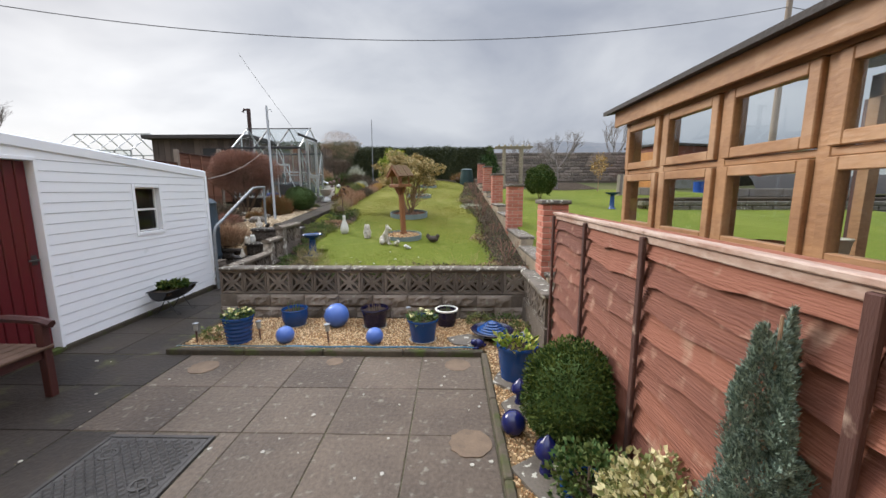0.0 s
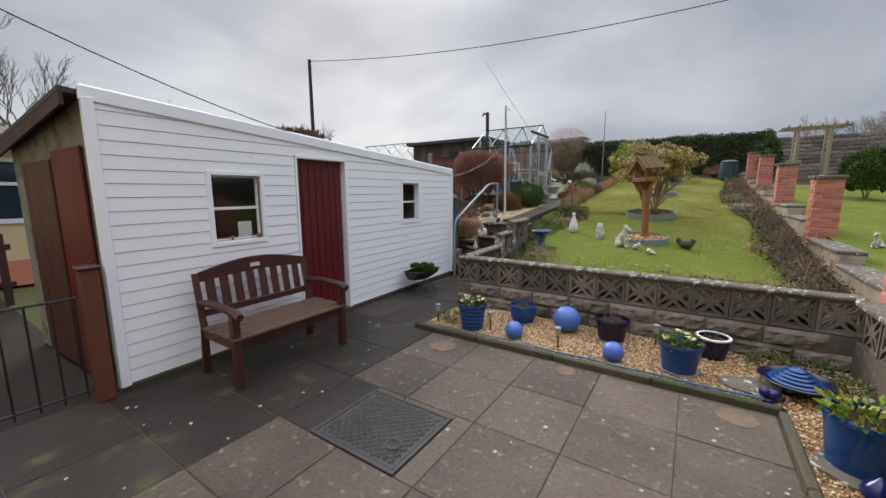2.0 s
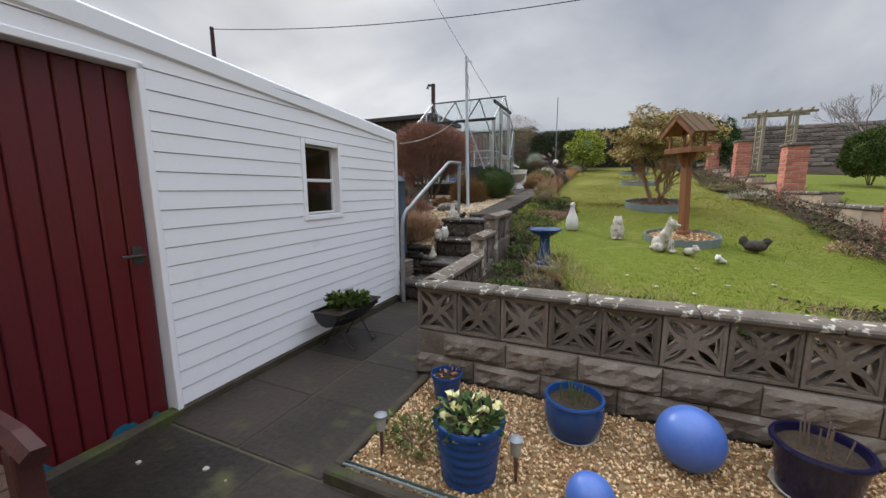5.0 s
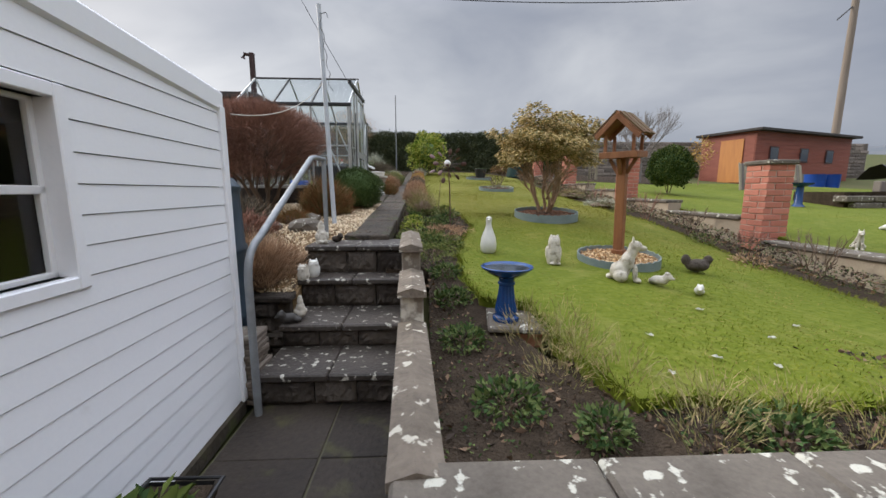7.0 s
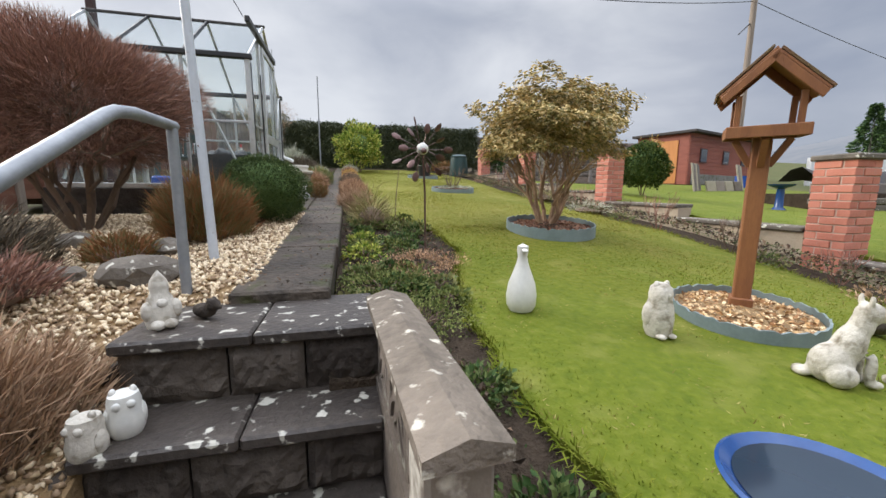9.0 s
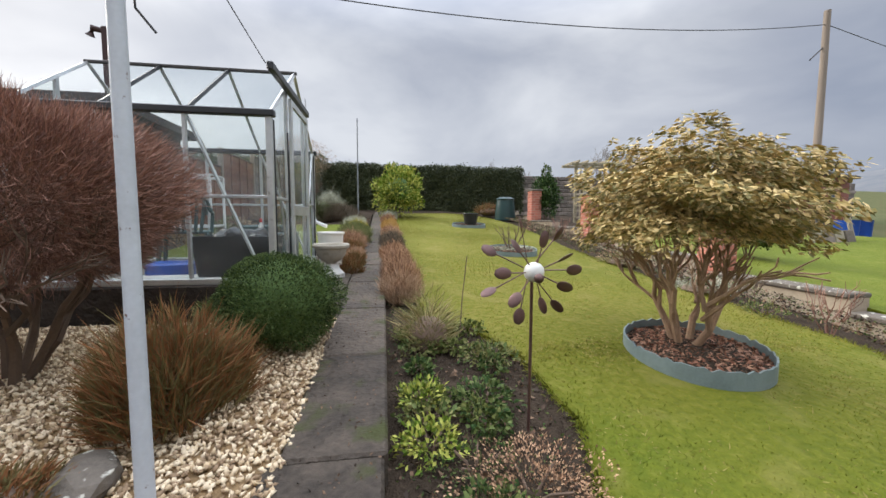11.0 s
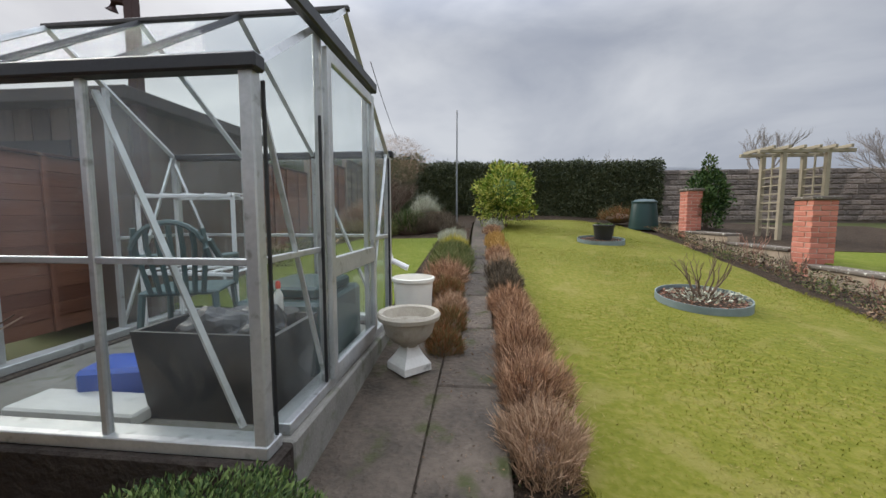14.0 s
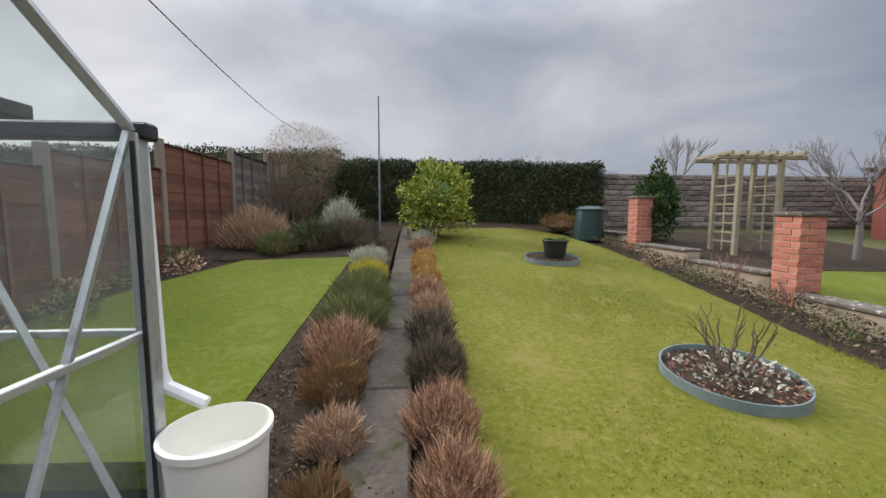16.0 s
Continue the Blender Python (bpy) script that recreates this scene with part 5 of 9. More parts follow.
part("wall", box(B(), -3, 0, -3.3, 3.6, 0, 2.46), M_YELWALL, bung)
bm = B()
vs = [bm.verts.new(p) for p in ((0.35, -3.4, 2.46), (0.35, 3.8, 2.46), (-3.3, 3.8, 3.0), (-3.3, -3.4, 3.0))]
ws = [bm.verts.new(p.co + Vector((0, 0, 0.12))) for p in vs]
bm.faces.new(vs[::-1]); bm.faces.new(ws)
for i in range(4):
    bm.faces.new((vs[i], vs[(i + 1) % 4], ws[(i + 1) % 4], ws[i]))
part("roof", bm, M_ROOF, bung, "dark tiled roof")
wn_ = part("window", box(B(), -0.02, 0.03, 0.06, 0.9, 1.1, 1.18), M_UPVC, bung, "white framed window")
for a, b, c, d in ((0.06, 0.13, 1.18, 2.15), (0.83, 0.9, 1.18, 2.15), (0.06, 0.9, 2.15, 2.22), (0.13, 0.83, 1.75, 1.81)):
    part("window_frame", box(B(), -0.02, 0.03, a, b, c, d, 0.004), M_UPVC, wn_)
part("pane", box(B(), 0.001, 0.009, 0.13, 0.83, 1.18, 2.15), M_WATER, wn_, "dark window pane")
part("plinth", box(B(), 0.0, 0.04, -3.3, 3.6, 0, 0.45), M_BRICK, bung, "brick plinth")


# ---- patio things ----
def bench():
    ob = thing("garden_bench", (-3.53, 2.25, 0), "dark red-brown wooden garden bench with slatted arched back", "bench")
    W = 0.60
    for s in (-1, 1):
        y = s * (W - 0.06)
        part("front_leg", box(B(), 0.235, 0.30, y - 0.03, y + 0.03, 0, 0.62, 0.005), M_BENCH, ob)
        bm = B()
        tube(bm, [(-0.27, y, 0.0), (-0.245, y, 0.42), (-0.325, y, 0.88)], 0.042, 0.036, 4)
        part("back_leg", bm, M_BENCH, ob)
        bm = B()
        tube(bm, [(-0.27, y, 0.63), (0.0, y, 0.655), (0.26, y, 0.64), (0.36, y, 0.61)], 0.032, 0.034, 6)
        part("armrest", bm, M_BENCH, ob)
        part("side_rail", box(B(), -0.24, 0.24, y - 0.02, y + 0.02, 0.33, 0.40, 0.004), M_SEAT, ob)
    for k in range(5):
        x = -0.2 + k * 0.105
        part("seat_slat", box(B(), x, x + 0.092, -W + 0.02, W - 0.02, 0.405, 0.43, 0.005), M_SEAT, ob)
    part("front_rail", box(B(), 0.245, 0.275, -W + 0.09, W - 0.09, 0.33, 0.40, 0.004), M_BENCH, ob)
    tilt = lambda z: -0.262 - 0.155 * (z - 0.45)
    part("lower_rail", box(B(), tilt(0.53) - 0.015, tilt(0.53) + 0.015, -W + 0.09, W - 0.09, 0.50, 0.56, 0.004), M_BENCH, ob)
    bm = B()
    n = 14
    rows = []
    for dx, low in ((-0.016, True), (0.016, True), (0.016, False), (-0.016, False)):
        r = []
        for i in range(n + 1):
            y = -W + 0.09 + (2 * W - 0.18) * i / n
            z = 0.80 if low else 0.885 + 0.075 * math.cos(math.pi * (i / n - 0.5))
            if low:
                z += 0.03 * math.cos(math.pi * (i / n - 0.5))
            r.append(bm.verts.new((tilt(0.86) + dx, y, z)))
        rows.append(r)
    for a, b in zip(rows, rows[1:] + rows[:1]):
        for i in range(n):
            bm.faces.new((a[i], a[i + 1], b[i + 1], b[i]))
    bm.faces.new([r[0] for r in rows])
    bm.faces.new([r[-1] for r in rows][::-1])
    part("top_rail", bm, M_BENCH, ob)
    for k in range(8):
        y = -W + 0.17 + k * (2 * W - 0.34) / 7
        bm = B()
        tube(bm, [(tilt(0.55), y, 0.55), (tilt(0.82), y, 0.83)], 0.046, None, 4)
        for v in bm.verts:
            v.co.x = (v.co.x - tilt(v.co.z)) * 0.25 + tilt(v.co.z)
        part("back_slat", bm, M_BENCH, ob)
    part("plaque", box(B(), tilt(0.88) + 0.017, tilt(0.88) + 0.021, -0.055, 0.04, 0.862, 0.90, 0.001), M_CERAM, ob, "small white plaque")
    return ob


bench()



def pot(at, r, h, material, label, ribs=0, soil=True, belly=0.0, saucer=False, turn=0.0):
    """A glazed plant pot: body with rim and hollow, soil, and a saucer where it has one."""
    ob = thing("plant_pot", at, label, "plant pot", turn=turn)
    prof = []
    n = 30 if ribs else 12
    for i in range(n + 1):
        t = i / n
        rr = 0.78 + 0.2 * t + belly * math.sin(math.pi * t * 0.9)
        if ribs:
            rr += 0.028 * math.sin(2 * math.pi * ribs * t)
        prof.append((r * rr, h * 0.9 * t))
    prof += [(r * 1.04, h * 0.905), (r * 1.06, h * 0.96), (r * 1.03, h), (r * 0.94, h), (r * 0.92, h * 0.95), (r * 0.88, h * 0.84)]
    bm = B()
    lathe(bm, prof, 36, close=False)
    part("body", bm, material, ob, smooth=True)
    if soil:
        bm = B()
        lathe(bm, [(r * 0.0, h * 0.86), (r * 0.5, h * 0.865), (r * 0.89, h * 0.845)], 20, close=False)
        part("soil", bm, M_SOIL, ob, smooth=True)
    bm = B()
    lathe(bm, [(0.0, 0.004), (r * 0.8, 0.004)], 24, close=False)
    part("base", bm, material, ob)
    if saucer:
        bm = B()
        lathe(bm, [(r * 0.80, 0.0), (r * 0.92, 0.016), (r * 0.89, 0.018), (r * 0.78, 0.006)], 30)
        part("saucer", bm, M_URN, ob, "thin buff saucer", smooth=True)
    return ob


def sprouts(name, at, r, n, h, material, label, leaf=0.05, flowers=None, category="plant"):
    """Small plants growing in a pot: leaves and, where there are any, blooms."""
    ob = thing(name, at, label, category)
    a, q = RNG.uniform(0, 2 * math.pi, n), np.sqrt(RNG.uniform(0, 1, n))
    p = np.stack((q * r * np.cos(a), q * r * np.sin(a), RNG.uniform(0.0, h * 0.8, n)), 1)
    d = np.stack((np.cos(a) * q, np.sin(a) * q, np.full(n, 0.5)), 1) + unit(n) * 0.6
    part("leaves", leaf_mesh("leaves", p, d, leaf, leaf * 0.6, material), material, ob)
    if flowers:
        for k in range(flowers):
            b, s = 2 * math.pi * k / flowers + 0.6 * k, r * (0.5 + 0.4 * (k % 3) / 2)
            c = np.array((s * math.cos(b), s * math.sin(b), h * (0.85 + 0.2 * (k % 2))))
            dirs = np.array([(math.cos(2 * math.pi * j / 6), math.sin(2 * math.pi * j / 6), 0.35) for j in range(6)])
            part("flower", leaf_mesh("flower", np.repeat(c[None], 6, 0), dirs, 0.035, 0.035, M_PETAL), M_PETAL, ob, "pale yellow bloom")
    return ob


def stalks(at, r, n, h, material, label, category="plant", thick=0.006):
    ob = thing("pruned_plant", at, label, category)
    for k in range(n):
        a, q = 2.4 * k, r * math.sqrt((k + 0.5) / n) * 0.8
        bm = B()
        tube(bm, [(q * math.cos(a), q * math.sin(a), 0), (q * 1.15 * math.cos(a), q * 1.15 * math.sin(a), h * (0.6 + 0.4 * ((k * 7) % 5) / 5))], thick, thick * 0.6, 5)
        part("stem", bm, material, ob)
    return ob


GZ = 0.036
pot((-2.31, 3.86, GZ), 0.155, 0.29, M_BLUE, "ribbed glossy cobalt blue pot standing on gravel", ribs=6)
sprouts("pansy_plant", (-2.31, 3.86, GZ + 0.25), 0.14, 160, 0.09, M_LEAFGRN, "pale yellow pansies in the ribbed blue pot", 0.05, 9)
pot((-1.9, 4.36, GZ), 0.145, 0.215, M_BLUE, "round glossy blue pot by the screen wall", belly=0.14, saucer=True)
stalks((-1.9, 4.36, GZ + 0.18), 0.1, 7, 0.13, M_LEAFGRN, "green bulb shoots and old stems in a blue pot")
pot((-2.66, 4.42, GZ), 0.095, 0.16, M_BLUE, "small blue pot in the corner of the gravel bed")
sprouts("seedling", (-2.66, 4.42, GZ + 0.13), 0.07, 30, 0.05, M_CHIP, "withered brown seedling in a small pot", 0.03)
pot((-0.92, 4.34, GZ), 0.16, 0.235, M_PURPLE, "dark purple glazed pot on gravel", saucer=True)
stalks((-0.92, 4.34, GZ + 0.2), 0.12, 8, 0.16, M_TWIG, "bare pruned stems in a purple pot", thick=0.005)
pot((-0.31, 3.93, GZ), 0.165, 0.25, M_BLUE, "wide teal blue glazed pot on gravel", saucer=True)
sprouts("primula_plant", (-0.31, 3.93, GZ + 0.21), 0.15, 170, 0.10, M_LEAFGRN, "green leafy plants with small pale blooms in a pot", 0.05, 5)
rim_pot = pot((-0.06, 4.40, GZ), 0.13, 0.20, M_PURPLE, "dark blue pot with cream rim by the wall", belly=0.05)
part("cream_rim", lathe(B(), [(0.120, 0.197), (0.139, 0.190), (0.141, 0.204), (0.134, 0.209), (0.118, 0.207), (0.120, 0.197)], 30, close=False), M_TUB, rim_pot, "cream glazed rim", smooth=True)
stalks((-0.06, 4.40, GZ + 0.165), 0.08, 5, 0.09, M_LEAFGRN, "short green shoots in the cream-rimmed pot")
pot((0.57, 3.10, GZ), 0.175, 0.32, M_BLUE, "tall cobalt blue glazed pot beside the box bush")
sprouts("succulent_plant", (0.57, 3.10, GZ + 0.28), 0.17, 150, 0.10, M_LEAFYEL, "pale green leafy plant filling the tall blue pot", 0.06)
for x, y, r in ((-1.38, 4.33, 0.145), (-1.79, 3.83, 0.095), (-0.82, 3.82, 0.092)):
    ob = solo("ball_ornament", ball(B(), (0, 0, 0), r, 4), M_BALL, "matt pale blue ceramic garden ball on gravel" if r > 0.1 else "small matt pale blue ceramic ball on gravel", "garden ball", (x, y, GZ - 0.01 + r), "blue balls", smooth=True)
ball_ = solo("ball_ornament", ball(B(), (0, 0, 0), 0.085, 4), M_BLUEDARK, "glossy deep blue ceramic ball on gravel strip", "garden ball", (0.42, 2.33, GZ + 0.075), smooth=True)


def mushroom(at, s, label):
    ob = thing("mushroom_ornament", at, label, "ornament", "blue mushrooms")
    part("stalk", lathe(B(), [(0.045 * s, 0), (0.04 * s, 0.02 * s), (0.03 * s, 0.07 * s), (0.032 * s, 0.11 * s)], 18), M_BLUEDARK, ob, smooth=True)
    part("cap", lathe(B(), [(0.03 * s, 0.10 * s), (0.07 * s, 0.115 * s), (0.078 * s, 0.14 * s), (0.062 * s, 0.18 * s), (0.03 * s, 0.21 * s), (0.008 * s, 0.235 * s), (0.0, 0.24 * s)], 22), M_BLUEDARK, ob, smooth=True)


mushroom((0.52, 2.68, GZ + 0.01), 0.85, "glossy dark blue ceramic mushroom on a stepping stone")
mushroom((0.55, 1.96, GZ + 0.01), 1.0, "larger glossy dark blue ceramic mushroom on a flat stone")

# water feature dish with turned lid and frog foot
dish = thing("bird_dish", (0.45, 3.98, GZ), "dark blue glazed dish with ringed domed lid", "water dish")
part("bowl", lathe(B(), [(0.10, 0.0), (0.14, 0.03), (0.22, 0.09), (0.235, 0.11), (0.22, 0.115), (0.15, 0.085), (0.0, 0.08)], 36), M_PURPLE, dish, smooth=True)
prof = [(0.165 - 0.027 * k + d, 0.09 + 0.021 * k + e) for k in range(5) for d, e in ((0.0, 0.0), (0.004, 0.012), (-0.012, 0.02))] + [(0.02, 0.2), (0.0, 0.205)]
part("lid", lathe(B(), prof, 32), M_BLUE, dish, "ringed cobalt blue dome", smooth=True)
bm = B()
ball(bm, (0, 0, 0.05), 0.06, 2, (1, 0.8, 0.8)); ball(bm, (-0.05, -0.03, 0.075), 0.035, 2); ball(bm, (0.04, 0.03, 0.02), 0.035, 2, (1.4, 0.6, 0.6)); ball(bm, (-0.03, -0.05, 0.02), 0.03, 2, (1.3, 0.6, 0.6))
solo("frog_ornament", bm, M_BLUEDARK, "glossy dark blue ceramic frog beside the dish", "ornament", (0.28, 3.72, GZ), smooth=True)


def solar_lamp(at):
    ob = thing("solar_lamp", at, "small steel solar stake lamp with clear shade", "lamp", "stake lamps")
    part("stake", tube(B(), [(0, 0, 0), (0, 0, 0.06), (0, 0, 0.14)], 0.007, 0.011, 8), M_BRONZE, ob, "brown metal stake")
    part("shade", lathe(B(), [(0.014, 0.135), (0.022, 0.142), (0.024, 0.20), (0.024, 0.21)], 14), M_LAMPGLASS, ob, "frosted clear shade", smooth=True)
    part("cap", lathe(B(), [(0.03, 0.21), (0.032, 0.218), (0.02, 0.225), (0.0, 0.228)], 14), M_STEEL, ob, smooth=True)
    return ob


lamp_ = solar_lamp((-2.74, 3.80, GZ))
for x, y in ((-2.1, 3.9), (-1.32, 3.82), (-0.52, 4.42), (0.72, 3.6)):
    copy_thing(lamp_, pose(x, y, GZ, 3, -3, 40))

# kerbs and hose at the gravel bed
kerb = thing("bed_edging", (0, 0, 0), "mossy dark concrete edging round the gravel beds", "edging", kind="structure")
for k in range(4):
    part("kerb_stone", box(B(), -2.93 + k * 0.815, -2.93 + (k + 1) * 0.815 - 0.006, 3.585, 3.65, -0.06, 0.055, 0.01), M_KERB, kerb)
for k in range(5):
    part("kerb_stone", box(B(), 0.30, 0.355, -0.6 + k * 0.836, -0.6 + (k + 1) * 0.836 - 0.006, -0.06, 0.05, 0.01), M_KERB, kerb)
part("kerb_stone", box(B(), -2.93, -2.875, 3.656, 4.62, -0.06, 0.045, 0.01), M_KERB, kerb)
bm = B()
tube(bm, [(-1.72 + 1.95 * i / 24, 3.664 + 0.008 * math.sin(i * 0.9), 0.062) for i in range(25)], 0.009, None, 8)
solo("garden_hose", bm, M_HOSEBLUE, "thin turquoise garden hose lying along the edging", "hose", smooth=True)
for k, (z, m_) in enumerate(((0.061, M_GREYPLASTIC), (0.060, M_DKGREEN))):
    solo("garden_cane", tube(B(), [(-2.86, 3.655 + 0.02 * k, z), (-2.2, 3.66 + 0.02 * k, z), (-1.5, 3.655 + 0.018 * k, z)], 0.0055, None, 6), m_, "thin grey plastic cane along the edging" if k == 0 else "thin dark green plastic cane along the edging", "cane", smooth=True)
for k, (x, y, r) in enumerate(((0.6, 3.05, 0.24), (0.58, 2.62, 0.2), (0.62, 1.93, 0.25), (0.16, 3.9, 0.2), (0.6, 1.3, 0.22))):
    pts = [(r * (1 + 0.15 * math.sin(3 * i + k)) * math.cos(2 * math.pi * i / 9), r * (0.8 + 0.12 * math.cos(2 * i + k)) * math.sin(2 * math.pi * i / 9)) for i in range(9)]
    solo("stepping_stone", prism(B(), pts, 0.0, 0.03), M_COPE, "irregular flat buff stepping stone set in gravel", "paving stone", (x, y, 0.022), "stepping stones")

# manhole cover
mh = thing("manhole_cover", (-1.96, 1.98, 0.0), "rectangular cast iron drain cover with raised diamond tread", "manhole cover")
part("plate", box(B(), -0.33, 0.33, -0.29, 0.29, -0.02, 0.008, 0.004), M_IRON, mh)
for x0, x1, y0, y1 in ((-0.36, 0.36, -0.32, -0.293), (-0.36, 0.36, 0.293, 0.32), (-0.36, -0.333, -0.293, 0.293), (0.333, 0.36, -0.293, 0.293)):
    part("frame_bar", box(B(), x0, x1, y0, y1, -0.02, 0.012, 0.003), M_IRON, mh)
bm = B()
for s in (-1, 1):
    for k in range(-9, 10):
        c = k * 0.06
        pts = []
        for t in np.linspace(-0.5, 0.5, 41):
            x, y = t, s * t + c
            if abs(x) < 0.315 and abs(y) < 0.275:
                pts.append((x, y))
        if len(pts) > 1:
            tube(bm, [(*pts[0], 0.009), (*pts[-1], 0.009)], 0.009, None, 4)
part("tread_ribs", bm, M_IRON, mh)
for x, y, l in ((-0.2, 0.12, "sunk lifting hole"), (0.2, -0.12, "sunk lifting hole")):
    part("lifting_eye", lathe(B(), [(0.048, 0.01), (0.055, 0.018), (0.04, 0.018), (0.035, 0.006)], 20), M_IRON, mh, l).location = (x, y, 0)

# trough on iron legs
tr = thing("planter_trough", (-3.83, 4.95, 0), "dark hanging trough planter on curled iron legs", "planter")
bm = B()
n = 12
ring = []
for k in range(n + 1):
    y = -0.27 + 0.54 * k / n
    w = 0.1 + 0.03 * math.sin(math.pi * k / n)
    ring.append([bm.verts.new((w * math.cos(a), y, 0.38 + 0.17 * math.sin(a) * (0.75 + 0.25 * math.sin(math.pi * k / n)))) for a in [math.pi + math.pi * j / 8 for j in range(9)]])
for a, b in zip(ring, ring[1:]):
    for j in range(8):
        bm.faces.new((a[j], a[j + 1], b[j + 1], b[j]))
bm.faces.new(ring[0]); bm.faces.new(ring[-1][::-1])
part("liner", bm, M_BLACK, tr, "black moss-lined basket", smooth=True)
part("rim", tube(B(), [(0.12, -0.28, 0.385), (0.13, 0, 0.385), (0.12, 0.28, 0.385), (-0.1, 0.28, 0.385), (-0.11, -0.28, 0.385), (0.12, -0.28, 0.385)], 0.008, None, 6), M_BLACK, tr)
part("soil", box(B(), -0.1, 0.11, -0.26, 0.26, 0.33, 0.37), M_SOIL, tr)
for y in (-0.14, 0.14):
    for s in (-1, 1):
        pts = [(s * 0.02, y, 0.22), (s * 0.05, y, 0.14), (s * 0.09, y, 0.06), (s * 0.12, y, 0.006), (s * 0.15, y, 0.02), (s * 0.15, y, 0.05), (s * 0.125, y, 0.05)]
        part("curled_leg", tube(B(), pts, 0.006, None, 6), M_BLACK, tr)
tr.scale = (1.2, 1.05, 0.9)
sprouts("trough_plant", (-3.83, 4.95, 0.33), 0.15, 260, 0.11, M_LEAFBOX, "thin green winter plants in the trough", 0.07)

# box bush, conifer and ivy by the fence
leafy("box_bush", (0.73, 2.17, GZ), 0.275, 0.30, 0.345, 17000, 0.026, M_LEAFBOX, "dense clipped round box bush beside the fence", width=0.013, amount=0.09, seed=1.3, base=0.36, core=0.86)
pot((0.87, 0.97, GZ), 0.15, 0.28, M_BLUE, "blue pot holding a small conifer")
con = thing("conifer", (0.87, 0.97, GZ + 0.24), "upright blue-green dwarf conifer against the fence", "conifer")
n = 34000
z = RNG.uniform(0, 1, n) ** 0.8
a = RNG.uniform(0, 2 * math.pi, n)
rr = (0.006 + 0.118 * np.minimum(1, z / 0.18) ** 0.5 * (1 - z) ** 0.48) * (0.55 + 0.45 * RNG.uniform(0, 1, n) ** 0.5) * (1 + 0.22 * np.sin(5 * a + 7 * z) + 0.16 * np.sin(17 * z + 3 * a) + 0.14 * np.sin(37 * z - 4 * a) + 0.10 * np.sin(61 * z + 9 * a))
off = 0.025 * (z > 0.7) * np.sin(2 * a)
p = np.stack((rr * np.cos(a) + off, rr * np.sin(a), z * (0.98 + 0.05 * np.sin(a + 0.6) * (z > 0.5) + 0.04 * np.sin(3 * a))), 1)
part("foliage", leaf_mesh("foliage", p, np.stack((np.cos(a) * 0.5, np.sin(a) * 0.5, np.ones(n)), 1) + unit(n) * 0.75, 0.019, 0.005, M_LEAFCON), M_LEAFCON, con)
part("trunk", tube(B(), [(0, 0, -0.02), (0, 0, 1.05)], 0.018, 0.004, 6), M_BARK, con)
pot((0.66, 1.62, GZ), 0.13, 0.22, M_BLUE, "small blue pot of ivy by the fence")
leafy("ivy_plant", (0.66, 1.62, GZ + 0.20), 0.17, 0.17, 0.12, 1100, 0.032, M_LEAFGRN, "green and white ivy trailing from a blue pot", width=0.026, amount=0.3, base=0.06)
pot((0.80, 1.30, GZ), 0.13, 0.24, M_BLUE, "blue pot under cream variegated ivy")
leafy("ivy_plant", (0.80, 1.30, GZ + 0.22), 0.20, 0.22, 0.18, 2600, 0.032, M_LEAFCREAM, "cream and yellow variegated ivy spilling from a pot", width=0.024, amount=0.3, seed=2.0, base=0.14)
for k, (x, y, r, m_, l) in enumerate(((0.62, 4.42, 0.22, M_LEAFGRN, "low green ground cover by the wall"), (0.35, 4.48, 0.16, M_HEATHGRN, "low green ground cover by the wall"), (0.8, 4.15, 0.15, M_HEATHGRN, "straggly green weeds by the side wall"), (-2.62, 3.95, 0.18, M_HEATHGRN, "weedy green tuft in the gravel corner"))):
    leafy("ground_cover", (x, y, GZ - 0.01), r, r * 0.7, 0.07, 420, 0.035, m_, l, "ground cover", base=0.05, amount=0.3, seed=k)

# shed sill ornaments
for y, z, bx in ((2.15, 1.136, 0), (2.42, 1.136, 1)):
    ob = solo("toadstool_ornament", lathe(B(), [(0.012, 0), (0.012, 0.02), (0.028, 0.022), (0.02, 0.04), (0, 0.045)], 12), M_TERRA, "small terracotta toadstool on the window sill", "ornament", (SX + 0.02, y, z - 0.022), smooth=True)
solo("picture_frame", box(B(), -0.005, 0.005, -0.07, 0.07, 0, 0.17, 0.003), M_CERAM, "white rectangular frame leaning inside the shed window", "frame", (SX - 0.09, 2.34, 1.11))
part("shed_bench", box(B(), SX - 0.5, SX - 0.085, 1.6, 2.9, 1.04, 1.10), M_SEAT, shed)

# gate by the shed
gp = solo("gate_post", box(B(), -0.055, 0.055, -0.055, 0.055, 0, 1.02, 0.008), M_POSTBR, "square orange-brown wooden gate post", "post", (-3.98, 1.06, 0))
part("post_cap", box(B(), -0.07, 0.07, -0.07, 0.07, 1.02, 1.05, 0.01), M_BENCH, gp)
ig = thing("iron_gate", (-4.0, 0.99, 0), "low dark iron bar gate closed across the side yard", "gate", turn=-90)
part("top_bar", tube(B(), [(0, 0, 0.82), (0.9, 0, 0.82)], 0.010, None, 6), M_BLACK, ig)
part("bottom_bar", tube(B(), [(0, 0, 0.1), (0.9, 0, 0.1)], 0.010, None, 6), M_BLACK, ig)
for k in range(8):
    part("upright_bar", tube(B(), [(0.02 + 0.125 * k, 0, 0.05), (0.02 + 0.125 * k, 0, 0.82)], 0.007, None, 6), M_BLACK, ig)
pk = thing("picket_gate", (-8.1, -0.6, -0.02), "dark brown picket gate with pointed pales", "gate", turn=90)
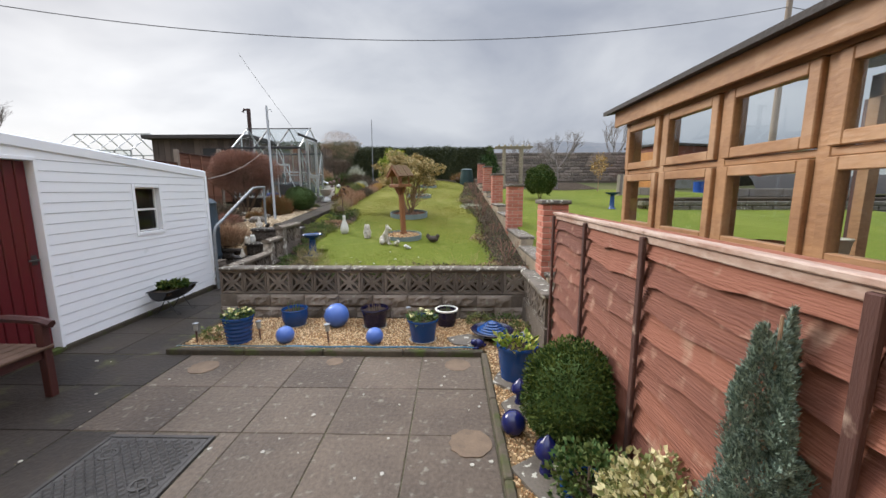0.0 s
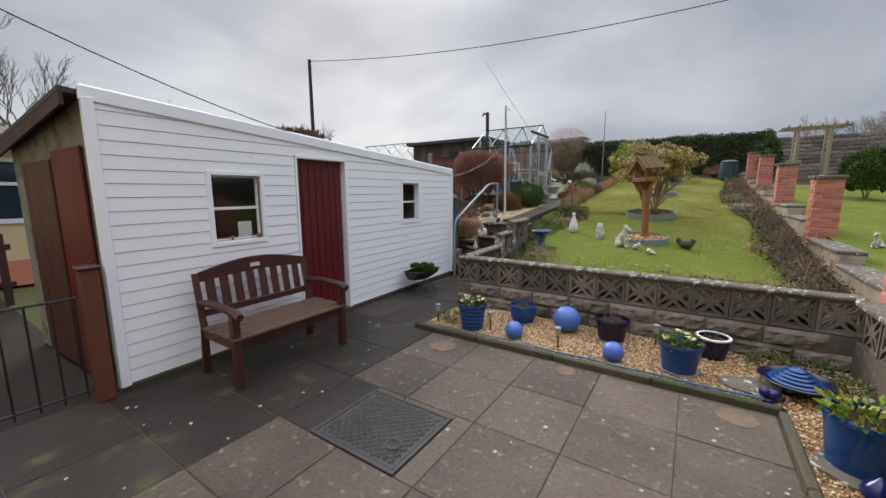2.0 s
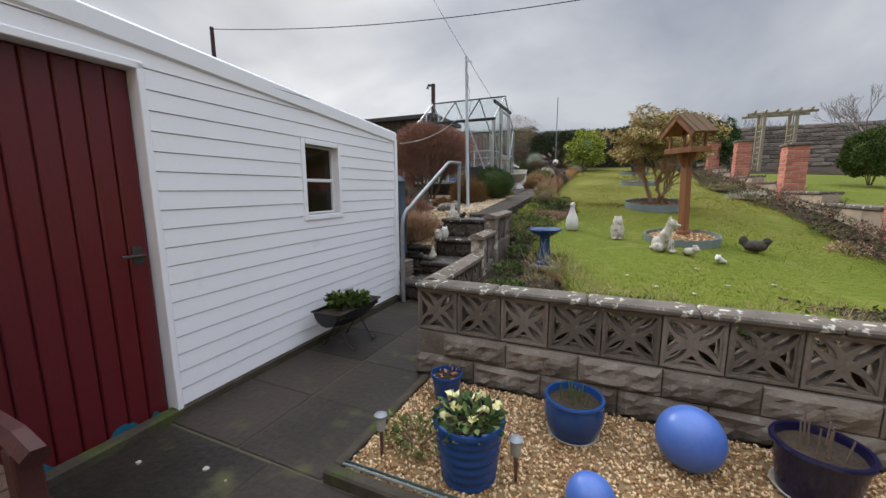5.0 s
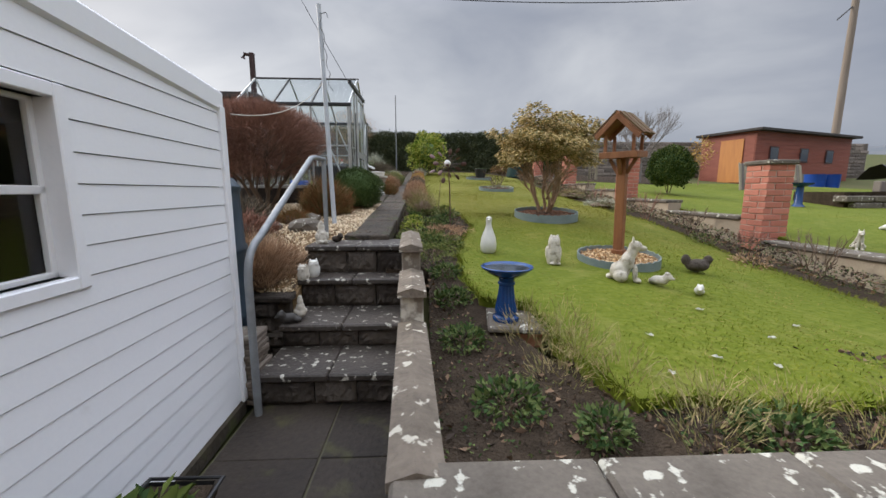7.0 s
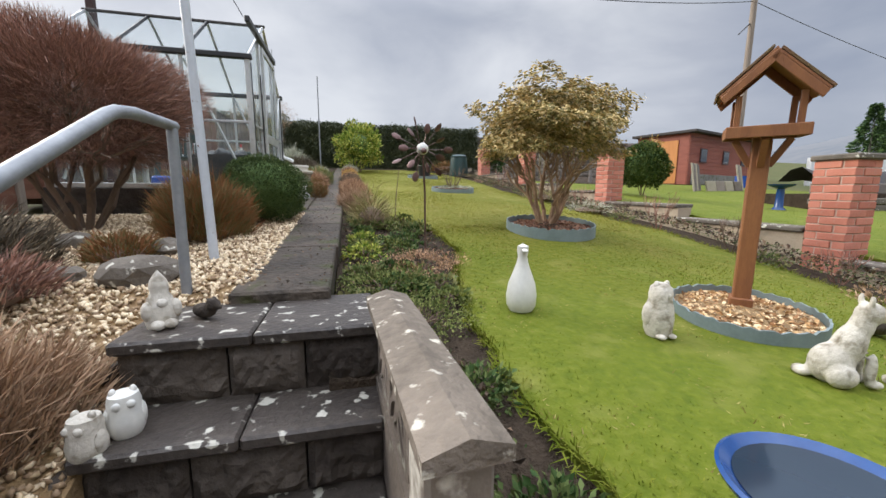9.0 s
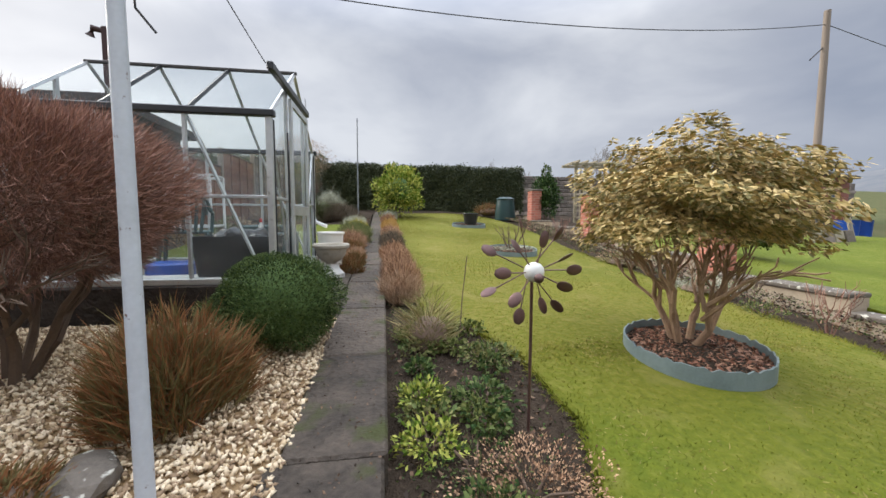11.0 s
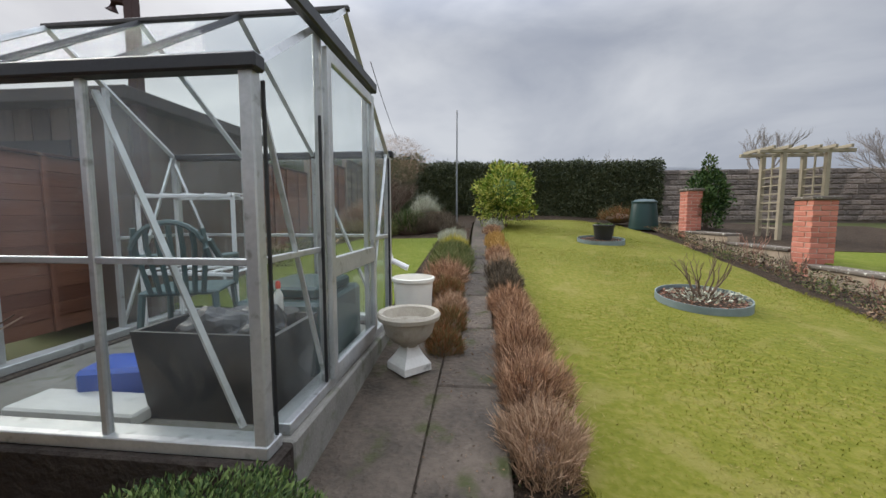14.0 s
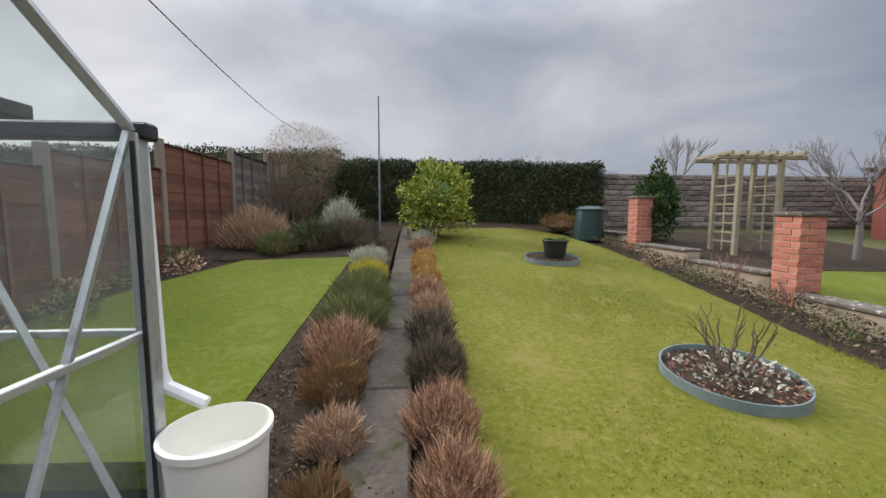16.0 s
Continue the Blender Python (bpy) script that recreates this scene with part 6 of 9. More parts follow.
for k in range(11):
    bm = B()
    x = k * 0.17
    prism(bm, [(x, -0.01), (x + 0.085, -0.01), (x + 0.085, 0.012), (x, 0.012)], 0.05, 1.05)
    part("pale", bm, M_GATE, pk)
for z in (0.3, 0.82):
    part("rail", box(B(), -0.03, 1.84, 0.014, 0.05, z, z + 0.08, 0.005), M_GATE, pk)
bm = B()
tube(bm, [(0.05, 0.035, 0.36), (1.4, 0.035, 0.84)], 0.03, None, 4)
part("brace", bm, M_GATE, pk)

# water butt, stacked slabs and rail beside the steps
wb = thing("water_butt", (-4.52, 6.74, 0.0), "tall blue-grey plastic water butt behind the shed", "water butt")
part("barrel", lathe(B(), [(0.22, 0), (0.235, 0.03), (0.25, 0.45), (0.262, 0.47), (0.262, 0.5), (0.25, 0.52), (0.255, 0.95), (0.265, 0.97), (0.265, 1.0), (0.25, 1.02), (0.235, 1.42)], 32), M_BUTT, wb, smooth=True)
part("lid", lathe(B(), [(0.245, 1.41), (0.248, 1.44), (0.2, 1.50), (0.08, 1.55), (0.0, 1.56)], 32), M_BUTT, wb, smooth=True)
for k in range(13):
    j = random.Random(k)
    solo("loose_slab", box(B(), -0.17, 0.17, -0.13, 0.13, 0, 0.034, 0.006), M_BLOCK, "weathered thin stone slab in a stack by the steps", "slab", (-4.23 + j.uniform(-0.02, 0.02), 6.46 + j.uniform(-0.02, 0.02), -0.02 + k * 0.036), "stacked slabs", turn=j.uniform(-8, 8))
rail_ = thing("handrail", (0, 0, 0), "bent galvanised tube handrail beside the steps", "handrail")
part("rail", tube(B(), [(-3.99, 6.2, 0.0), (-3.99, 6.2, 0.86), (-3.989, 6.205, 0.93), (-3.987, 6.22, 0.99), (-3.984, 6.25, 1.045), (-3.98, 6.30, 1.09), (-3.978, 6.36, 1.115), (-3.97, 7.44, 1.665), (-3.97, 7.49, 1.69), (-3.97, 7.54, 1.708), (-3.975, 7.66, 1.725), (-3.985, 8.03, 1.735)], 0.0235, None, 12), M_STEEL, rail_, smooth=True)
part("post", tube(B(), [(-3.975, 7.96, 0.82), (-3.98, 7.99, 1.72)], 0.023, None, 12), M_STEEL, rail_, smooth=True)
lw = thing("wall_bed", (0, 0, 0), "low dark rubble wall holding the gravel bed", "wall", kind="structure")
part("core", box(B(), -5.58, -4.06, 7.05, 7.14, 0.0, 0.50), M_DARKSTONE, lw)
for j in range(4):
    x, jr = -5.6 - 0.1 * (j % 2), random.Random(60 + j)
    while x < -4.2:
        w_ = jr.uniform(0.2, 0.34)
        w_ = w_ if x + w_ < -4.15 else -4.03 - x
        o = part("stone", rough_block(w_ - 0.012, 0.118, 0.14, 70 + j * 9 + int(-x * 10), "stone"), M_DARKSTONE, lw)
        o.location = (x + w_ / 2, 7.04 + jr.uniform(-0.012, 0.012), j * 0.126)
        x += w_
for k in range(4):
    part("coping", box(B(), -5.6 + k * 0.395, -5.6 + (k + 1) * 0.395 - 0.008, 6.95, 7.16, 0.505, 0.56, 0.012), M_DARKSTONE, lw)
for k in range(3):
    part("stone", box(B(), -4.10, -4.03, 7.17 + k * 0.15, 7.17 + (k + 1) * 0.15 - 0.01, 0.3, 0.60 + 0.1 * k, 0.025), M_DARKSTONE, lw)


# ---- ornaments of stone ----
def figure(name, at, blobs, material, label, category="statue", turn=0.0, s=1.0):
    """A cast figure made of merged rounded masses, one plain mesh."""
    bm = B()
    for c, r, sc, rot in blobs:
        ball(bm, Vector(c) * s, r * s, 3, sc, Euler([radians(v) for v in rot]))
    ob = solo(name, bm, material, label, category, at, turn=turn, smooth=True)
    rm = ob.modifiers.new("merge", "REMESH")
    rm.mode, rm.voxel_size = "VOXEL", 0.011 * s
    rm.use_smooth_shade = True
    return ob


N0 = (0, 0, 0)
DOG = [((0, 0.06, 0.09), 0.10, (0.85, 1.0, 0.95), N0), ((0, 0.0, 0.17), 0.085, (0.8, 0.85, 1.45), (22, 0, 0)), ((0, -0.045, 0.265), 0.06, (0.85, 0.9, 1.2), (15, 0, 0)), ((0, -0.075, 0.325), 0.058, (0.9, 1.15, 0.9), N0), ((0, -0.14, 0.31), 0.03, (0.85, 1.7, 0.8), N0), ((-0.035, -0.05, 0.385), 0.018, (0.8, 0.6, 1.8), N0), ((0.035, -0.05, 0.385), 0.018, (0.8, 0.6, 1.8), N0), ((-0.04, -0.09, 0.08), 0.025, (1, 1, 3.2), N0), ((0.04, -0.09, 0.08), 0.025, (1, 1, 3.2), N0), ((-0.04, -0.115, 0.015), 0.03, (1, 1.4, 0.6), N0), ((0.04, -0.115, 0.015), 0.03, (1, 1.4, 0.6), N0), ((-0.075, 0.05, 0.05), 0.06, (0.7, 1.2, 0.9), N0), ((0.075, 0.05, 0.05), 0.06, (0.7, 1.2, 0.9), N0), ((0.05, 0.16, 0.03), 0.03, (1.8, 1.2, 0.8), N0)]
PUP = [((0, 0.0, 0.045), 0.05, (0.8, 1.4, 0.8), N0), ((0, -0.06, 0.08), 0.035, (1, 1, 1), N0), ((0, -0.095, 0.07), 0.016, (1, 1.4, 0.8), N0), ((-0.02, -0.05, 0.115), 0.011, (0.8, 0.6, 1.8), N0), ((0.02, -0.05, 0.115), 0.011, (0.8, 0.6, 1.8), N0), ((0.03, 0.06, 0.025), 0.03, (1, 1.2, 0.8), N0)]
GNOME = [((0, 0, 0.05), 0.05, (1, 0.9, 1.0), N0), ((0, 0, 0.11), 0.04, (1, 0.9, 1.1), N0), ((0, 0, 0.165), 0.03, (1, 1, 1), N0), ((0, 0, 0.195), 0.022, (1, 1, 1.3), N0), ((0.045, -0.01, 0.07), 0.02, (1, 1, 1.5), N0), ((-0.045, -0.01, 0.07), 0.02, (1, 1, 1.5), N0)]
HEN = [((0, 0, 0.06), 0.08, (0.85, 1.25, 0.75), N0), ((0, -0.085, 0.11), 0.035, (1, 1, 1.3), N0), ((0, 0.10, 0.11), 0.04, (0.6, 1, 1.3), N0), ((0, -0.12, 0.12), 0.012, (1, 1.6, 0.7), N0)]
def turned_figure(name, at, prof, extra, material, label, turn=0.0):
    bm = B()
    lathe(bm, prof, 24)
    for c, r, sc in extra:
        ball(bm, c, r, 2, sc)
    return solo(name, bm, material, label, "statue", at, turn=turn, smooth=True)


turned_figure("goose_statue", (-2.26, 7.88, lawn_z(7.88)), [(0.065, 0), (0.082, 0.03), (0.086, 0.09), (0.075, 0.16), (0.052, 0.22), (0.034, 0.27), (0.026, 0.31), (0.032, 0.345), (0.03, 0.37), (0.0, 0.385)], [((0, -0.045, 0.35), 0.016, (1, 2.0, 0.7)), ((0, 0.06, 0.09), 0.05, (0.9, 0.9, 1.5))], M_CERAM, "white goose figure standing on the lawn", -10)
turned_figure("owl_statue", (-1.69, 7.48, lawn_z(7.48)), [(0.055, 0), (0.066, 0.03), (0.07, 0.09), (0.064, 0.15), (0.054, 0.185), (0.056, 0.215), (0.05, 0.25), (0.025, 0.272), (0.0, 0.276)], [((-0.03, 0, 0.262), 0.015, (1, 1, 1.5)), ((0.03, 0, 0.262), 0.015, (1, 1, 1.5)), ((0, -0.053, 0.215), 0.01, (1, 1, 1.6)), ((-0.03, -0.055, 0.012), 0.022, (1, 1.4, 0.6)), ((0.03, -0.055, 0.012), 0.022, (1, 1.4, 0.6)), ((-0.058, 0.01, 0.11), 0.035, (0.6, 1, 1.9)), ((0.058, 0.01, 0.11), 0.035, (0.6, 1, 1.9))], M_STATUE, "pale weathered stone owl on the lawn")
figure("dog_statue", (-1.24, 6.98, lawn_z(6.98)), DOG, M_STATUE, "weathered white stone dog sitting on the lawn", turn=65, s=0.92).scale = (0.8, 0.85, 1.0)
figure("puppy_statue", (-1.02, 6.86, lawn_z(6.86)), PUP, M_STATUE, "small weathered stone puppy lying on grass", turn=40)
figure("rabbit_statue", (-0.80, 6.70, lawn_z(6.7, -0.8)), PUP, M_CERAM, "small white stone rabbit crouching on grass", turn=-30, s=0.8)
figure("hen_statue", (-0.36, 7.33, lawn_z(7.33, -0.36) + 0.01), HEN, M_DARKSTONE, "dark wicker-textured hen figure on the lawn", turn=80, s=1.05)
figure("lamb_statue", (1.85, 7.85, lawn_z(7.85) + 0.02), DOG, M_STATUE, "pale stone lamb sitting on the neighbour's grass", turn=-40, s=0.55)
figure("rabbit_statue", (3.4, 8.8, level_z(8.8, 3.4) + 0.02), PUP, M_CERAM, "small white rabbit figure on the neighbour's grass", turn=30)
turned_figure("gnome_statue", (-3.93, 7.60, 0.91), [(0.05, 0), (0.056, 0.03), (0.05, 0.08), (0.042, 0.115), (0.03, 0.135), (0.033, 0.16), (0.028, 0.185), (0.012, 0.21), (0.0, 0.225)], [((0.045, -0.02, 0.07), 0.022, (1, 1, 1.8)), ((-0.045, -0.02, 0.07), 0.022, (1, 1, 1.8)), ((0.02, -0.05, 0.02), 0.025, (1, 1.3, 0.8)), ((-0.02, -0.05, 0.02), 0.025, (1, 1.3, 0.8)), ((0, -0.035, 0.1), 0.02, (1, 1, 1))], M_STATUE, "white stone gnome on the top step", 30)
figure("stone_pup", (-3.80, 7.66, 0.91), PUP, M_DARKSTONE, "small dark stone animal on the top step", turn=60, s=0.8)
turned_figure("owl_statue", (-3.93, 7.30, 0.65), [(0.04, 0), (0.05, 0.02), (0.052, 0.06), (0.045, 0.09), (0.046, 0.115), (0.04, 0.14), (0.018, 0.15), (0.0, 0.152)], [((-0.026, 0, 0.146), 0.011, (1, 1, 1.5)), ((0.026, 0, 0.146), 0.011, (1, 1, 1.5)), ((-0.018, -0.04, 0.115), 0.014, (1, 0.6, 1)), ((0.018, -0.04, 0.115), 0.014, (1, 0.6, 1)), ((-0.045, 0, 0.06), 0.024, (0.5, 1, 1.7)), ((0.045, 0, 0.06), 0.024, (0.5, 1, 1.7))], M_CERAM, "small white owl on the stone step", 25)
turned_figure("owl_statue", (-4.0, 7.23, 0.62), [(0.04, 0), (0.05, 0.02), (0.052, 0.06), (0.045, 0.09), (0.046, 0.115), (0.04, 0.14), (0.018, 0.15), (0.0, 0.152)], [((-0.026, 0, 0.146), 0.011, (1, 1, 1.5)), ((0.026, 0, 0.146), 0.011, (1, 1, 1.5)), ((-0.018, -0.04, 0.115), 0.014, (1, 0.6, 1)), ((0.018, -0.04, 0.115), 0.014, (1, 0.6, 1)), ((-0.045, 0, 0.06), 0.024, (0.5, 1, 1.7)), ((0.045, 0, 0.06), 0.024, (0.5, 1, 1.7))], M_STATUE, "small grey-white owl on the stone step", -15)
figure("meerkat_statue", (-3.93, 6.90, 0.40), GNOME, M_STATUE, "small pale animal figure on the lower step", turn=10, s=0.85)
figure("hedgehog_statue", (-3.98, 6.78, 0.40), PUP, M_IRON, "small dark metal hedgehog on the lower step", turn=-50, s=0.95)
# birdbath on a slab carried by a brown block
def fluted(bm, profile, flutes=16, seg=64):
    """A turned body with shallow upright flutes where the third number is above nought."""
    rings = []
    for r, z, d in profile:
        rings.append([bm.verts.new(((r * (1 - d * abs(math.sin(flutes * math.pi * k / seg)))) * math.cos(2 * math.pi * k / seg), (r * (1 - d * abs(math.sin(flutes * math.pi * k / seg)))) * math.sin(2 * math.pi * k / seg), z)) for k in range(seg)])
    for q, t in zip(rings, rings[1:]):
        for k in range(seg):
            bm.faces.new((q[k], q[(k + 1) % seg], t[(k + 1) % seg], t[k]))
    bm.faces.new(rings[0][::-1])
    bm.faces.new(rings[-1])
    return bm


bb = thing("birdbath", (-2.388, 6.36, 0.556), "glossy blue ceramic birdbath on a stone slab", "birdbath")
bb.scale = (0.88, 0.88, 0.9)
part("pedestal", fluted(B(), [(0.098, 0, 0), (0.103, 0.012, 0), (0.098, 0.03, 0), (0.078, 0.042, 0), (0.076, 0.05, 0), (0.082, 0.062, 0.05), (0.083, 0.085, 0.10), (0.074, 0.13, 0.10), (0.060, 0.22, 0.10), (0.056, 0.265, 0.06), (0.066, 0.275, 0), (0.066, 0.288, 0), (0.056, 0.296, 0), (0.062, 0.315, 0), (0.085, 0.33, 0)]), M_BLUE, bb, smooth=True)
part("bowl", lathe(B(), [(0.06, 0.318), (0.10, 0.335), (0.15, 0.362), (0.182, 0.388), (0.193, 0.396), (0.196, 0.405), (0.188, 0.410), (0.176, 0.402), (0.14, 0.378), (0.08, 0.362), (0.0, 0.358)], 48), M_BLUE, bb, "blue glazed bowl with paler rim", smooth=True)
part("water", lathe(B(), [(0.0, 0.396), (0.164, 0.396)], 36, close=False), M_WATER, bb, "still clear water")
solo("plinth_slab", box(B(), -0.205, 0.205, -0.21, 0.21, 0, 0.042, 0.012), M_COPE, "square mossy stone slab under the birdbath", "slab", (-2.30, 6.40, 0.514), turn=-7)
solo("support_block", box(B(), -0.15, 0.15, -0.12, 0.14, 0, 0.12, 0.012), M_BRICK, "dull brown block carrying the slab", "block", (-2.30, 6.38, 0.394), turn=-7)


# ---- bird table and lawn beds ----
bt = thing("bird_table", (-0.972, 7.63, lawn_z(7.63) - 0.03), "brown wooden bird table with pitched shingle roof", "bird table", turn=-47, lean=(3.4, 0))
part("post", box(B(), -0.042, 0.042, -0.042, 0.042, 0, 1.05, 0.006), M_BTWOOD, bt)
part("foot_collar", box(B(), -0.055, 0.055, -0.055, 0.055, 0.02, 0.13, 0.006), M_BTWOOD, bt)
for a in range(4):
    bm = B()
    tube(bm, [(0.04, 0, 0.88), (0.12, 0, 1.02)], 0.022, None, 4)
    o = part("bracket", bm, M_BTWOOD, bt)
    o.rotation_euler = (0, 0, radians(90 * a))
part("tray", box(B(), -0.2, 0.2, -0.17, 0.17, 1.04, 1.06, 0.003), M_BTWOOD, bt)
for x0, x1, y0, y1 in ((-0.215, 0.215, -0.19, -0.17), (-0.215, 0.215, 0.17, 0.19), (-0.215, -0.2, -0.17, 0.17), (0.2, 0.215, -0.17, 0.17)):
    part("tray_edge", box(B(), x0, x1, y0, y1, 1.025, 1.085, 0.004), M_BTWOOD, bt)
for x in (-0.16, 0.16):
    for y in (-0.14, 0.14):
        part("roof_post", box(B(), x - 0.017, x + 0.017, y - 0.017, y + 0.017, 1.06, 1.24, 0.003), M_BTWOOD, bt)
for s in (-1, 1):
    rf = part("roof_side", box(B(), 0, 0.335, -0.22, 0.22, -0.012, 0.0, 0.002, pose(0, 0, 1.44, 0, 38 if s > 0 else 142, 0)), M_BTWOOD, bt)
    for k in range(4):
        for j in range(5):
            y = -0.22 + j * 0.088
            m_ = pose(0, 0, 1.442, 0, 38 if s > 0 else 142, 0)
            zz = (0.002, 0.016) if s > 0 else (-0.03, -0.016)
            part("shingle", box(B(), 0.01 + k * 0.082, 0.10 + k * 0.082, y, y + 0.085, zz[0] + 0.004 * (j % 2), zz[1] + 0.004 * (j % 2), 0.002, m_), M_SHINGLE, rf)
    for y in (-0.215, 0.20):
        part("gable_board", box(B(), 0.0, 0.335, y - 0.008, y + 0.022, -0.055, -0.013, 0.003, pose(0, 0, 1.44, 0, 38, 0)) if s > 0 else box(B(), 0.0, 0.335, y - 0.008, y + 0.022, 0.0, 0.042, 0.003, pose(0, 0, 1.44, 0, 142, 0)), M_BTWOOD, bt)


for o in bt.children:
    if not o.name.startswith(("post", "foot_collar", "bracket")):
        o.scale = (0.8, 0.8, 1.0)


def ring_bed(name, x, y, rx, ry, h, edge, fill, label, wavy=0, chips=0, chip_mat=None):
    """A round lawn bed with a thin edging strip and its filling."""
    ob = thing(name, (x, y, lawn_z(y)), label, "flower bed")
    bm = B()
    n = 72
    cols = []
    for i in range(n):
        a = 2 * math.pi * i / n
        top = h * (1 + (0.3 * abs(math.sin(wavy * a / 2)) if wavy else 0))
        z = 0.107 * ry * math.sin(a)
        cols.append([bm.verts.new(((rx + d) * math.cos(a), (ry + d) * math.sin(a), z + q)) for d, q in ((0, -0.03), (0.012, -0.03), (0.012, top), (0, top))])
    for i in range(n):
        a, b = cols[i], cols[(i + 1) % n]
        for k in range(4):
            bm.faces.new((a[k], a[(k + 1) % 4], b[(k + 1) % 4], b[k]))
    part("edging_strip", bm, edge, ob, smooth=True)
    bm = B()
    ctr = bm.verts.new((0, 0, h * 0.55 + 0.03))
    rim = [bm.verts.new(((rx - 0.004) * math.cos(2 * math.pi * i / 40), (ry - 0.004) * math.sin(2 * math.pi * i / 40), 0.107 * ry * math.sin(2 * math.pi * i / 40) + h * 0.45)) for i in range(40)]
    for i in range(40):
        bm.faces.new((ctr, rim[i], rim[(i + 1) % 40]))
    part("filling", bm, fill, ob)
    if chips:
        q, a = np.sqrt(RNG.uniform(0, 1, chips)) * 0.95, RNG.uniform(0, 2 * math.pi, chips)
        p = np.stack((q * rx * np.cos(a), q * ry * np.sin(a), h * 0.5 + 0.03 * (1 - q) + 0.107 * q * ry * np.sin(a)), 1)
        d = unit(chips)
        d[:, 2] *= 0.25
        tagged(part("mulch", leaf_mesh("mulch", p, d, 0.035, 0.02, chip_mat, 0.1), chip_mat, ob), kind="stuff")
    return ob


ring_bed("round_bed", -1.0, 7.58, 0.38, 0.34, 0.055, M_GREYPLASTIC, M_GRAVEL, "round bed of pale chips under the bird table, scalloped edging", wavy=28, chips=1500, chip_mat=M_PEBBLE)
ring_bed("round_bed", -1.09, 9.65, 0.46, 0.44, 0.075, M_GREYPLASTIC, M_SOIL, "round bark-chip bed under the rhododendron with wavy edging", wavy=30, chips=1600, chip_mat=M_CHIP)
ring_bed("round_bed", -1.16, 13.45, 0.42, 0.40, 0.07, M_GREYPLASTIC, M_SOIL, "round soil bed with grey plastic edging in the lawn", chips=500, chip_mat=M_CHIP)
ring_bed("round_bed", -1.1, 17.05, 0.43, 0.38, 0.07, M_GREYPLASTIC, M_SOIL, "round bed holding a black tub far up the lawn", chips=200, chip_mat=M_CHIP)
pt_ = pot((-1.05, 17.05, lawn_z(17.05) + 0.04), 0.2, 0.3, M_BLACK, "black plastic tub standing in the round bed")
sprouts("tub_plant", (-1.05, 17.05, lawn_z(17.05) + 0.3), 0.17, 60, 0.06, M_LEAFGRN, "sparse green shoots in the black tub", 0.05)
rose = thing("rose_bush", (-1.15, 13.45, lawn_z(13.45) + 0.04), "bare pruned rose bush with thorny stems", "shrub")
rr_ = random.Random(4)
for k in range(8):
    bm = B()
    a = 2 * math.pi * k / 8
    branching(bm, Vector((0.05 * math.cos(a), 0.05 * math.sin(a), 0)), Vector((math.cos(a) * 0.55, math.sin(a) * 0.55, 1)).normalized(), 0.22, 0.011, 2, rr_, 0.45, 5, 0.2, 2, 0.7)
    part("cane", bm, M_TWIG, rose)
sprouts("bed_plants", (-1.12, 13.45, lawn_z(13.45) + 0.05), 0.36, 220, 0.05, M_SILVER, "low silvery green plants round the rose", 0.04)


# rhododendron tree
def rhododendron():
    ob = thing("rhododendron", (-1.09, 9.74, lawn_z(9.74) + 0.03), "small tree-like rhododendron with yellow-green drooping leaves", "tree")
    r = random.Random(11)
    tips = []
    for k in range(6):
        a = 2 * math.pi * k / 6 + 0.4
        bm = B()
        d = Vector((math.cos(a) * 0.42, math.sin(a) * 0.42, 1)).normalized()
        tips += branching(bm, Vector((0.05 * math.cos(a), 0.05 * math.sin(a), -0.05)), d, 0.42, 0.030, 3, r, 0.5, 7, 0.12, 3, 0.70)
        part("limb", bm, M_BARK, ob)
    pts = [t[0] for t in tips]
    centre = Vector((0.0, 0.0, 1.02))
    u, _ = bush_points(3000, 0.64, 0.62, 0.43, 0.60, 3.8, 0.36, 2.0, -0.6)
    ros = [Vector(p) + centre for p in u]
    P, D = [], []
    for c in ros:
        out = (c - centre).normalized() * 0.5 + Vector((0, 0, 0.8))
        out.normalize()
        side = out.cross(Vector((0.3, 0.8, 0.1))).normalized()
        o2 = out.cross(side)
        n = r.randint(9, 13)
        for k in range(n):
            a = 2 * math.pi * k / n + r.random()
            d = side * math.cos(a) + o2 * math.sin(a) + out * r.uniform(-0.35, 0.55) - Vector((0, 0, 0.2))
            P.append(c + out * r.uniform(-0.03, 0.04))
            D.append(d)
    me = leaf_mesh("crown", np.array([tuple(p) for p in P]), np.array([tuple(d) for d in D]), 0.054, 0.018, M_LEAFRHO, 0.2)
    part("crown", me, M_LEAFRHO, ob)


rhododendron()

# wind spinner
ws_ = thing("wind_spinner", (-2.595, 9.02, lawn_z(9.0) + 0.015), "brown metal flower wind spinner on a thin pole", "wind spinner")
part("pole", tube(B(), [(0, 0, 0), (-0.01, -0.03, 0.5), (-0.04, -0.1, 0.80)], 0.008, None, 8), M_BRONZE, ws_)
part("hub", ball(B(), (-0.05, -0.15, 0.82), 0.045, 3), M_CERAM, ws_, "white crackled ball", smooth=True)
part("hub_nose", ball(B(), (-0.05, -0.205, 0.80), 0.022, 2), M_BRONZE, ws_, smooth=True)
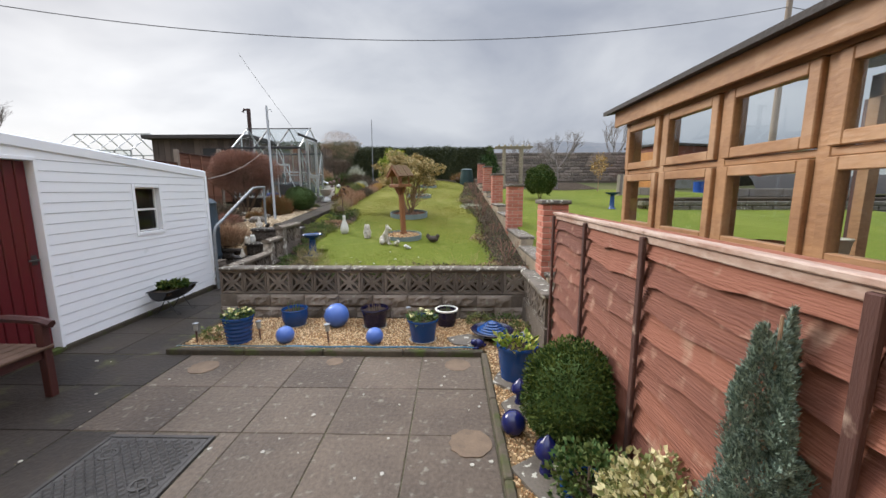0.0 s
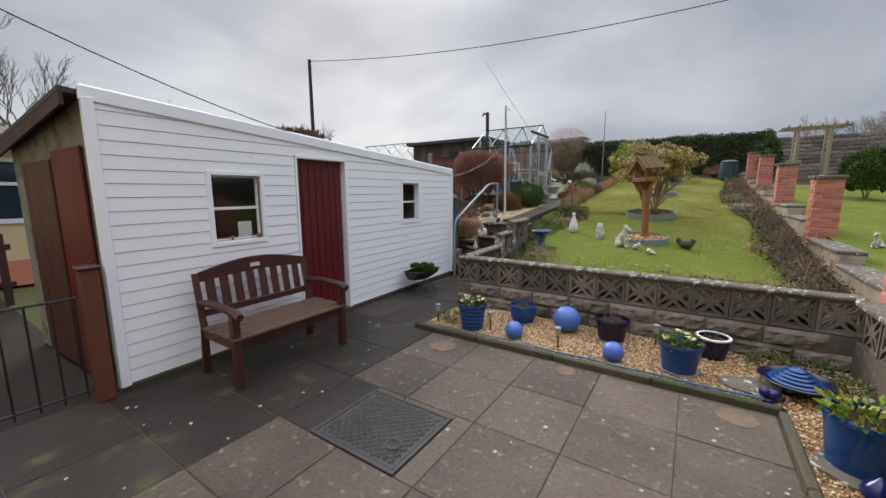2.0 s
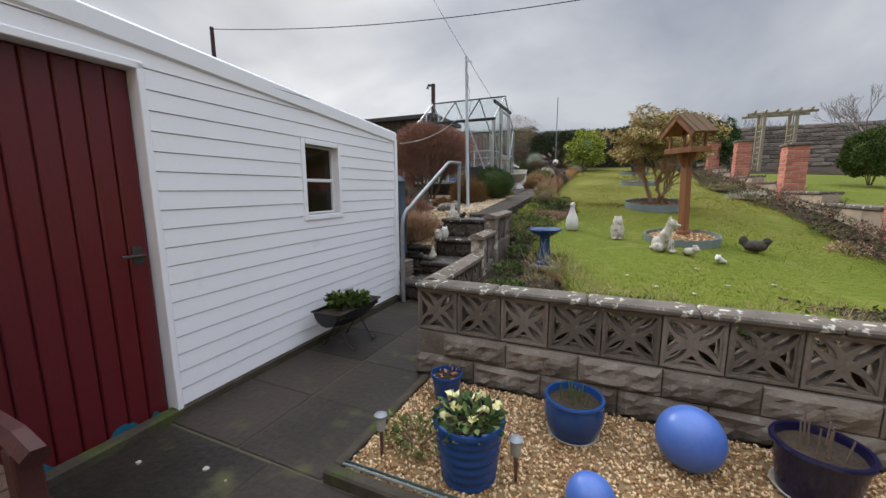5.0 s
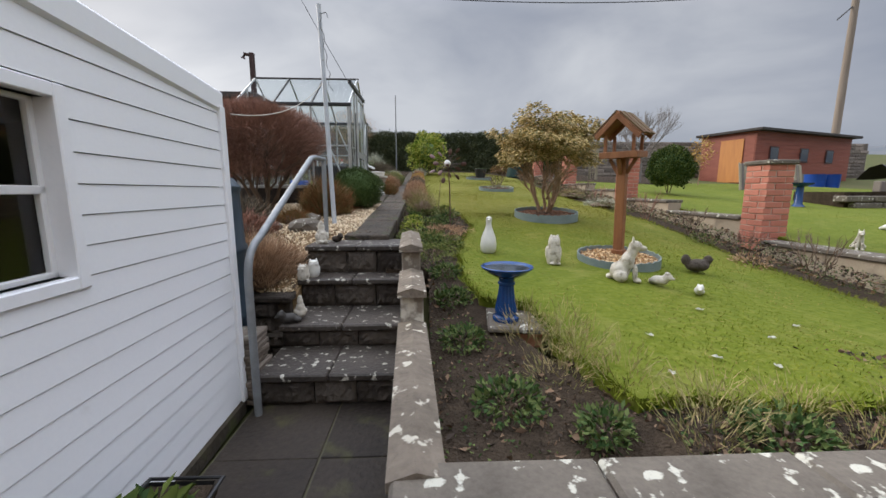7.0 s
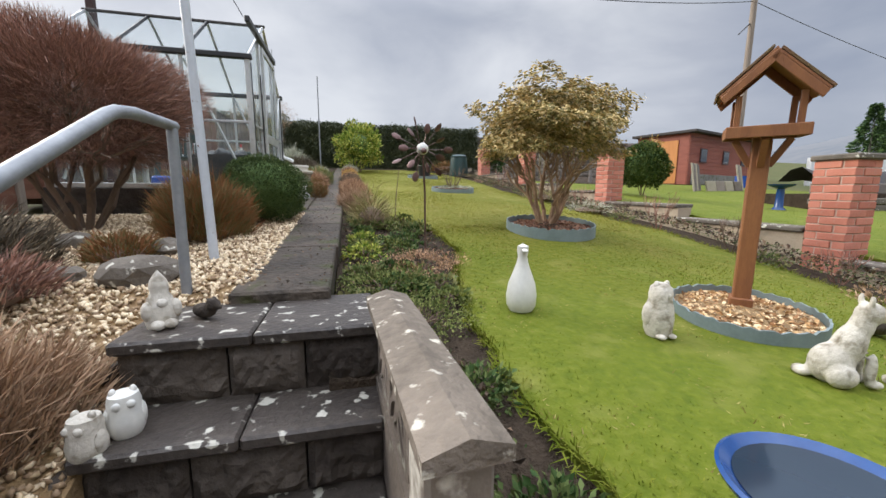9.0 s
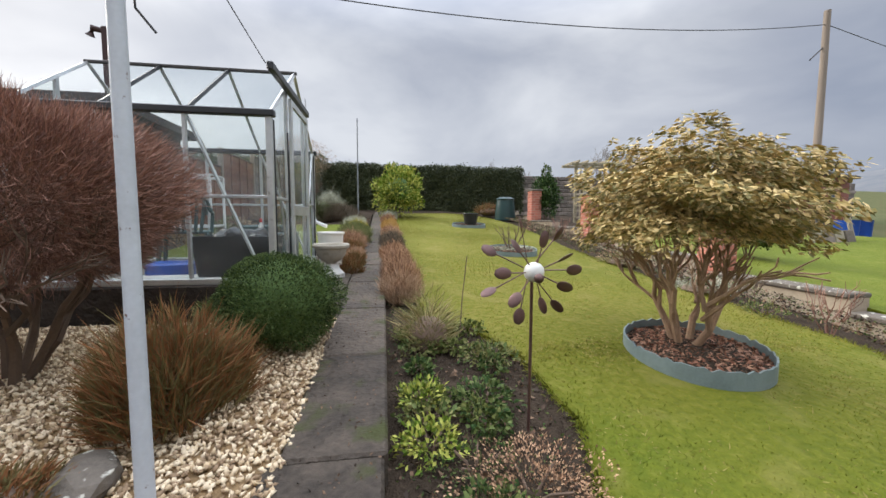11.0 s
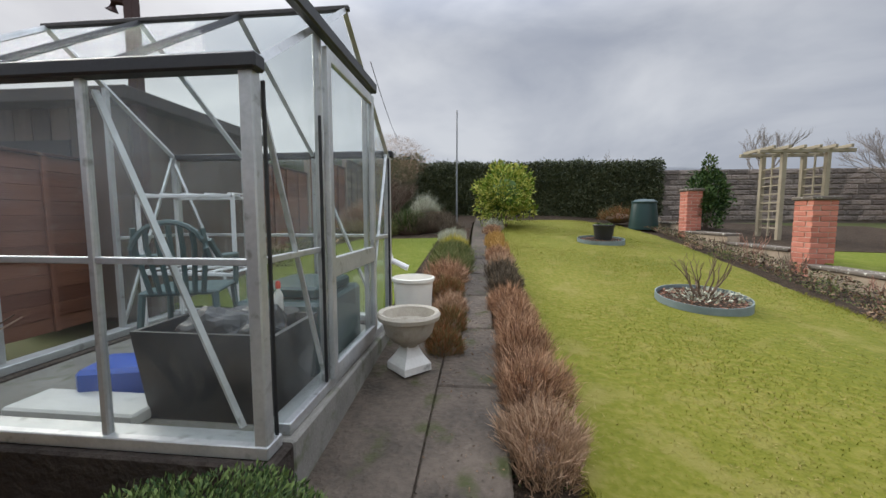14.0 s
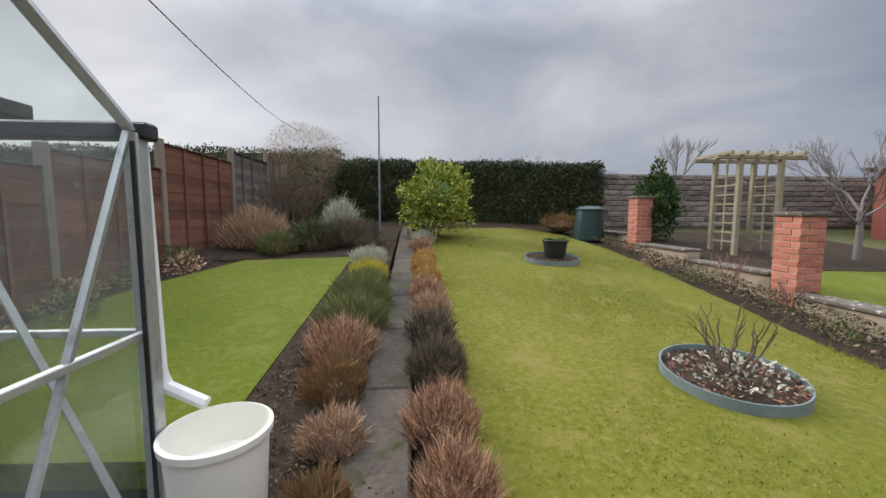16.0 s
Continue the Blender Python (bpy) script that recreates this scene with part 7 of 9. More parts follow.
for k in range(14):
    a = 2 * math.pi * k / 14
    rad = 0.15 if k % 2 else 0.215
    yo = -0.16 if k % 2 else -0.09
    c, s_ = math.cos(a), math.sin(a)
    part("wire", tube(B(), [(-0.05 + 0.03 * c, yo, 0.82 + 0.03 * s_), (-0.05 + (rad - 0.03) * c, yo - 0.01, 0.82 + (rad - 0.03) * s_)], 0.003, None, 4), M_BRONZE, ws_)
    bm = B()
    ball(bm, (0, 0, 0), 1.0, 2, (0.040, 0.006, 0.027))
    o = part("petal", bm, M_BRONZE, ws_, smooth=True)
    o.matrix_local = Matrix.Translation((-0.05 + rad * c, yo - 0.012, 0.82 + rad * s_)) @ Matrix.Rotation(-a, 4, "Y") @ Matrix.Rotation(0.2 + 1.2 * ((k * 5) % 7) / 7, 4, "X")

# ---- greenhouse ----
GX1, GX0, GY0, GY1, GZ0, GE, GR = -4.21, -6.09, 10.58, 12.42, 1.50, 2.83, 3.48
gh = thing("greenhouse", (0, 0, 0), "aluminium framed glass greenhouse on a block base", "greenhouse")
GYM = (GY0 + GY1) / 2


def bar(p, q, r=0.016, material=M_ALU, name="glazing_bar", parent=gh, seg=4):
    return part(name, tube(B(), [p, q], r, None, seg), material, parent)


for x0, x1, y0, y1 in ((GX0 - 0.06, GX1 + 0.06, GY0 - 0.06, GY0 + 0.1), (GX0 - 0.06, GX1 + 0.06, GY1 - 0.1, GY1 + 0.06), (GX0 - 0.06, GX0 + 0.1, GY0 + 0.1, GY1 - 0.1), (GX1 - 0.1, GX1 + 0.06, GY0 + 0.1, GY1 - 0.1)):
    part("base_kerb", box(B(), x0, x1, y0, y1, 1.02, GZ0 - 0.04, 0.01), M_CONC if x0 > -5 else M_DARKSTONE, gh, "weathered concrete base" if x0 > -5 else "dark stone base")
    part("sill_frame", box(B(), x0 + 0.03, x1 - 0.03, y0 + 0.03, y1 - 0.03, GZ0 - 0.038, GZ0 + 0.012, 0.004), M_ALU, gh)
part("floor_slab", box(B(), GX0 + 0.1, GX1 - 0.1, GY0 + 0.1, GY1 - 0.1, 1.2, GZ0 - 0.06), M_CONC, gh)
GXS = [GX0 + (GX1 - GX0) * k / 3 for k in range(4)]
for k, x in enumerate(GXS):
    fat = 0.025 if k in (0, 3) else 0.015
    for y in (GY0, GY1):
        part("post", box(B(), x - fat, x + fat, y - fat, y + fat, GZ0, GE, 0.005), M_ALU, gh)
    for y in (GY0, GY1):
        bar((x, y, GE), (x, GYM, GR), 0.02, M_BLACK if k in (1, 2) and y == GY0 else M_ALU, "rafter")
for y in (GY0, GY1):
    part("gutter", box(B(), GX0 - 0.05, GX1 + 0.05, y - 0.045 if y == GY0 else y - 0.02, y + 0.02 if y == GY0 else y + 0.045, GE - 0.02, GE + 0.035, 0.008), M_BLACK, gh, "dark gutter bar")
    part("purlin", box(B(), GX0, GX1, y - 0.012, y + 0.012, 2.16, 2.185, 0.003), M_ALU, gh)
part("ridge_bar", box(B(), GX0 - 0.03, GX1 + 0.03, GYM - 0.016, GYM + 0.016, GR - 0.004, GR + 0.026, 0.006), M_IRON, gh)
for a, b in ((GXS[2], GXS[3]), (GXS[0], GXS[1])):
    bar((a + 0.02 if b == GXS[3] else b - 0.02, GY0 + 0.03, GE - 0.05), (b - 0.1 if b == GXS[3] else a + 0.1, GY0 + 0.03, GZ0 + 0.05), 0.014, M_ALU, "diagonal_brace")
    bar((a + 0.02, GY1 - 0.03, GE - 0.05), (b - 0.1, GY1 - 0.03, GZ0 + 0.05), 0.014, M_ALU, "diagonal_brace")
DY0, DY1 = 11.12, 11.84
for y in (GY0 + 0.045, DY0 - 0.04, DY1 + 0.04, GY1 - 0.045):
    part("rubber_seal", box(B(), GX1 + 0.014, GX1 + 0.030, y - 0.004, y + 0.004, GZ0 + 0.015, GE - 0.03, 0.003), M_BLACK, gh, "black rubber seal")
for x in (GX0, GX1):
    for y in (DY0, DY1):
        zt = GE + (GR - GE) * (1 - abs(y - GYM) / (GYM - GY0))
        part("gable_post", box(B(), x - 0.016, x + 0.016, y - 0.018, y + 0.018, GZ0, zt, 0.004), M_ALU, gh)
    for a, b in ((GY0, DY0), (DY1, GY1)):
        part("gable_rail", box(B(), x - 0.012, x + 0.012, a, b, 2.16, 2.185, 0.003), M_ALU, gh)
    bar((x, GY1 - 0.03, GE), (x, DY1 + 0.02, GZ0 + 0.05), 0.013, M_ALU, "diagonal_brace")
    bar((x, GY0 + 0.03, GE), (x, DY0 - 0.02, GZ0 + 0.05), 0.013, M_ALU, "diagonal_brace")
# sliding door on its rail
dr = part("sliding_door", box(B(), GX1 + 0.03, GX1 + 0.06, DY0 - 0.02, DY0 + 0.025, GZ0 + 0.02, 3.12, 0.004), M_ALU, gh, "glazed sliding door")
part("door_stile", box(B(), GX1 + 0.03, GX1 + 0.06, DY1 - 0.025, DY1 + 0.02, GZ0 + 0.02, 3.12, 0.004), M_ALU, dr)
for z0, z1 in ((GZ0 + 0.02, GZ0 + 0.09), (2.03, 2.13), (3.06, 3.12)):
    part("door_rail", box(B(), GX1 + 0.032, GX1 + 0.058, DY0 + 0.025, DY1 - 0.025, z0, z1, 0.004), M_ALU, dr)
part("pane", sheet((GX1 + 0.044, DY0 + 0.02, GZ0 + 0.05), (GX1 + 0.044, DY1 - 0.02, GZ0 + 0.05), (GX1 + 0.044, DY1 - 0.02, 3.1), (GX1 + 0.044, DY0 + 0.02, 3.1)), G_GREEN, dr).visible_shadow = False
part("door_track", box(B(), GX1 + 0.02, GX1 + 0.07, 10.48, DY1 + 0.06, 3.15, 3.215, 0.008), M_BLACK, gh, "black door track jutting past the corner")
for y in (GY0, GY1):
    for k in range(3):
        part("pane", sheet((GXS[k] + 0.015, y, GZ0 + 0.01), (GXS[k + 1] - 0.015, y, GZ0 + 0.01), (GXS[k + 1] - 0.015, y, GE - 0.01), (GXS[k] + 0.015, y, GE - 0.01)), G_GREEN, gh).visible_shadow = False
for k in range(3):
    for s in (0, 1):
        bm = B()
        y = GY0 if s == 0 else GY1
        q = [bm.verts.new(p) for p in ((GXS[k] + 0.01, y, GE + 0.02), (GXS[k + 1] - 0.01, y, GE + 0.02), (GXS[k + 1] - 0.01, GYM, GR + 0.01), (GXS[k] + 0.01, GYM, GR + 0.01))]
        bm.faces.new(q)
        part("roof_pane", bm, G_ROOF, gh).visible_shadow = False
for x in (GX0, GX1):
    for a, b in ((GY0, DY0), (DY1, GY1)):
        bm = B()
        za, zb = (GE + (GR - GE) * (1 - abs(y - GYM) / (GYM - GY0)) for y in (a, b))
        q = [bm.verts.new((x, y, z)) for y, z in ((a + 0.02, GZ0), (b - 0.02, GZ0), (b - 0.02, zb - 0.02), (a + 0.02, za - 0.0))]
        bm.faces.new(q)
        part("gable_pane", bm, G_GREEN, gh).visible_shadow = False
part("downpipe", tube(B(), [(GX1 - 0.02, GY1 + 0.05, GE), (GX1 - 0.005, GY1 + 0.05, 2.02), (GX1 + 0.02, GY1 + 0.045, 1.96), (GX1 + 0.16, GY1 + 0.03, 1.90)], 0.024, None, 8), M_UPVC, gh, "white plastic downpipe", smooth=True)

FZ = GZ0 - 0.06
tub_ = thing("black_tub", (-4.60, 10.98, FZ), "large black rectangular plastic tub in the greenhouse", "tub")
bm = B()
for a, b, z0, z1 in ((0.33, 0.20, 0.0, 0.40),):
    lo = [bm.verts.new((sx * a * 0.86, sy * b * 0.86, z0)) for sx, sy in ((-1, -1), (1, -1), (1, 1), (-1, 1))]
    hi = [bm.verts.new((sx * a, sy * b, z1)) for sx, sy in ((-1, -1), (1, -1), (1, 1), (-1, 1))]
    ii = [bm.verts.new((sx * a * 0.93, sy * b * 0.92, z1)) for sx, sy in ((-1, -1), (1, -1), (1, 1), (-1, 1))]
    dd = [bm.verts.new((sx * a * 0.9, sy * b * 0.9, z1 - 0.08)) for sx, sy in ((-1, -1), (1, -1), (1, 1), (-1, 1))]
    bm.faces.new(lo[::-1])
    for p_, q_ in ((lo, hi), (hi, ii), (ii, dd)):
        for i in range(4):
            bm.faces.new((p_[i], p_[(i + 1) % 4], q_[(i + 1) % 4], q_[i]))
    bm.faces.new(dd)
part("body", bm, M_BLACK, tub_)
bm = ball(B(), (0.02, 0.0, 0.36), 0.15, 4, (1.7, 1.1, 0.7))
for v in bm.verts:
    v.co += v.normal * 0.05 * noise.noise(v.co * 14)
part("sheeting", bm, M_BLACK, tub_, "crumpled black plastic")
solo("plastic_crate", box(B(), -0.17, 0.17, -0.13, 0.13, 0, 0.16, 0.02), M_BLUEBOX, "bright blue plastic crate on the greenhouse floor", "crate", (-5.22, 11.05, FZ), turn=15)
solo("polystyrene_slab", box(B(), -0.32, 0.32, -0.1, 0.1, 0, 0.06, 0.01), M_CERAM, "white foam slab on the greenhouse floor", "slab", (-5.2, 10.82, FZ))
solo("seed_tray", box(B(), -0.2, 0.2, -0.26, 0.26, 0.0, 0.07, 0.015), M_DKGREEN, "dark green plastic tray on the bench", "tray", (-4.55, 11.62, FZ + 0.42))
solo("tray_bench", box(B(), -0.25, 0.25, -0.34, 0.34, 0.0, 0.42, 0.02), M_DKGREEN, "green plastic trough standing in the greenhouse", "trough", (-4.55, 11.62, FZ))
bo = thing("spray_bottle", (-4.48, 11.18, FZ), "white spray bottle with red cap", "bottle")
part("bottle", lathe(B(), [(0.04, 0), (0.042, 0.02), (0.042, 0.16), (0.02, 0.2), (0.018, 0.22)], 18), M_CERAM, bo, smooth=True)
part("cap", lathe(B(), [(0.022, 0.22), (0.024, 0.27), (0.012, 0.29)], 14), M_RED_CAP, bo, smooth=True)
bo.location.z = FZ + 0.40
bo.scale = (0.55, 0.55, 0.55)
solo("upturned_pot", lathe(B(), [(0.12, 0), (0.11, 0.2), (0.1, 0.4), (0.0, 0.4)], 20), M_BLACK, "black pot standing beside the tub", "plant pot", (-4.48, 11.18, FZ), smooth=True)
ch = thing("garden_chair", (-5.38, 11.68, FZ), "faded grey-green moulded plastic garden chair", "chair", turn=200)
part("seat", box(B(), -0.22, 0.22, -0.2, 0.22, 0.40, 0.43, 0.012), M_CHAIR, ch)
for x in (-0.2, 0.2):
    for y in (-0.18, 0.2):
        part("leg", tube(B(), [(x, y, 0.41), (x * 1.15, y * 1.15, 0)], 0.022, 0.018, 6), M_CHAIR, ch)
    part("armrest", tube(B(), [(x * 1.1, -0.18, 0.40), (x * 1.18, -0.16, 0.62), (x * 1.18, 0.2, 0.64), (x, 0.26, 0.75)], 0.02, None, 6), M_CHAIR, ch)
for k in range(7):
    x = -0.18 + 0.06 * k
    part("back_slat", tube(B(), [(x * 0.8, 0.22, 0.42), (x * 1.05, 0.28, 0.72), (x, 0.3, 0.84 - 0.5 * x * x)], 0.016, None, 4), M_CHAIR, ch)
part("back_rim", tube(B(), [(-0.2, 0.24, 0.6)] + [(0.2 * math.sin(-1.35 + 2.7 * k / 10), 0.3, 0.66 + 0.2 * math.cos(-1.35 + 2.7 * k / 10)) for k in range(11)] + [(0.2, 0.24, 0.6)], 0.017, None, 6), M_CHAIR, ch)

stg = thing("greenhouse_staging", (-5.62, 12.12, FZ), "pale aluminium staging shelf in the greenhouse", "shelf")
for x in (-0.38, 0.38):
    for y in (-0.18, 0.18):
        part("leg", box(B(), x - 0.012, x + 0.012, y - 0.012, y + 0.012, 0, 1.05, 0.003), M_UPVC, stg)
for z in (0.45, 1.03):
    for y in (-0.18, 0.18):
        part("rail", box(B(), -0.39, 0.39, y - 0.012, y + 0.012, z, z + 0.025, 0.003), M_UPVC, stg)
    for k in range(5):
        part("slat", box(B(), -0.38 + k * 0.18, -0.34 + k * 0.18, -0.18, 0.18, z + 0.026, z + 0.036), M_UPVC, stg)
# urn, tub and stone by the greenhouse door
ur = thing("garden_urn", (-3.90, 11.72, bed_z(11.72) + 0.02), "cast stone garden urn on a pale plinth", "urn")
part("plinth", lathe(B(), [(0.15, 0), (0.15, 0.035), (0.10, 0.075), (0.07, 0.11), (0.06, 0.13)], 4), M_CERAM, ur, "chipped white square plinth")
part("bowl", lathe(B(), [(0.055, 0.12), (0.065, 0.135), (0.11, 0.15), (0.155, 0.19), (0.172, 0.235), (0.178, 0.252), (0.205, 0.262), (0.212, 0.282), (0.200, 0.296), (0.172, 0.29), (0.158, 0.24), (0.10, 0.205), (0.0, 0.20)], 36), M_URN, ur, smooth=True)
ur.scale = (0.98, 0.98, 1.3)
cb = thing("cream_bucket", (-4.0, 12.42, bed_z(12.42) - 0.02), "tall cream plastic tub catching rainwater", "tub")
part("body", lathe(B(), [(0.13, 0), (0.14, 0.02), (0.165, 0.44), (0.178, 0.445), (0.18, 0.47), (0.166, 0.475), (0.155, 0.43), (0.13, 0.05), (0.0, 0.05)], 40), M_TUB, cb, smooth=True)
part("water", lathe(B(), [(0.0, 0.33), (0.15, 0.33)], 30, close=False), M_TUB, cb, "milky water")
slope_sheet("door_apron", [(-4.18, 10.43), (-3.70, 10.43), (-3.70, 12.35), (-4.18, 12.35)], M_PATH, "dark mossy slabs before the greenhouse door", 0.01, zf=bed_z)

# ---- shrubs along the path ----
def dome_twigs(name, at, rx, ry, h0, h1, n, material, label):
    """A bare many-twigged shrub: stout forked stems below, a dense dome of fine twigs above."""
    ob = thing(name, at, label, "shrub")
    r = random.Random(5)
    for k in range(7):
        a = 2 * math.pi * k / 7
        bm = B()
        branching(bm, Vector((0.04 * math.cos(a), 0.04 * math.sin(a), -0.05)), Vector((math.cos(a) * 0.5, math.sin(a) * 0.5, 1)).normalized(), 0.50, 0.028, 4, r, 0.5, 5, 0.1, 3, 0.72)
        part("stem", bm, M_TWIG, ob)
    cz, rz = (h0 + h1) / 2, (h1 - h0) / 2
    p, u = bush_points(n, rx, ry, rz, 0.25, 2.5, 0.10, 1.0, -0.95)
    p[:, 2] = np.clip(p[:, 2], -rz, rz)
    d = u * np.array((1, 1, 0.8)) + RNG.normal(size=u.shape) * 0.35 + np.array((0, 0, 0.35))
    part("twig_crown", blade_mesh("twig_crown", p * 0.9 + np.array((0, 0, cz)), d, 0.105, 0.0036, material), material, ob)
    return ob


dome_twigs("dogwood_shrub", (-5.28, 9.6, bed_z(9.6)), 0.93, 0.8, 0.42, 1.60, 66000, M_REDTWIG, "large clipped dome of bare red-brown twigs")
leafy("yew_bush", (-3.99, 9.92, bed_z(9.92) - 0.02), 0.39, 0.38, 0.33, 42000, 0.019, M_LEAFYEW, "dense rounded dark green bush at the path edge", width=0.007, amount=0.09, seed=0.7, base=0.32, core=0.86)
tufty("heather", (-4.30, 9.18, bed_z(9.18)), 0.31, 0.48, 6500, M_HEATHOR, "large rust and green heather in gravel", width=0.010, spread=0.7)
tufty("heather", (-4.42, 7.30, gravel_z(7.3) - 0.04), 0.36, 0.42, 4800, M_HEATH, "dry brown heather above the low wall", width=0.011, spread=0.9)
tufty("heather", (-5.2, 8.3, bed_z(8.3)), 0.42, 0.42, 3000, M_HEATHDK, "dark sprawling heather in the gravel bed", spread=0.9)
tufty("heather", (-5.0, 7.35, gravel_z(7.35) - 0.03), 0.4, 0.5, 2600, M_HEATHDK, "dark heather clump behind the low wall", spread=0.8)
tufty("heather", (-4.55, 8.6, bed_z(8.6)), 0.2, 0.18, 1300, M_HEATHOR, "low rusty heather in gravel", spread=1.0)
tufty("heather", (-4.75, 7.9, bed_z(7.9)), 0.25, 0.25, 1600, M_REDTWIG, "small reddish heather in gravel", spread=1.0)
tufty("fern_tuft", (-4.62, 10.38, bed_z(10.3) + 0.02), 0.12, 0.22, 160, M_HEATHGRN, "green fern at the greenhouse base", "fern", spread=1.6, width=0.014)
for k, (x, y, s) in enumerate(((-4.25, 8.15, 0.16), (-4.9, 7.8, 0.14), (-5.3, 7.7, 0.17), (-4.35, 8.75, 0.12), (-5.8, 8.4, 0.15), (-4.6, 8.2, 0.08), (-5.0, 9.0, 0.11))):
    bm = B()
    ball(bm, (0, 0, 0), s, 2, (1.2, 0.9, 0.6))
    rk = random.Random(k)
    for v in bm.verts:
        v.co *= 1 + rk.uniform(-0.14, 0.14)
    solo("rock", bm, M_COPE, "angular grey-buff rock set in the gravel", "rock", (x, y, gravel_z(y) + s * 0.2), "gravel bed rocks", turn=37 * k)
ROW = [(11.05, 0.20, 0.30, M_HEATH, "brown"), (11.5, 0.22, 0.34, M_HEATHPINK, "pink-brown"), (12.0, 0.19, 0.36, M_HEATHPINK, "pink-brown"), (12.55, 0.18, 0.30, M_HEATHPINK, "pink-brown"), (13.05, 0.2, 0.28, M_HEATHPINK, "faded pink"), (13.6, 0.2, 0.30, M_HEATHDK, "grey-green"), (14.15, 0.2, 0.30, M_HEATHDK, "grey-brown"),
       (14.75, 0.18, 0.26, M_HEATH, "brown"), (15.3, 0.2, 0.26, M_HEATHPINK, "pink-brown"), (15.9, 0.19, 0.24, M_GOLDBR, "golden brown"), (16.5, 0.19, 0.24, M_GOLDBR, "golden brown"), (17.1, 0.19, 0.22, M_GOLDBR, "golden"), (17.9, 0.2, 0.26, M_HEATHPINK, "pink-brown"), (18.7, 0.22, 0.3, M_SILVER, "silvery"), (19.4, 0.22, 0.3, M_HEATHDK, "dull green")]
for k, (y, r, h, m_, c) in enumerate(ROW):
    tufty("heather", (-3.14 - 0.012 * max(0, min(y - 12, 3)) + 0.02 * math.sin(3 * k), y, lawn_z(y) - 0.01), r, h, 2600 if y < 14 else 1300, m_, c + " heather clump edging the path", seed=k, width=0.008 if y < 14 else 0.012, group="path edge heathers", spread=0.5, ry=0.24)
LEFT = [(10.55, -3.80, 0.09, 0.14, M_HEATHGRN, "green"), (12.05, -3.70, 0.14, 0.24, M_HEATHOR, "rusty"), (12.5, -3.70, 0.15, 0.24, M_HEATHOR, "rusty"), (12.95, -3.72, 0.17, 0.22, M_HEATH, "brown"), (13.4, -3.80, 0.2, 0.26, M_HEATHOR, "rusty"), (13.85, -3.86, 0.25, 0.36, M_HEATHPINK, "pink-brown"), (14.4, -3.88, 0.3, 0.38, M_HEATHGRN, "green"), (15.05, -3.90, 0.32, 0.38, M_HEATHGRN, "green"), (15.6, -3.9, 0.24, 0.3, M_HEATHGRN, "green"), (16.1, -3.92, 0.26, 0.28, M_YELLOW, "bright yellow"), (16.9, -4.0, 0.28, 0.3, M_SILVER, "silvery white"), (18.0, -4.1, 0.26, 0.3, M_HEATHDK, "dull"), (18.6, -4.7, 0.5, 0.52, M_HEATHDK, "large dark")]
for k, (y, x, r, h, m_, c) in enumerate(LEFT):
    tufty("heather", (x, y, bed_z(y) - 0.04), r, h, int(9000 * r), m_, c + " heather beside the path", seed=k + 20, width=0.009, group="path edge heathers", spread=0.6)
tufty("grass_tuft", (-2.98, 10.05, lawn_z(10.05) - 0.02), 0.22, 0.42, 700, M_STRAW, "arching tuft of dry straw-coloured grass", "grass", spread=1.9, width=0.009)
for k, (x, y, r, m_, l) in enumerate(((-3.1, 9.35, 0.12, M_LEAFYEL, "yellow-green leafy plants by the path"), (-3.1, 9.0, 0.14, M_LEAFYEL, "yellow-green leafy plants by the path"), (-2.75, 9.3, 0.16, M_LEAFGRN, "soft green leafy plant in the border"), (-2.9, 8.85, 0.2, M_LEAFGRN, "low green plant in the border"), (-2.6, 9.75, 0.17, M_HEATHGRN, "dull green low plants in the border"),
                                      (-2.98, 8.3, 0.3, M_MOUND, "bright green ground cover spilling over soil"), (-2.86, 7.85, 0.28, M_MOUND, "soft green ground cover beside the wall"), (-2.7, 8.7, 0.3, M_HEATHPINK, "faded pink-brown mound in the border"), (-2.75, 7.2, 0.12, M_LEAFGRN, "small green weed in dark soil"), (-2.72, 6.7, 0.12, M_LEAFGRN, "green leafy weed in dark soil"),
                                      (-2.7, 6.1, 0.12, M_LEAFGRN, "grey-green leafy plant in dark soil"), (-2.55, 5.5, 0.14, M_LEAFGRN, "grey-green leafy plant in dark soil"), (-2.2, 5.3, 0.1, M_LEAFGRN, "fresh green plant in dark soil"), (-1.6, 5.15, 0.14, M_LEAFGRN, "fresh green weeds by the coping"), (-1.0, 5.12, 0.12, M_LEAFGRN, "fresh green weeds by the coping"), (-0.4, 5.1, 0.1, M_HEATHGRN, "short weeds by the coping"))):
    leafy("border_plant", (x, y, border_z(y, x) - 0.02), r, r, 0.035 + r * 0.18, int((9000 if r > 0.23 else 2200) * r + 150), 0.036 if r < 0.2 else 0.017, m_, l, "plant", width=0.018 if r < 0.2 else 0.009, base=0.04, amount=0.35, seed=k * 1.7)
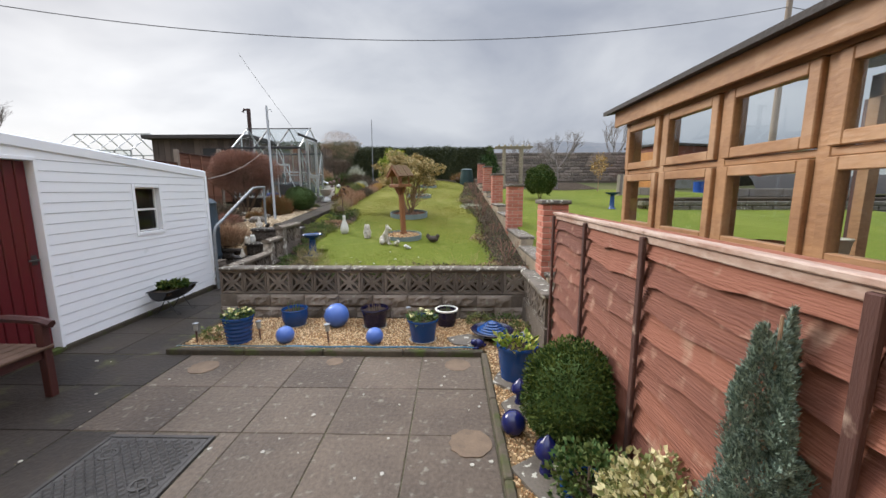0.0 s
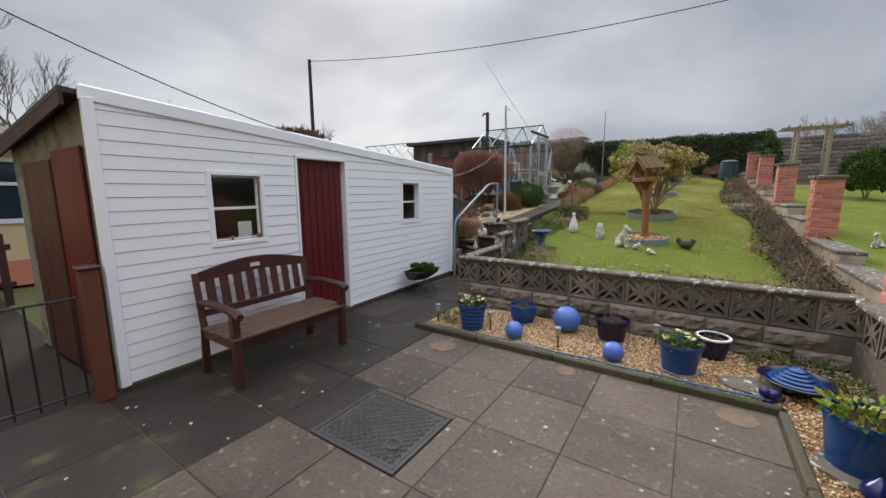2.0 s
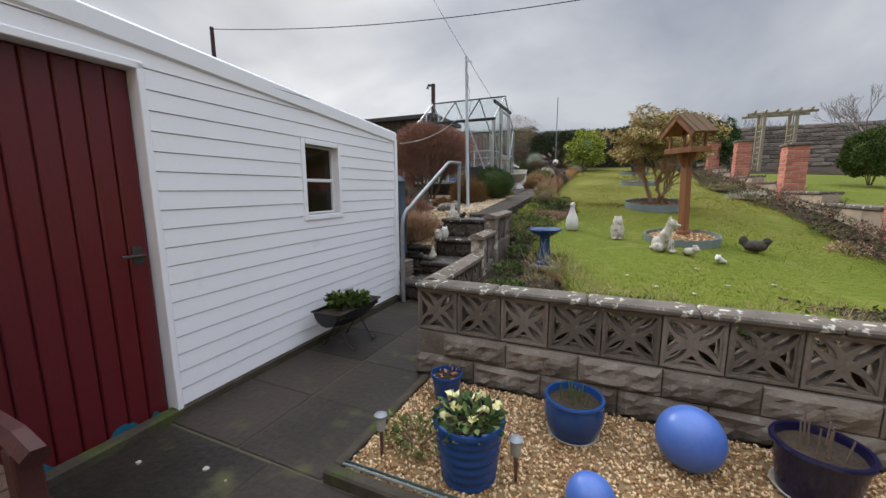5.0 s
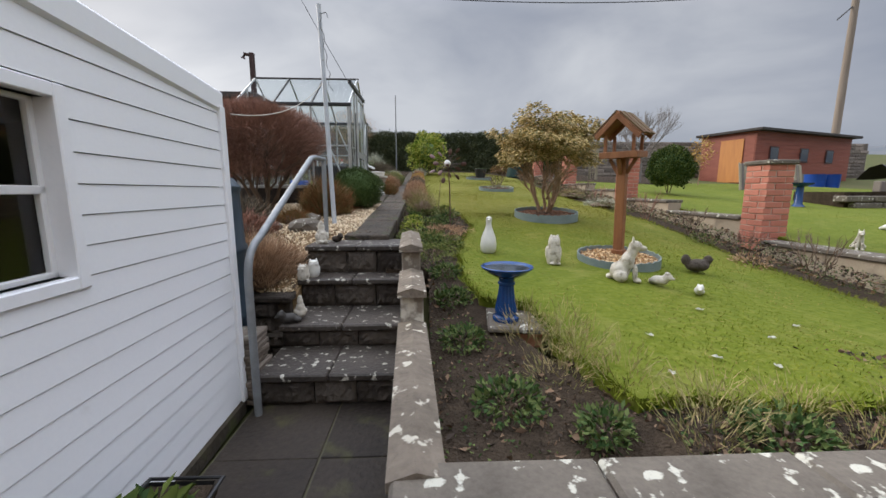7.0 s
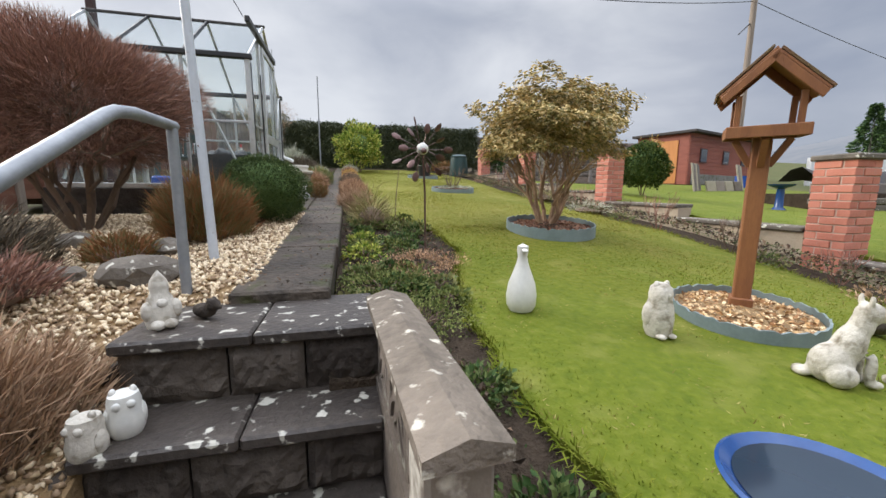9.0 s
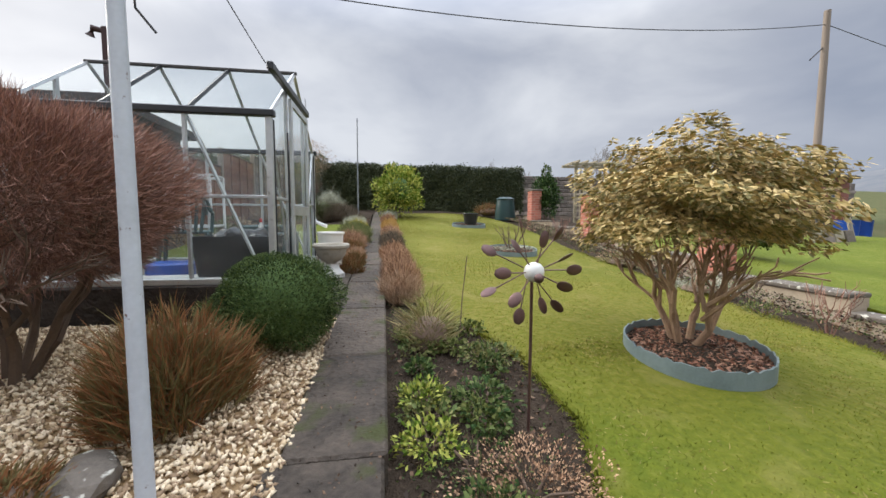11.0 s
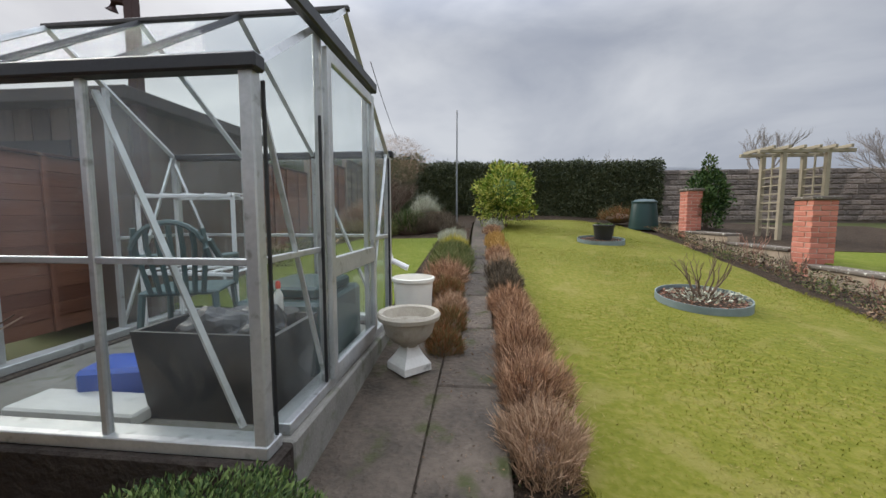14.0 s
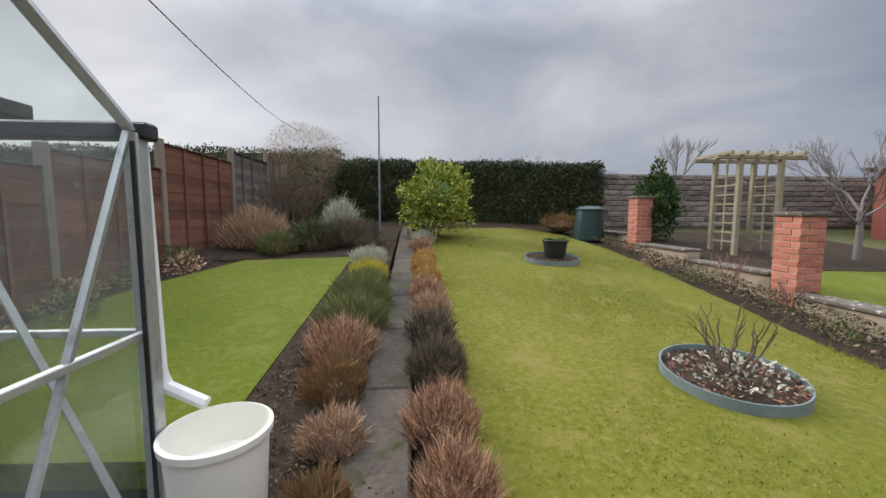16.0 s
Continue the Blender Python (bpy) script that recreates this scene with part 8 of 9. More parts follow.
for k, (x, y, h) in enumerate(((-1.75, 5.3, 0.22), (-1.45, 5.28, 0.2), (-0.85, 5.25, 0.2), (-2.0, 5.55, 0.26), (-2.3, 5.6, 0.2), (-2.15, 5.95, 0.3), (-0.2, 5.2, 0.24), (-2.15, 5.75, 0.32), (-1.9, 5.15, 0.3), (-1.3, 5.08, 0.26), (-0.6, 5.08, 0.28), (0.3, 5.1, 0.35), (0.05, 5.15, 0.3), (-2.35, 5.95, 0.3))):
    tufty("dead_grass", (x, y, lawn_z(y) - 0.02), 0.16, h, 120, M_STRAW, "dry straw-coloured dead stems in the border", "plant", seed=k, spread=0.9, width=0.006)
solo("dead_stalk", tube(B(), [(0, 0, 0), (0.02, 0, 0.3), (0.06, 0.02, 0.62)], 0.006, 0.003, 5), M_TWIG, "single bare brown stalk beside the grass tuft", "plant", (-2.72, 10.15, lawn_z(10.15)))
# fallen leaves and crumbs on the soil
def litter(name, outline, n, zf, dz, material, size, label):
    x, y = scatter(outline, n)
    d = unit(len(x))
    d[:, 2] = np.abs(d[:, 2]) * 0.5
    me = leaf_mesh(name, np.stack((x, y, zf(y, x) + dz), 1), d, size, size * 0.6, material, 0.3)
    tagged(part(name, me, material), label, "leaf litter", kind="stuff")


SOIL_M = [(-3.28, 7.5), (-2.9, 7.3), (-2.9, 5.0), (-2.1, 5.0), (-2.3, 5.75), (-2.6, 6.4), (-2.68, 7.1), (-2.72, 7.6), (-2.55, 8.4), (-2.3, 9.0), (-2.33, 9.6), (-2.5, 10.1), (-2.95, 10.6), (-3.02, 20.0), (-3.28, 20.0)]
SOIL_R = [(0.62, 5.0), (1.16, 5.0), (1.16, 21.0), (0.66, 20.0), (0.5, 16), (0.3, 14), (0.28, 12.5), (0.42, 11.0), (0.62, 9.2), (0.48, 7.8)]
for nm, ol, n_, dz_ in (("border_litter", SOIL_M, 5200, -0.025), ("front_litter", SOIL_F, 4200, -0.05), ("wall_litter", SOIL_R, 9000, -0.015)):
    litter(nm, ol, n_, border_z, dz_, M_LITTER, 0.024, "brown fallen leaves and bark crumbs on soil")
    litter(nm.replace("litter", "weeds"), ol, n_, border_z, dz_ + 0.005, M_LEAFGRN, 0.022, "small green weeds and moss on soil")
    litter(nm.replace("litter", "straw"), ol, n_ // 3, border_z, dz_ + 0.008, M_LITTER, 0.045, "bits of straw on soil")
litter("path_side_litter", [(-4.3, 12.5), (-3.72, 12.5), (-3.72, 19), (-4.3, 19)], 3500, bed_z, -0.03, M_LITTER, 0.028, "brown fallen leaves beside the path")
litter("path_crumbs", [(-3.70, 7.9), (-3.32, 7.9), (-3.32, 16), (-3.70, 16)], 700, bed_z, 0.001, M_LITTER, 0.016, "brown crumbs and moss on the path")
for k in range(26):
    r = random.Random(100 + k)
    y = r.uniform(8.0, 10.3)
    x = r.uniform(-3.2, -2.55)
    leafy("border_plant", (x, y, lawn_z(y) - 0.02), r.uniform(0.07, 0.14), r.uniform(0.07, 0.13), 0.045, 190, 0.034, (M_LEAFGRN, M_MOUND, M_HEATHGRN)[k % 3], "low leafy green plant in the border", "plant", width=0.026, base=0.04, amount=0.35, seed=k * 0.9)
# right border under the boundary wall
for k in range(13):
    y = 5.4 + k * 0.95
    x = 0.88 + 0.1 * math.sin(k * 2.3)
    r = random.Random(k)
    ob = thing("bare_shrub", (x, y, lawn_z(y, x) - 0.03), "leafless brown shrub in the wall border", "shrub", "border shrubs")
    for j in range(5):
        a = 2 * math.pi * j / 5 + k
        bm = B()
        branching(bm, Vector((0.03 * math.cos(a), 0.03 * math.sin(a), 0)), Vector((math.cos(a) * 0.4, math.sin(a) * 0.4, 1)).normalized(), 0.16 + 0.05 * (k % 3), 0.008, 2, r, 0.45, 4, 0.25, 3, 0.7)
        part("stem", bm, M_REDTWIG if k % 2 else M_TWIG, ob)
    if k % 3 != 1:
        leafy("border_plant", (x - 0.22, y + 0.45, lawn_z(y + 0.45, x - 0.22) - 0.02), 0.14, 0.2, 0.08, 260, 0.04, M_HEATHGRN if k % 2 else M_HEATH, "low withered plant in the wall border", "plant", base=0.05, amount=0.35, seed=k * 2.1)
tufty("dry_grass", (0.55, 12.9, lawn_z(12.9, 0.55)), 0.35, 0.22, 900, M_STRAW, "flattened dry grass at the lawn edge", "grass", spread=2.6, width=0.008)
tufty("dry_grass", (0.62, 11.4, lawn_z(11.4, 0.62)), 0.35, 0.2, 700, M_SILVER, "grey-green low shrub at the lawn edge", "plant", spread=1.8, width=0.012)

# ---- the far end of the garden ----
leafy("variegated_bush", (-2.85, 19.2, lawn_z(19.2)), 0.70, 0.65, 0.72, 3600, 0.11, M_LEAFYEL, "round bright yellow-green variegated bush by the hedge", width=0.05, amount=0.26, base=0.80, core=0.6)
tufty("shrub", (-5.2, 18.3, lawn_z(18.3) - 0.03), 0.5, 0.5, 2600, M_HEATHDK, "low dark brown mounded shrub in the back bed", "shrub", width=0.014, seed=3)
tufty("shrub", (-6.3, 18.4, lawn_z(18.4) - 0.03), 0.55, 0.8, 2600, M_HEATH, "brown withered shrub in the back bed", "shrub", width=0.014, seed=5)
tufty("shrub", (-5.7, 17.8, lawn_z(17.8) - 0.03), 0.3, 0.45, 1500, M_HEATHGRN, "spiky green tuft in the back bed", "shrub", width=0.014, seed=7, spread=0.9)
tufty("shrub", (-4.55, 19.7, lawn_z(19.7) - 0.03), 0.42, 0.42, 1800, M_HEATHDK, "clipped dark shrub at the end of the path", "shrub", width=0.014, seed=9)
dome_twigs("grey_shrub", (-6.0, 19.6, lawn_z(19.6)), 0.75, 0.6, 0.5, 1.3, 5200, M_HEATHDK, "grey-brown domed shrub in the back bed")
dome_twigs("beech_shrub", (-6.3, 21.6, lawn_z(21.6)), 1.25, 0.8, 1.0, 2.75, 9000, M_HEATH, "tall bare brown rounded shrub before the hedge")
tufty("spiky_plant", (-5.2, 18.2, lawn_z(18.2)), 0.4, 0.6, 500, M_LEAFGRN, "spiky green sword-leaved plant", "plant", spread=1.2, width=0.03)
tufty("silver_shrub", (-5.1, 20.3, lawn_z(20.3)), 0.4, 0.8, 1200, M_SILVER, "pale silvery shrub in the back bed", "shrub", width=0.02)
for k in range(7):
    leafy("bed_plant", (-7.0 + 0.22 * (k % 3), 13.6 + k * 0.6, lawn_z(13.6 + k * 0.6)), 0.22, 0.22, 0.14, 260, 0.06, M_HEATH if k % 2 else M_HEATHGRN, "low withered plant along the panel fence", "plant", base=0.08, amount=0.3, seed=k)
tufty("rust_shrub", (0.45, 20.6, lawn_z(20.6)), 0.5, 0.42, 1500, M_HEATHOR, "rust-brown shrub beside the compost bin", "shrub", width=0.016)
cbn = thing("compost_bin", (0.78, 19.75, lawn_z(19.75, 0.78)), "dark green plastic compost bin", "compost bin")
part("body", lathe(B(), [(0.36, 0), (0.36, 0.05), (0.30, 0.62), (0.29, 0.68)], 28), M_DKGREEN, cbn, smooth=True)
part("lid", lathe(B(), [(0.305, 0.68), (0.31, 0.72), (0.22, 0.78), (0.0, 0.80)], 28), M_DKGREEN, cbn, smooth=True)
solo("flag_pole", tube(B(), [(0, 0, 0), (0, 0, 5.3 - lawn_z(20.2))], 0.024, 0.018, 10), M_STEEL, "tall thin grey metal pole by the hedge", "pole", (-4.16, 20.2, lawn_z(20.2)), smooth=True)

pf = thing("panel_fence_back", (-7.2, 0, 0), "brown horizontal panel fence with wooden posts", "fence", kind="structure")
FP = [8.1, 9.95, 11.8, 13.6, 15.4, 17.25, 19.5, 21.4, 23.2]
for k, (a, b) in enumerate(zip(FP, FP[1:])):
    zt = lawn_z(a) + 1.72 + (0.06 if k > 4 else -0.14)
    part("post", box(B(), -0.05, 0.05, a - 0.05, a + 0.05, lawn_z(a) - 0.1, zt + 0.08, 0.008), M_POLEWOOD, pf)
    m_ = M_GREYWOOD if a > 19 else M_FENCEDK
    for j in range(12):
        z0 = lawn_z(a) + 0.05 + j * (zt - lawn_z(a) - 0.05) / 12
        part("lap_board", box(B(), -0.02 + 0.006 * (j % 2), 0.012 + 0.006 * (j % 2), a + 0.05, b - 0.05, z0, z0 + (zt - lawn_z(a)) / 12 - 0.006, 0.003), m_, pf)
    for j in range(1, 4):
        y = a + (b - a) * j / 4
        part("batten", box(B(), 0.02, 0.045, y - 0.02, y + 0.02, lawn_z(a) + 0.05, zt, 0.003), m_, pf)
    part("cap_rail", box(B(), -0.035, 0.05, a + 0.05, b - 0.05, zt, zt + 0.025, 0.004), M_FPOST, pf)

pg = thing("pergola", (2.4, 17.45, lawn_z(17.45) - 0.04), "weathered wooden pergola arch with trellis sides", "pergola")
PGH = 3.6 - lawn_z(17.45)
for x in (0.0, 0.78):
    for y in (0.0, 0.55):
        part("post", box(B(), x - 0.04, x + 0.04, y - 0.04, y + 0.04, -0.1, PGH, 0.006), M_PERG, pg)
    for k in range(8):
        part("rung", box(B(), x - 0.015, x + 0.015, 0.04, 0.51, 0.25 + k * 0.17, 0.275 + k * 0.17), M_PERG, pg)
    part("trellis_bar", box(B(), x - 0.012, x + 0.012, 0.26, 0.29, 0.1, PGH), M_PERG, pg)
for y in (0.0, 0.55):
    part("beam", box(B(), -0.45, 1.25, y - 0.035, y + 0.035, PGH, PGH + 0.07, 0.006), M_PERG, pg)
for k in range(6):
    part("cross_beam", box(B(), -0.3 + k * 0.27, -0.25 + k * 0.27, -0.15, 0.7, PGH + 0.07, PGH + 0.13, 0.006), M_PERG, pg)
leafy("laurel_bush", (1.85, 18.9, lawn_z(18.9)), 0.42, 0.42, 0.72, 2600, 0.09, M_LEAFDK, "upright glossy dark green laurel bush", width=0.045, base=0.72, core=0.5, seed=3)
leafy("laurel_shoot", (1.85, 18.9, lawn_z(18.9) + 1.2), 0.12, 0.12, 0.32, 260, 0.09, M_LEAFGRN, "leafy top shoot of the laurel", width=0.045, base=0.2, seed=4)
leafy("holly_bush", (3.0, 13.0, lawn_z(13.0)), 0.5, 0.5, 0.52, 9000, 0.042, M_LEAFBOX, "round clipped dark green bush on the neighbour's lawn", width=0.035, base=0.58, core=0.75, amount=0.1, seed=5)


def bare_tree(at, h, seed, label, mat_=None, depth=4, width=0.55):
    ob = thing("bare_tree", at, label, "tree")
    r = random.Random(seed)
    part("trunk", tube(B(), [(0, 0, -0.1), (0.02, 0.01, h * 0.2), (0, 0.02, h * 0.32)], 0.022 * h, 0.014 * h, 8), mat_ or M_GREYTREE, ob)
    for k in range(5):
        a = 2 * math.pi * k / 5 + seed
        bm = B()
        branching(bm, Vector((0, 0.01, h * (0.24 + 0.02 * k))), Vector((math.cos(a) * width, math.sin(a) * width, 1)).normalized(), h * 0.24, 0.009 * h, depth, r, 0.42, 5, 0.16, 3, 0.70)
        part("limb", bm, mat_ or M_GREYTREE, ob)
    return ob


bare_tree((4.75, 17.4, lawn_z(17.4) - 0.16), 2.9, 3, "small bare fruit tree beside the pergola", depth=5, width=0.85)
yt = thing("young_tree", (6.24, 16.43, level_z(16.43, 6.24)), "thin young tree with yellowing leaves", "tree")
part("trunk", tube(B(), [(0, 0, 0), (0.03, 0, 1.3)], 0.018, 0.006, 6), M_BARK, yt)
p, u = bush_points(360, 0.32, 0.32, 0.5, 0.2, 3, 0.3, 1.0)
part("crown", leaf_mesh("crown", p + np.array((0.02, 0, 1.1)), u + unit(len(u)), 0.09, 0.04, M_GOLDBR), M_GOLDBR, yt)
b2 = thing("birdbath", (4.82, 11.5, level_z(11.5, 4.82) + 0.02), "glazed blue pedestal birdbath on the neighbour's lawn", "birdbath")
part("pedestal", lathe(B(), [(0.12, 0), (0.07, 0.06), (0.06, 0.4)], 20), M_BLUE, b2, smooth=True)
part("bowl", lathe(B(), [(0.06, 0.4), (0.2, 0.46), (0.22, 0.49), (0.2, 0.49), (0.0, 0.44)], 26), M_BLUE, b2, smooth=True)
for x, y, h, s in ((-30, 24, 6.0, 1), (-30, 2.6, 11.5, 2), (-31, 5.5, 9.5, 12), (-27, 12, 6.2, 6), (7, 40, 4.6, 4), (11, 46, 5.6, 5), (4, 62, 6.0, 7), (-6, 60, 4.8, 8), (16, 38, 6.4, 9), (-2, 75, 5.4, 10)):
    bare_tree((x, y, hill(y) - 0.2 if y > 5 else -0.1), h, s, "leafless winter tree in the distance", depth=4 if x < -20 or y < 41 else 3)

# flat-topped cedar beyond the long shed
ced = thing("cedar_tree", (-22.9, 16.5, hill(16.5) - 0.3), "flat-topped reddish brown tree beyond the shed", "tree")
part("trunk", tube(B(), [(0, 0, 0), (0.1, 0, 1.9), (0, 0.1, 3.7)], 0.16, 0.07, 8), M_BARK, ced)
p, u = bush_points(3200, 1.7, 1.7, 0.30, 0.2, 4.0, 0.3, 3.0)
part("crown", leaf_mesh("crown", p + np.array((0, 0, 3.75)), u + unit(len(u)) + np.array((0, 0, 0.4)), 0.28, 0.06, M_CEDAR), M_CEDAR, ced)
for k in range(7):
    a = 2 * math.pi * k / 7
    part("limb", tube(B(), [(0, 0, 2.5), (0.6 * math.cos(a), 0.6 * math.sin(a), 3.3), (1.4 * math.cos(a), 1.4 * math.sin(a), 3.75)], 0.06, 0.02, 6), M_BARK, ced)

# red-brown neighbour shed with stacked boards
ns = thing("garden_shed", (10.1, 18.7, 1.76), "red-brown boarded garden shed with orange door", "shed", turn=18)
ns.scale = (0.84, 0.95, 0.85)
for j in range(13):
    part("board", box(B(), 0, 7.9, -0.02 + 0.006 * (j % 2), 0.02, j * 0.185, (j + 1) * 0.185 - 0.008, 0.003), M_REDSHED, ns)
part("body", box(B(), 0.0, 7.9, 0.03, 2.3, 0, 2.4), M_REDSHED, ns)
part("plinth", box(B(), 0.3, 5.2, -0.06, -0.022, 0, 0.5, 0.01), M_CONC, ns, "pale concrete plinth")
part("roof", box(B(), -0.2, 8.15, -0.3, 2.5, 2.4, 2.52, 0.01), M_ROOF, ns, "dark felt roof")
part("door", box(B(), -0.04, -0.006, 0.45, 1.4, 0.05, 2.1, 0.006), M_ORANGE, ns, "orange varnished door")
for x in (1.0, 3.4, 5.6):
    w_ = part("window", box(B(), x, x + 0.7, -0.05, -0.025, 1.05, 1.75, 0.006), M_BENCH, ns, "dark framed window")
    part("pane", box(B(), x + 0.06, x + 0.64, -0.06, -0.052, 1.11, 1.69), M_WATER, w_, "dark pane")
for k in range(7):
    bm = box(B(), 0, 0.2, 0, 0.03, 0, 0.95, 0.005)
    o = solo("leaning_board", bm, M_GREYWOOD if k % 2 else M_PERG, "weathered plank leaning in a stack", "plank", ((6.35 + 0.13 * k if k < 4 else 7.75 + 0.14 * k), 14.8 + 0.06 * k, level_z(14.8, 6.5) - 0.02), "stacked planks")
    o.rotation_euler = (radians(-14), radians(18), radians(25))
solo("water_tank", lathe(B(), [(0.28, 0), (0.3, 0.5), (0.31, 0.52), (0.28, 0.52)], 22), M_BLUEBOX, "bright blue plastic barrel by the shed", "barrel", (10.95, 17.0, 1.52), smooth=True)
wl_ = thing("wall_neighbour", (5.6, 11.25, 0.98), "low rubble garden wall on the neighbour's plot", "wall", kind="structure", turn=0)
for j in range(3):
    for k in range(14):
        part("stone", box(B(), k * 0.6 + 0.2 * (j % 2), k * 0.6 + 0.58 + 0.2 * (j % 2), 0, 0.3 - 0.02 * ((k + j) % 2), j * 0.14 - 0.05, (j + 1) * 0.14 - 0.06, 0.02), M_COPE, wl_)

solo("terrace", prism(B(), [(5.7, 11.4), (14.2, 11.4), (14.2, 14.0), (9.3, 14.0), (5.7, 12.5)], 0.9, 1.42), M_SOIL, "bare soil terrace above the rubble wall", "terrace", kind="structure")
for k in range(4):
    solo("timber_sleeper", box(B(), 0, 1.15, 0, 0.2, 0, 0.3, 0.02), M_GREYWOOD, "weathered timber sleeper edging the terrace", "sleeper", (9.4 + 1.17 * k, 13.75, 1.42), "terrace sleepers", turn=0.6 * (k % 3 - 1))
for k in range(4):
    solo("stone_slab", box(B(), 0, 0.36, 0, 0.06, 0, 0.36, 0.015), M_BLOCK if k % 2 else M_PERG, "buff stone slab leaning in a stack", "slab", (6.95 + 0.38 * k, 14.9 + 0.02 * k, level_z(14.9, 7.5) - 0.02), "stacked stone slabs").rotation_euler = (radians(-16), 0, radians(4 * k))
solo("water_tank", lathe(B(), [(0.28, 0), (0.3, 0.5), (0.31, 0.52), (0.28, 0.52)], 22), M_BLUEBOX, "bright blue plastic barrel by the shed", "barrel", (11.6, 17.1, 1.52), smooth=True)
bm = B()
g = [[bm.verts.new((12.0 + 0.6 * i, 15.2 + 0.35 * j, 1.45 + 0.85 * math.sin(math.pi * (j + 0.15) / 5) + 0.06 * math.sin(2.3 * i + j) + 0.04 * math.sin(5.1 * i))) for i in range(22)] for j in range(5)]
for p, q in zip(g, g[1:]):
    for i in range(21):
        bm.faces.new((p[i], p[i + 1], q[i + 1], q[i]))
solo("tarpaulin", bm, M_ROOF, "long dark grey tarpaulin spread over a heap", "tarpaulin", smooth=True)
solo("wall_far", box(B(), 17.6, 34.0, 19.2, 19.4, 1.6, 3.05, 0.01), M_UPVC, "long low white-painted garden wall", "wall", kind="structure")

# far left: neighbour's wooden shed and greenhouse
nw = thing("timber_shed", (-9.9, 12.6, 1.35), "dark brown weathered timber shed with sloping roof", "shed")
for k in range(16):
    part("board", box(B(), k * 0.2, k * 0.2 + 0.19, 0, 0.03, 0, 2.0, 0.004), M_OLDSHED, nw)
part("roof", box(B(), -0.2, 3.4, -0.2, 2.0, 2.0, 2.12, 0.01), M_ROOF, nw, "dark roof sheet")
part("side", box(B(), 3.15, 3.2, 0.03, 1.8, 0, 2.0), M_OLDSHED, nw)
# no opening here: a near-black panel paints its shade onto the boards
part("doorway", box(B(), 1.7, 2.6, -0.02, -0.002, 0.1, 1.7), M_DARKROOM, nw, "near-black panel for the shade in the open door")
ng = thing("greenhouse", (-14.4, 13.5, 1.4), "neighbour's aluminium greenhouse with glass roof", "greenhouse")
for k in range(6):
    x = k * 0.6
    for y in (0, 2.0):
        part("post", box(B(), x - 0.02, x + 0.02, y - 0.02, y + 0.02, 0, 1.7), M_ALU, ng)
        part("rafter", tube(B(), [(x, y, 1.7), (x, 1.0, 2.4)], 0.02, None, 4), M_ALU, ng)
for y, z in ((0, 1.7), (2.0, 1.7), (1.0, 2.4)):
    part("rail", box(B(), 0, 3.0, y - 0.02, y + 0.02, z - 0.02, z + 0.02), M_ALU, ng)
part("pane", sheet((0, 0, 0), (3, 0, 0), (3, 0, 1.68), (0, 0, 1.68)), G_GREEN, ng).visible_shadow = False

# ---- sun room beyond the fence ----
CX, CY0, CY1 = 1.70, -1.6, 3.78
sr = thing("sun_room", (0, 0, 0), "varnished timber sun room with two rows of windows", "sun room")
part("lower_wall", box(B(), CX, CX + 0.1, CY0, CY1, -0.3, 1.25), M_WOOD, sr)
part("far_wall", box(B(), CX + 2.2, CX + 2.3, CY0, CY1, -0.3, 1.0), M_WOOD, sr)
part("end_wall", box(B(), CX, CX + 2.3, CY0, CY0 + 0.08, -0.3, 2.4), M_WOOD, sr)
part("floor", box(B(), CX + 0.1, CX + 2.2, CY0, CY1, 0.1, 0.25), M_WOOD, sr)
part("sill", box(B(), CX - 0.06, CX + 0.12, CY0, CY1 + 0.03, 1.25, 1.31, 0.008), M_WOOD, sr)
part("head_beam", box(B(), CX - 0.02, CX + 0.12, CY0, CY1 + 0.02, 2.25, 2.36, 0.006), M_WOOD, sr)
part("fascia", box(B(), CX - 0.10, CX - 0.07, CY0, CY1 + 0.1, 2.26, 2.40, 0.005), M_WOOD, sr)
part("far_beam", box(B(), CX + 2.2, CX + 2.3, CY0, CY1, 2.5, 2.7), M_WOOD, sr)
bm = B()
vs = [bm.verts.new(p) for p in ((CX - 0.17, CY0 - 0.1, 2.39), (CX - 0.17, CY1 + 0.22, 2.39), (CX + 2.5, CY1 + 0.22, 2.85), (CX + 2.5, CY0 - 0.1, 2.85))]
ws2 = [bm.verts.new(v.co + Vector((0, 0, 0.035))) for v in vs]
bm.faces.new(vs[::-1]); bm.faces.new(ws2)
for i in range(4):
    bm.faces.new((vs[i], vs[(i + 1) % 4], ws2[(i + 1) % 4], ws2[i]))
part("roof", bm, M_ROOF, sr, "thin dark felt roof")
YS = [3.78, 3.14, 2.46, 1.80, 1.12, 0.44, -0.24, -0.92, -1.6]
for k, y in enumerate(YS):
    part("mullion", box(B(), CX - 0.01, CX + 0.1, y - 0.035 if k else y - 0.07, y + 0.035 if k else y, 1.31, 2.25, 0.005), M_WOOD, sr)
    part("far_post", box(B(), CX + 2.21, CX + 2.29, y - 0.05, y + 0.05, 1.0, 2.5, 0.005), M_BENCH, sr)
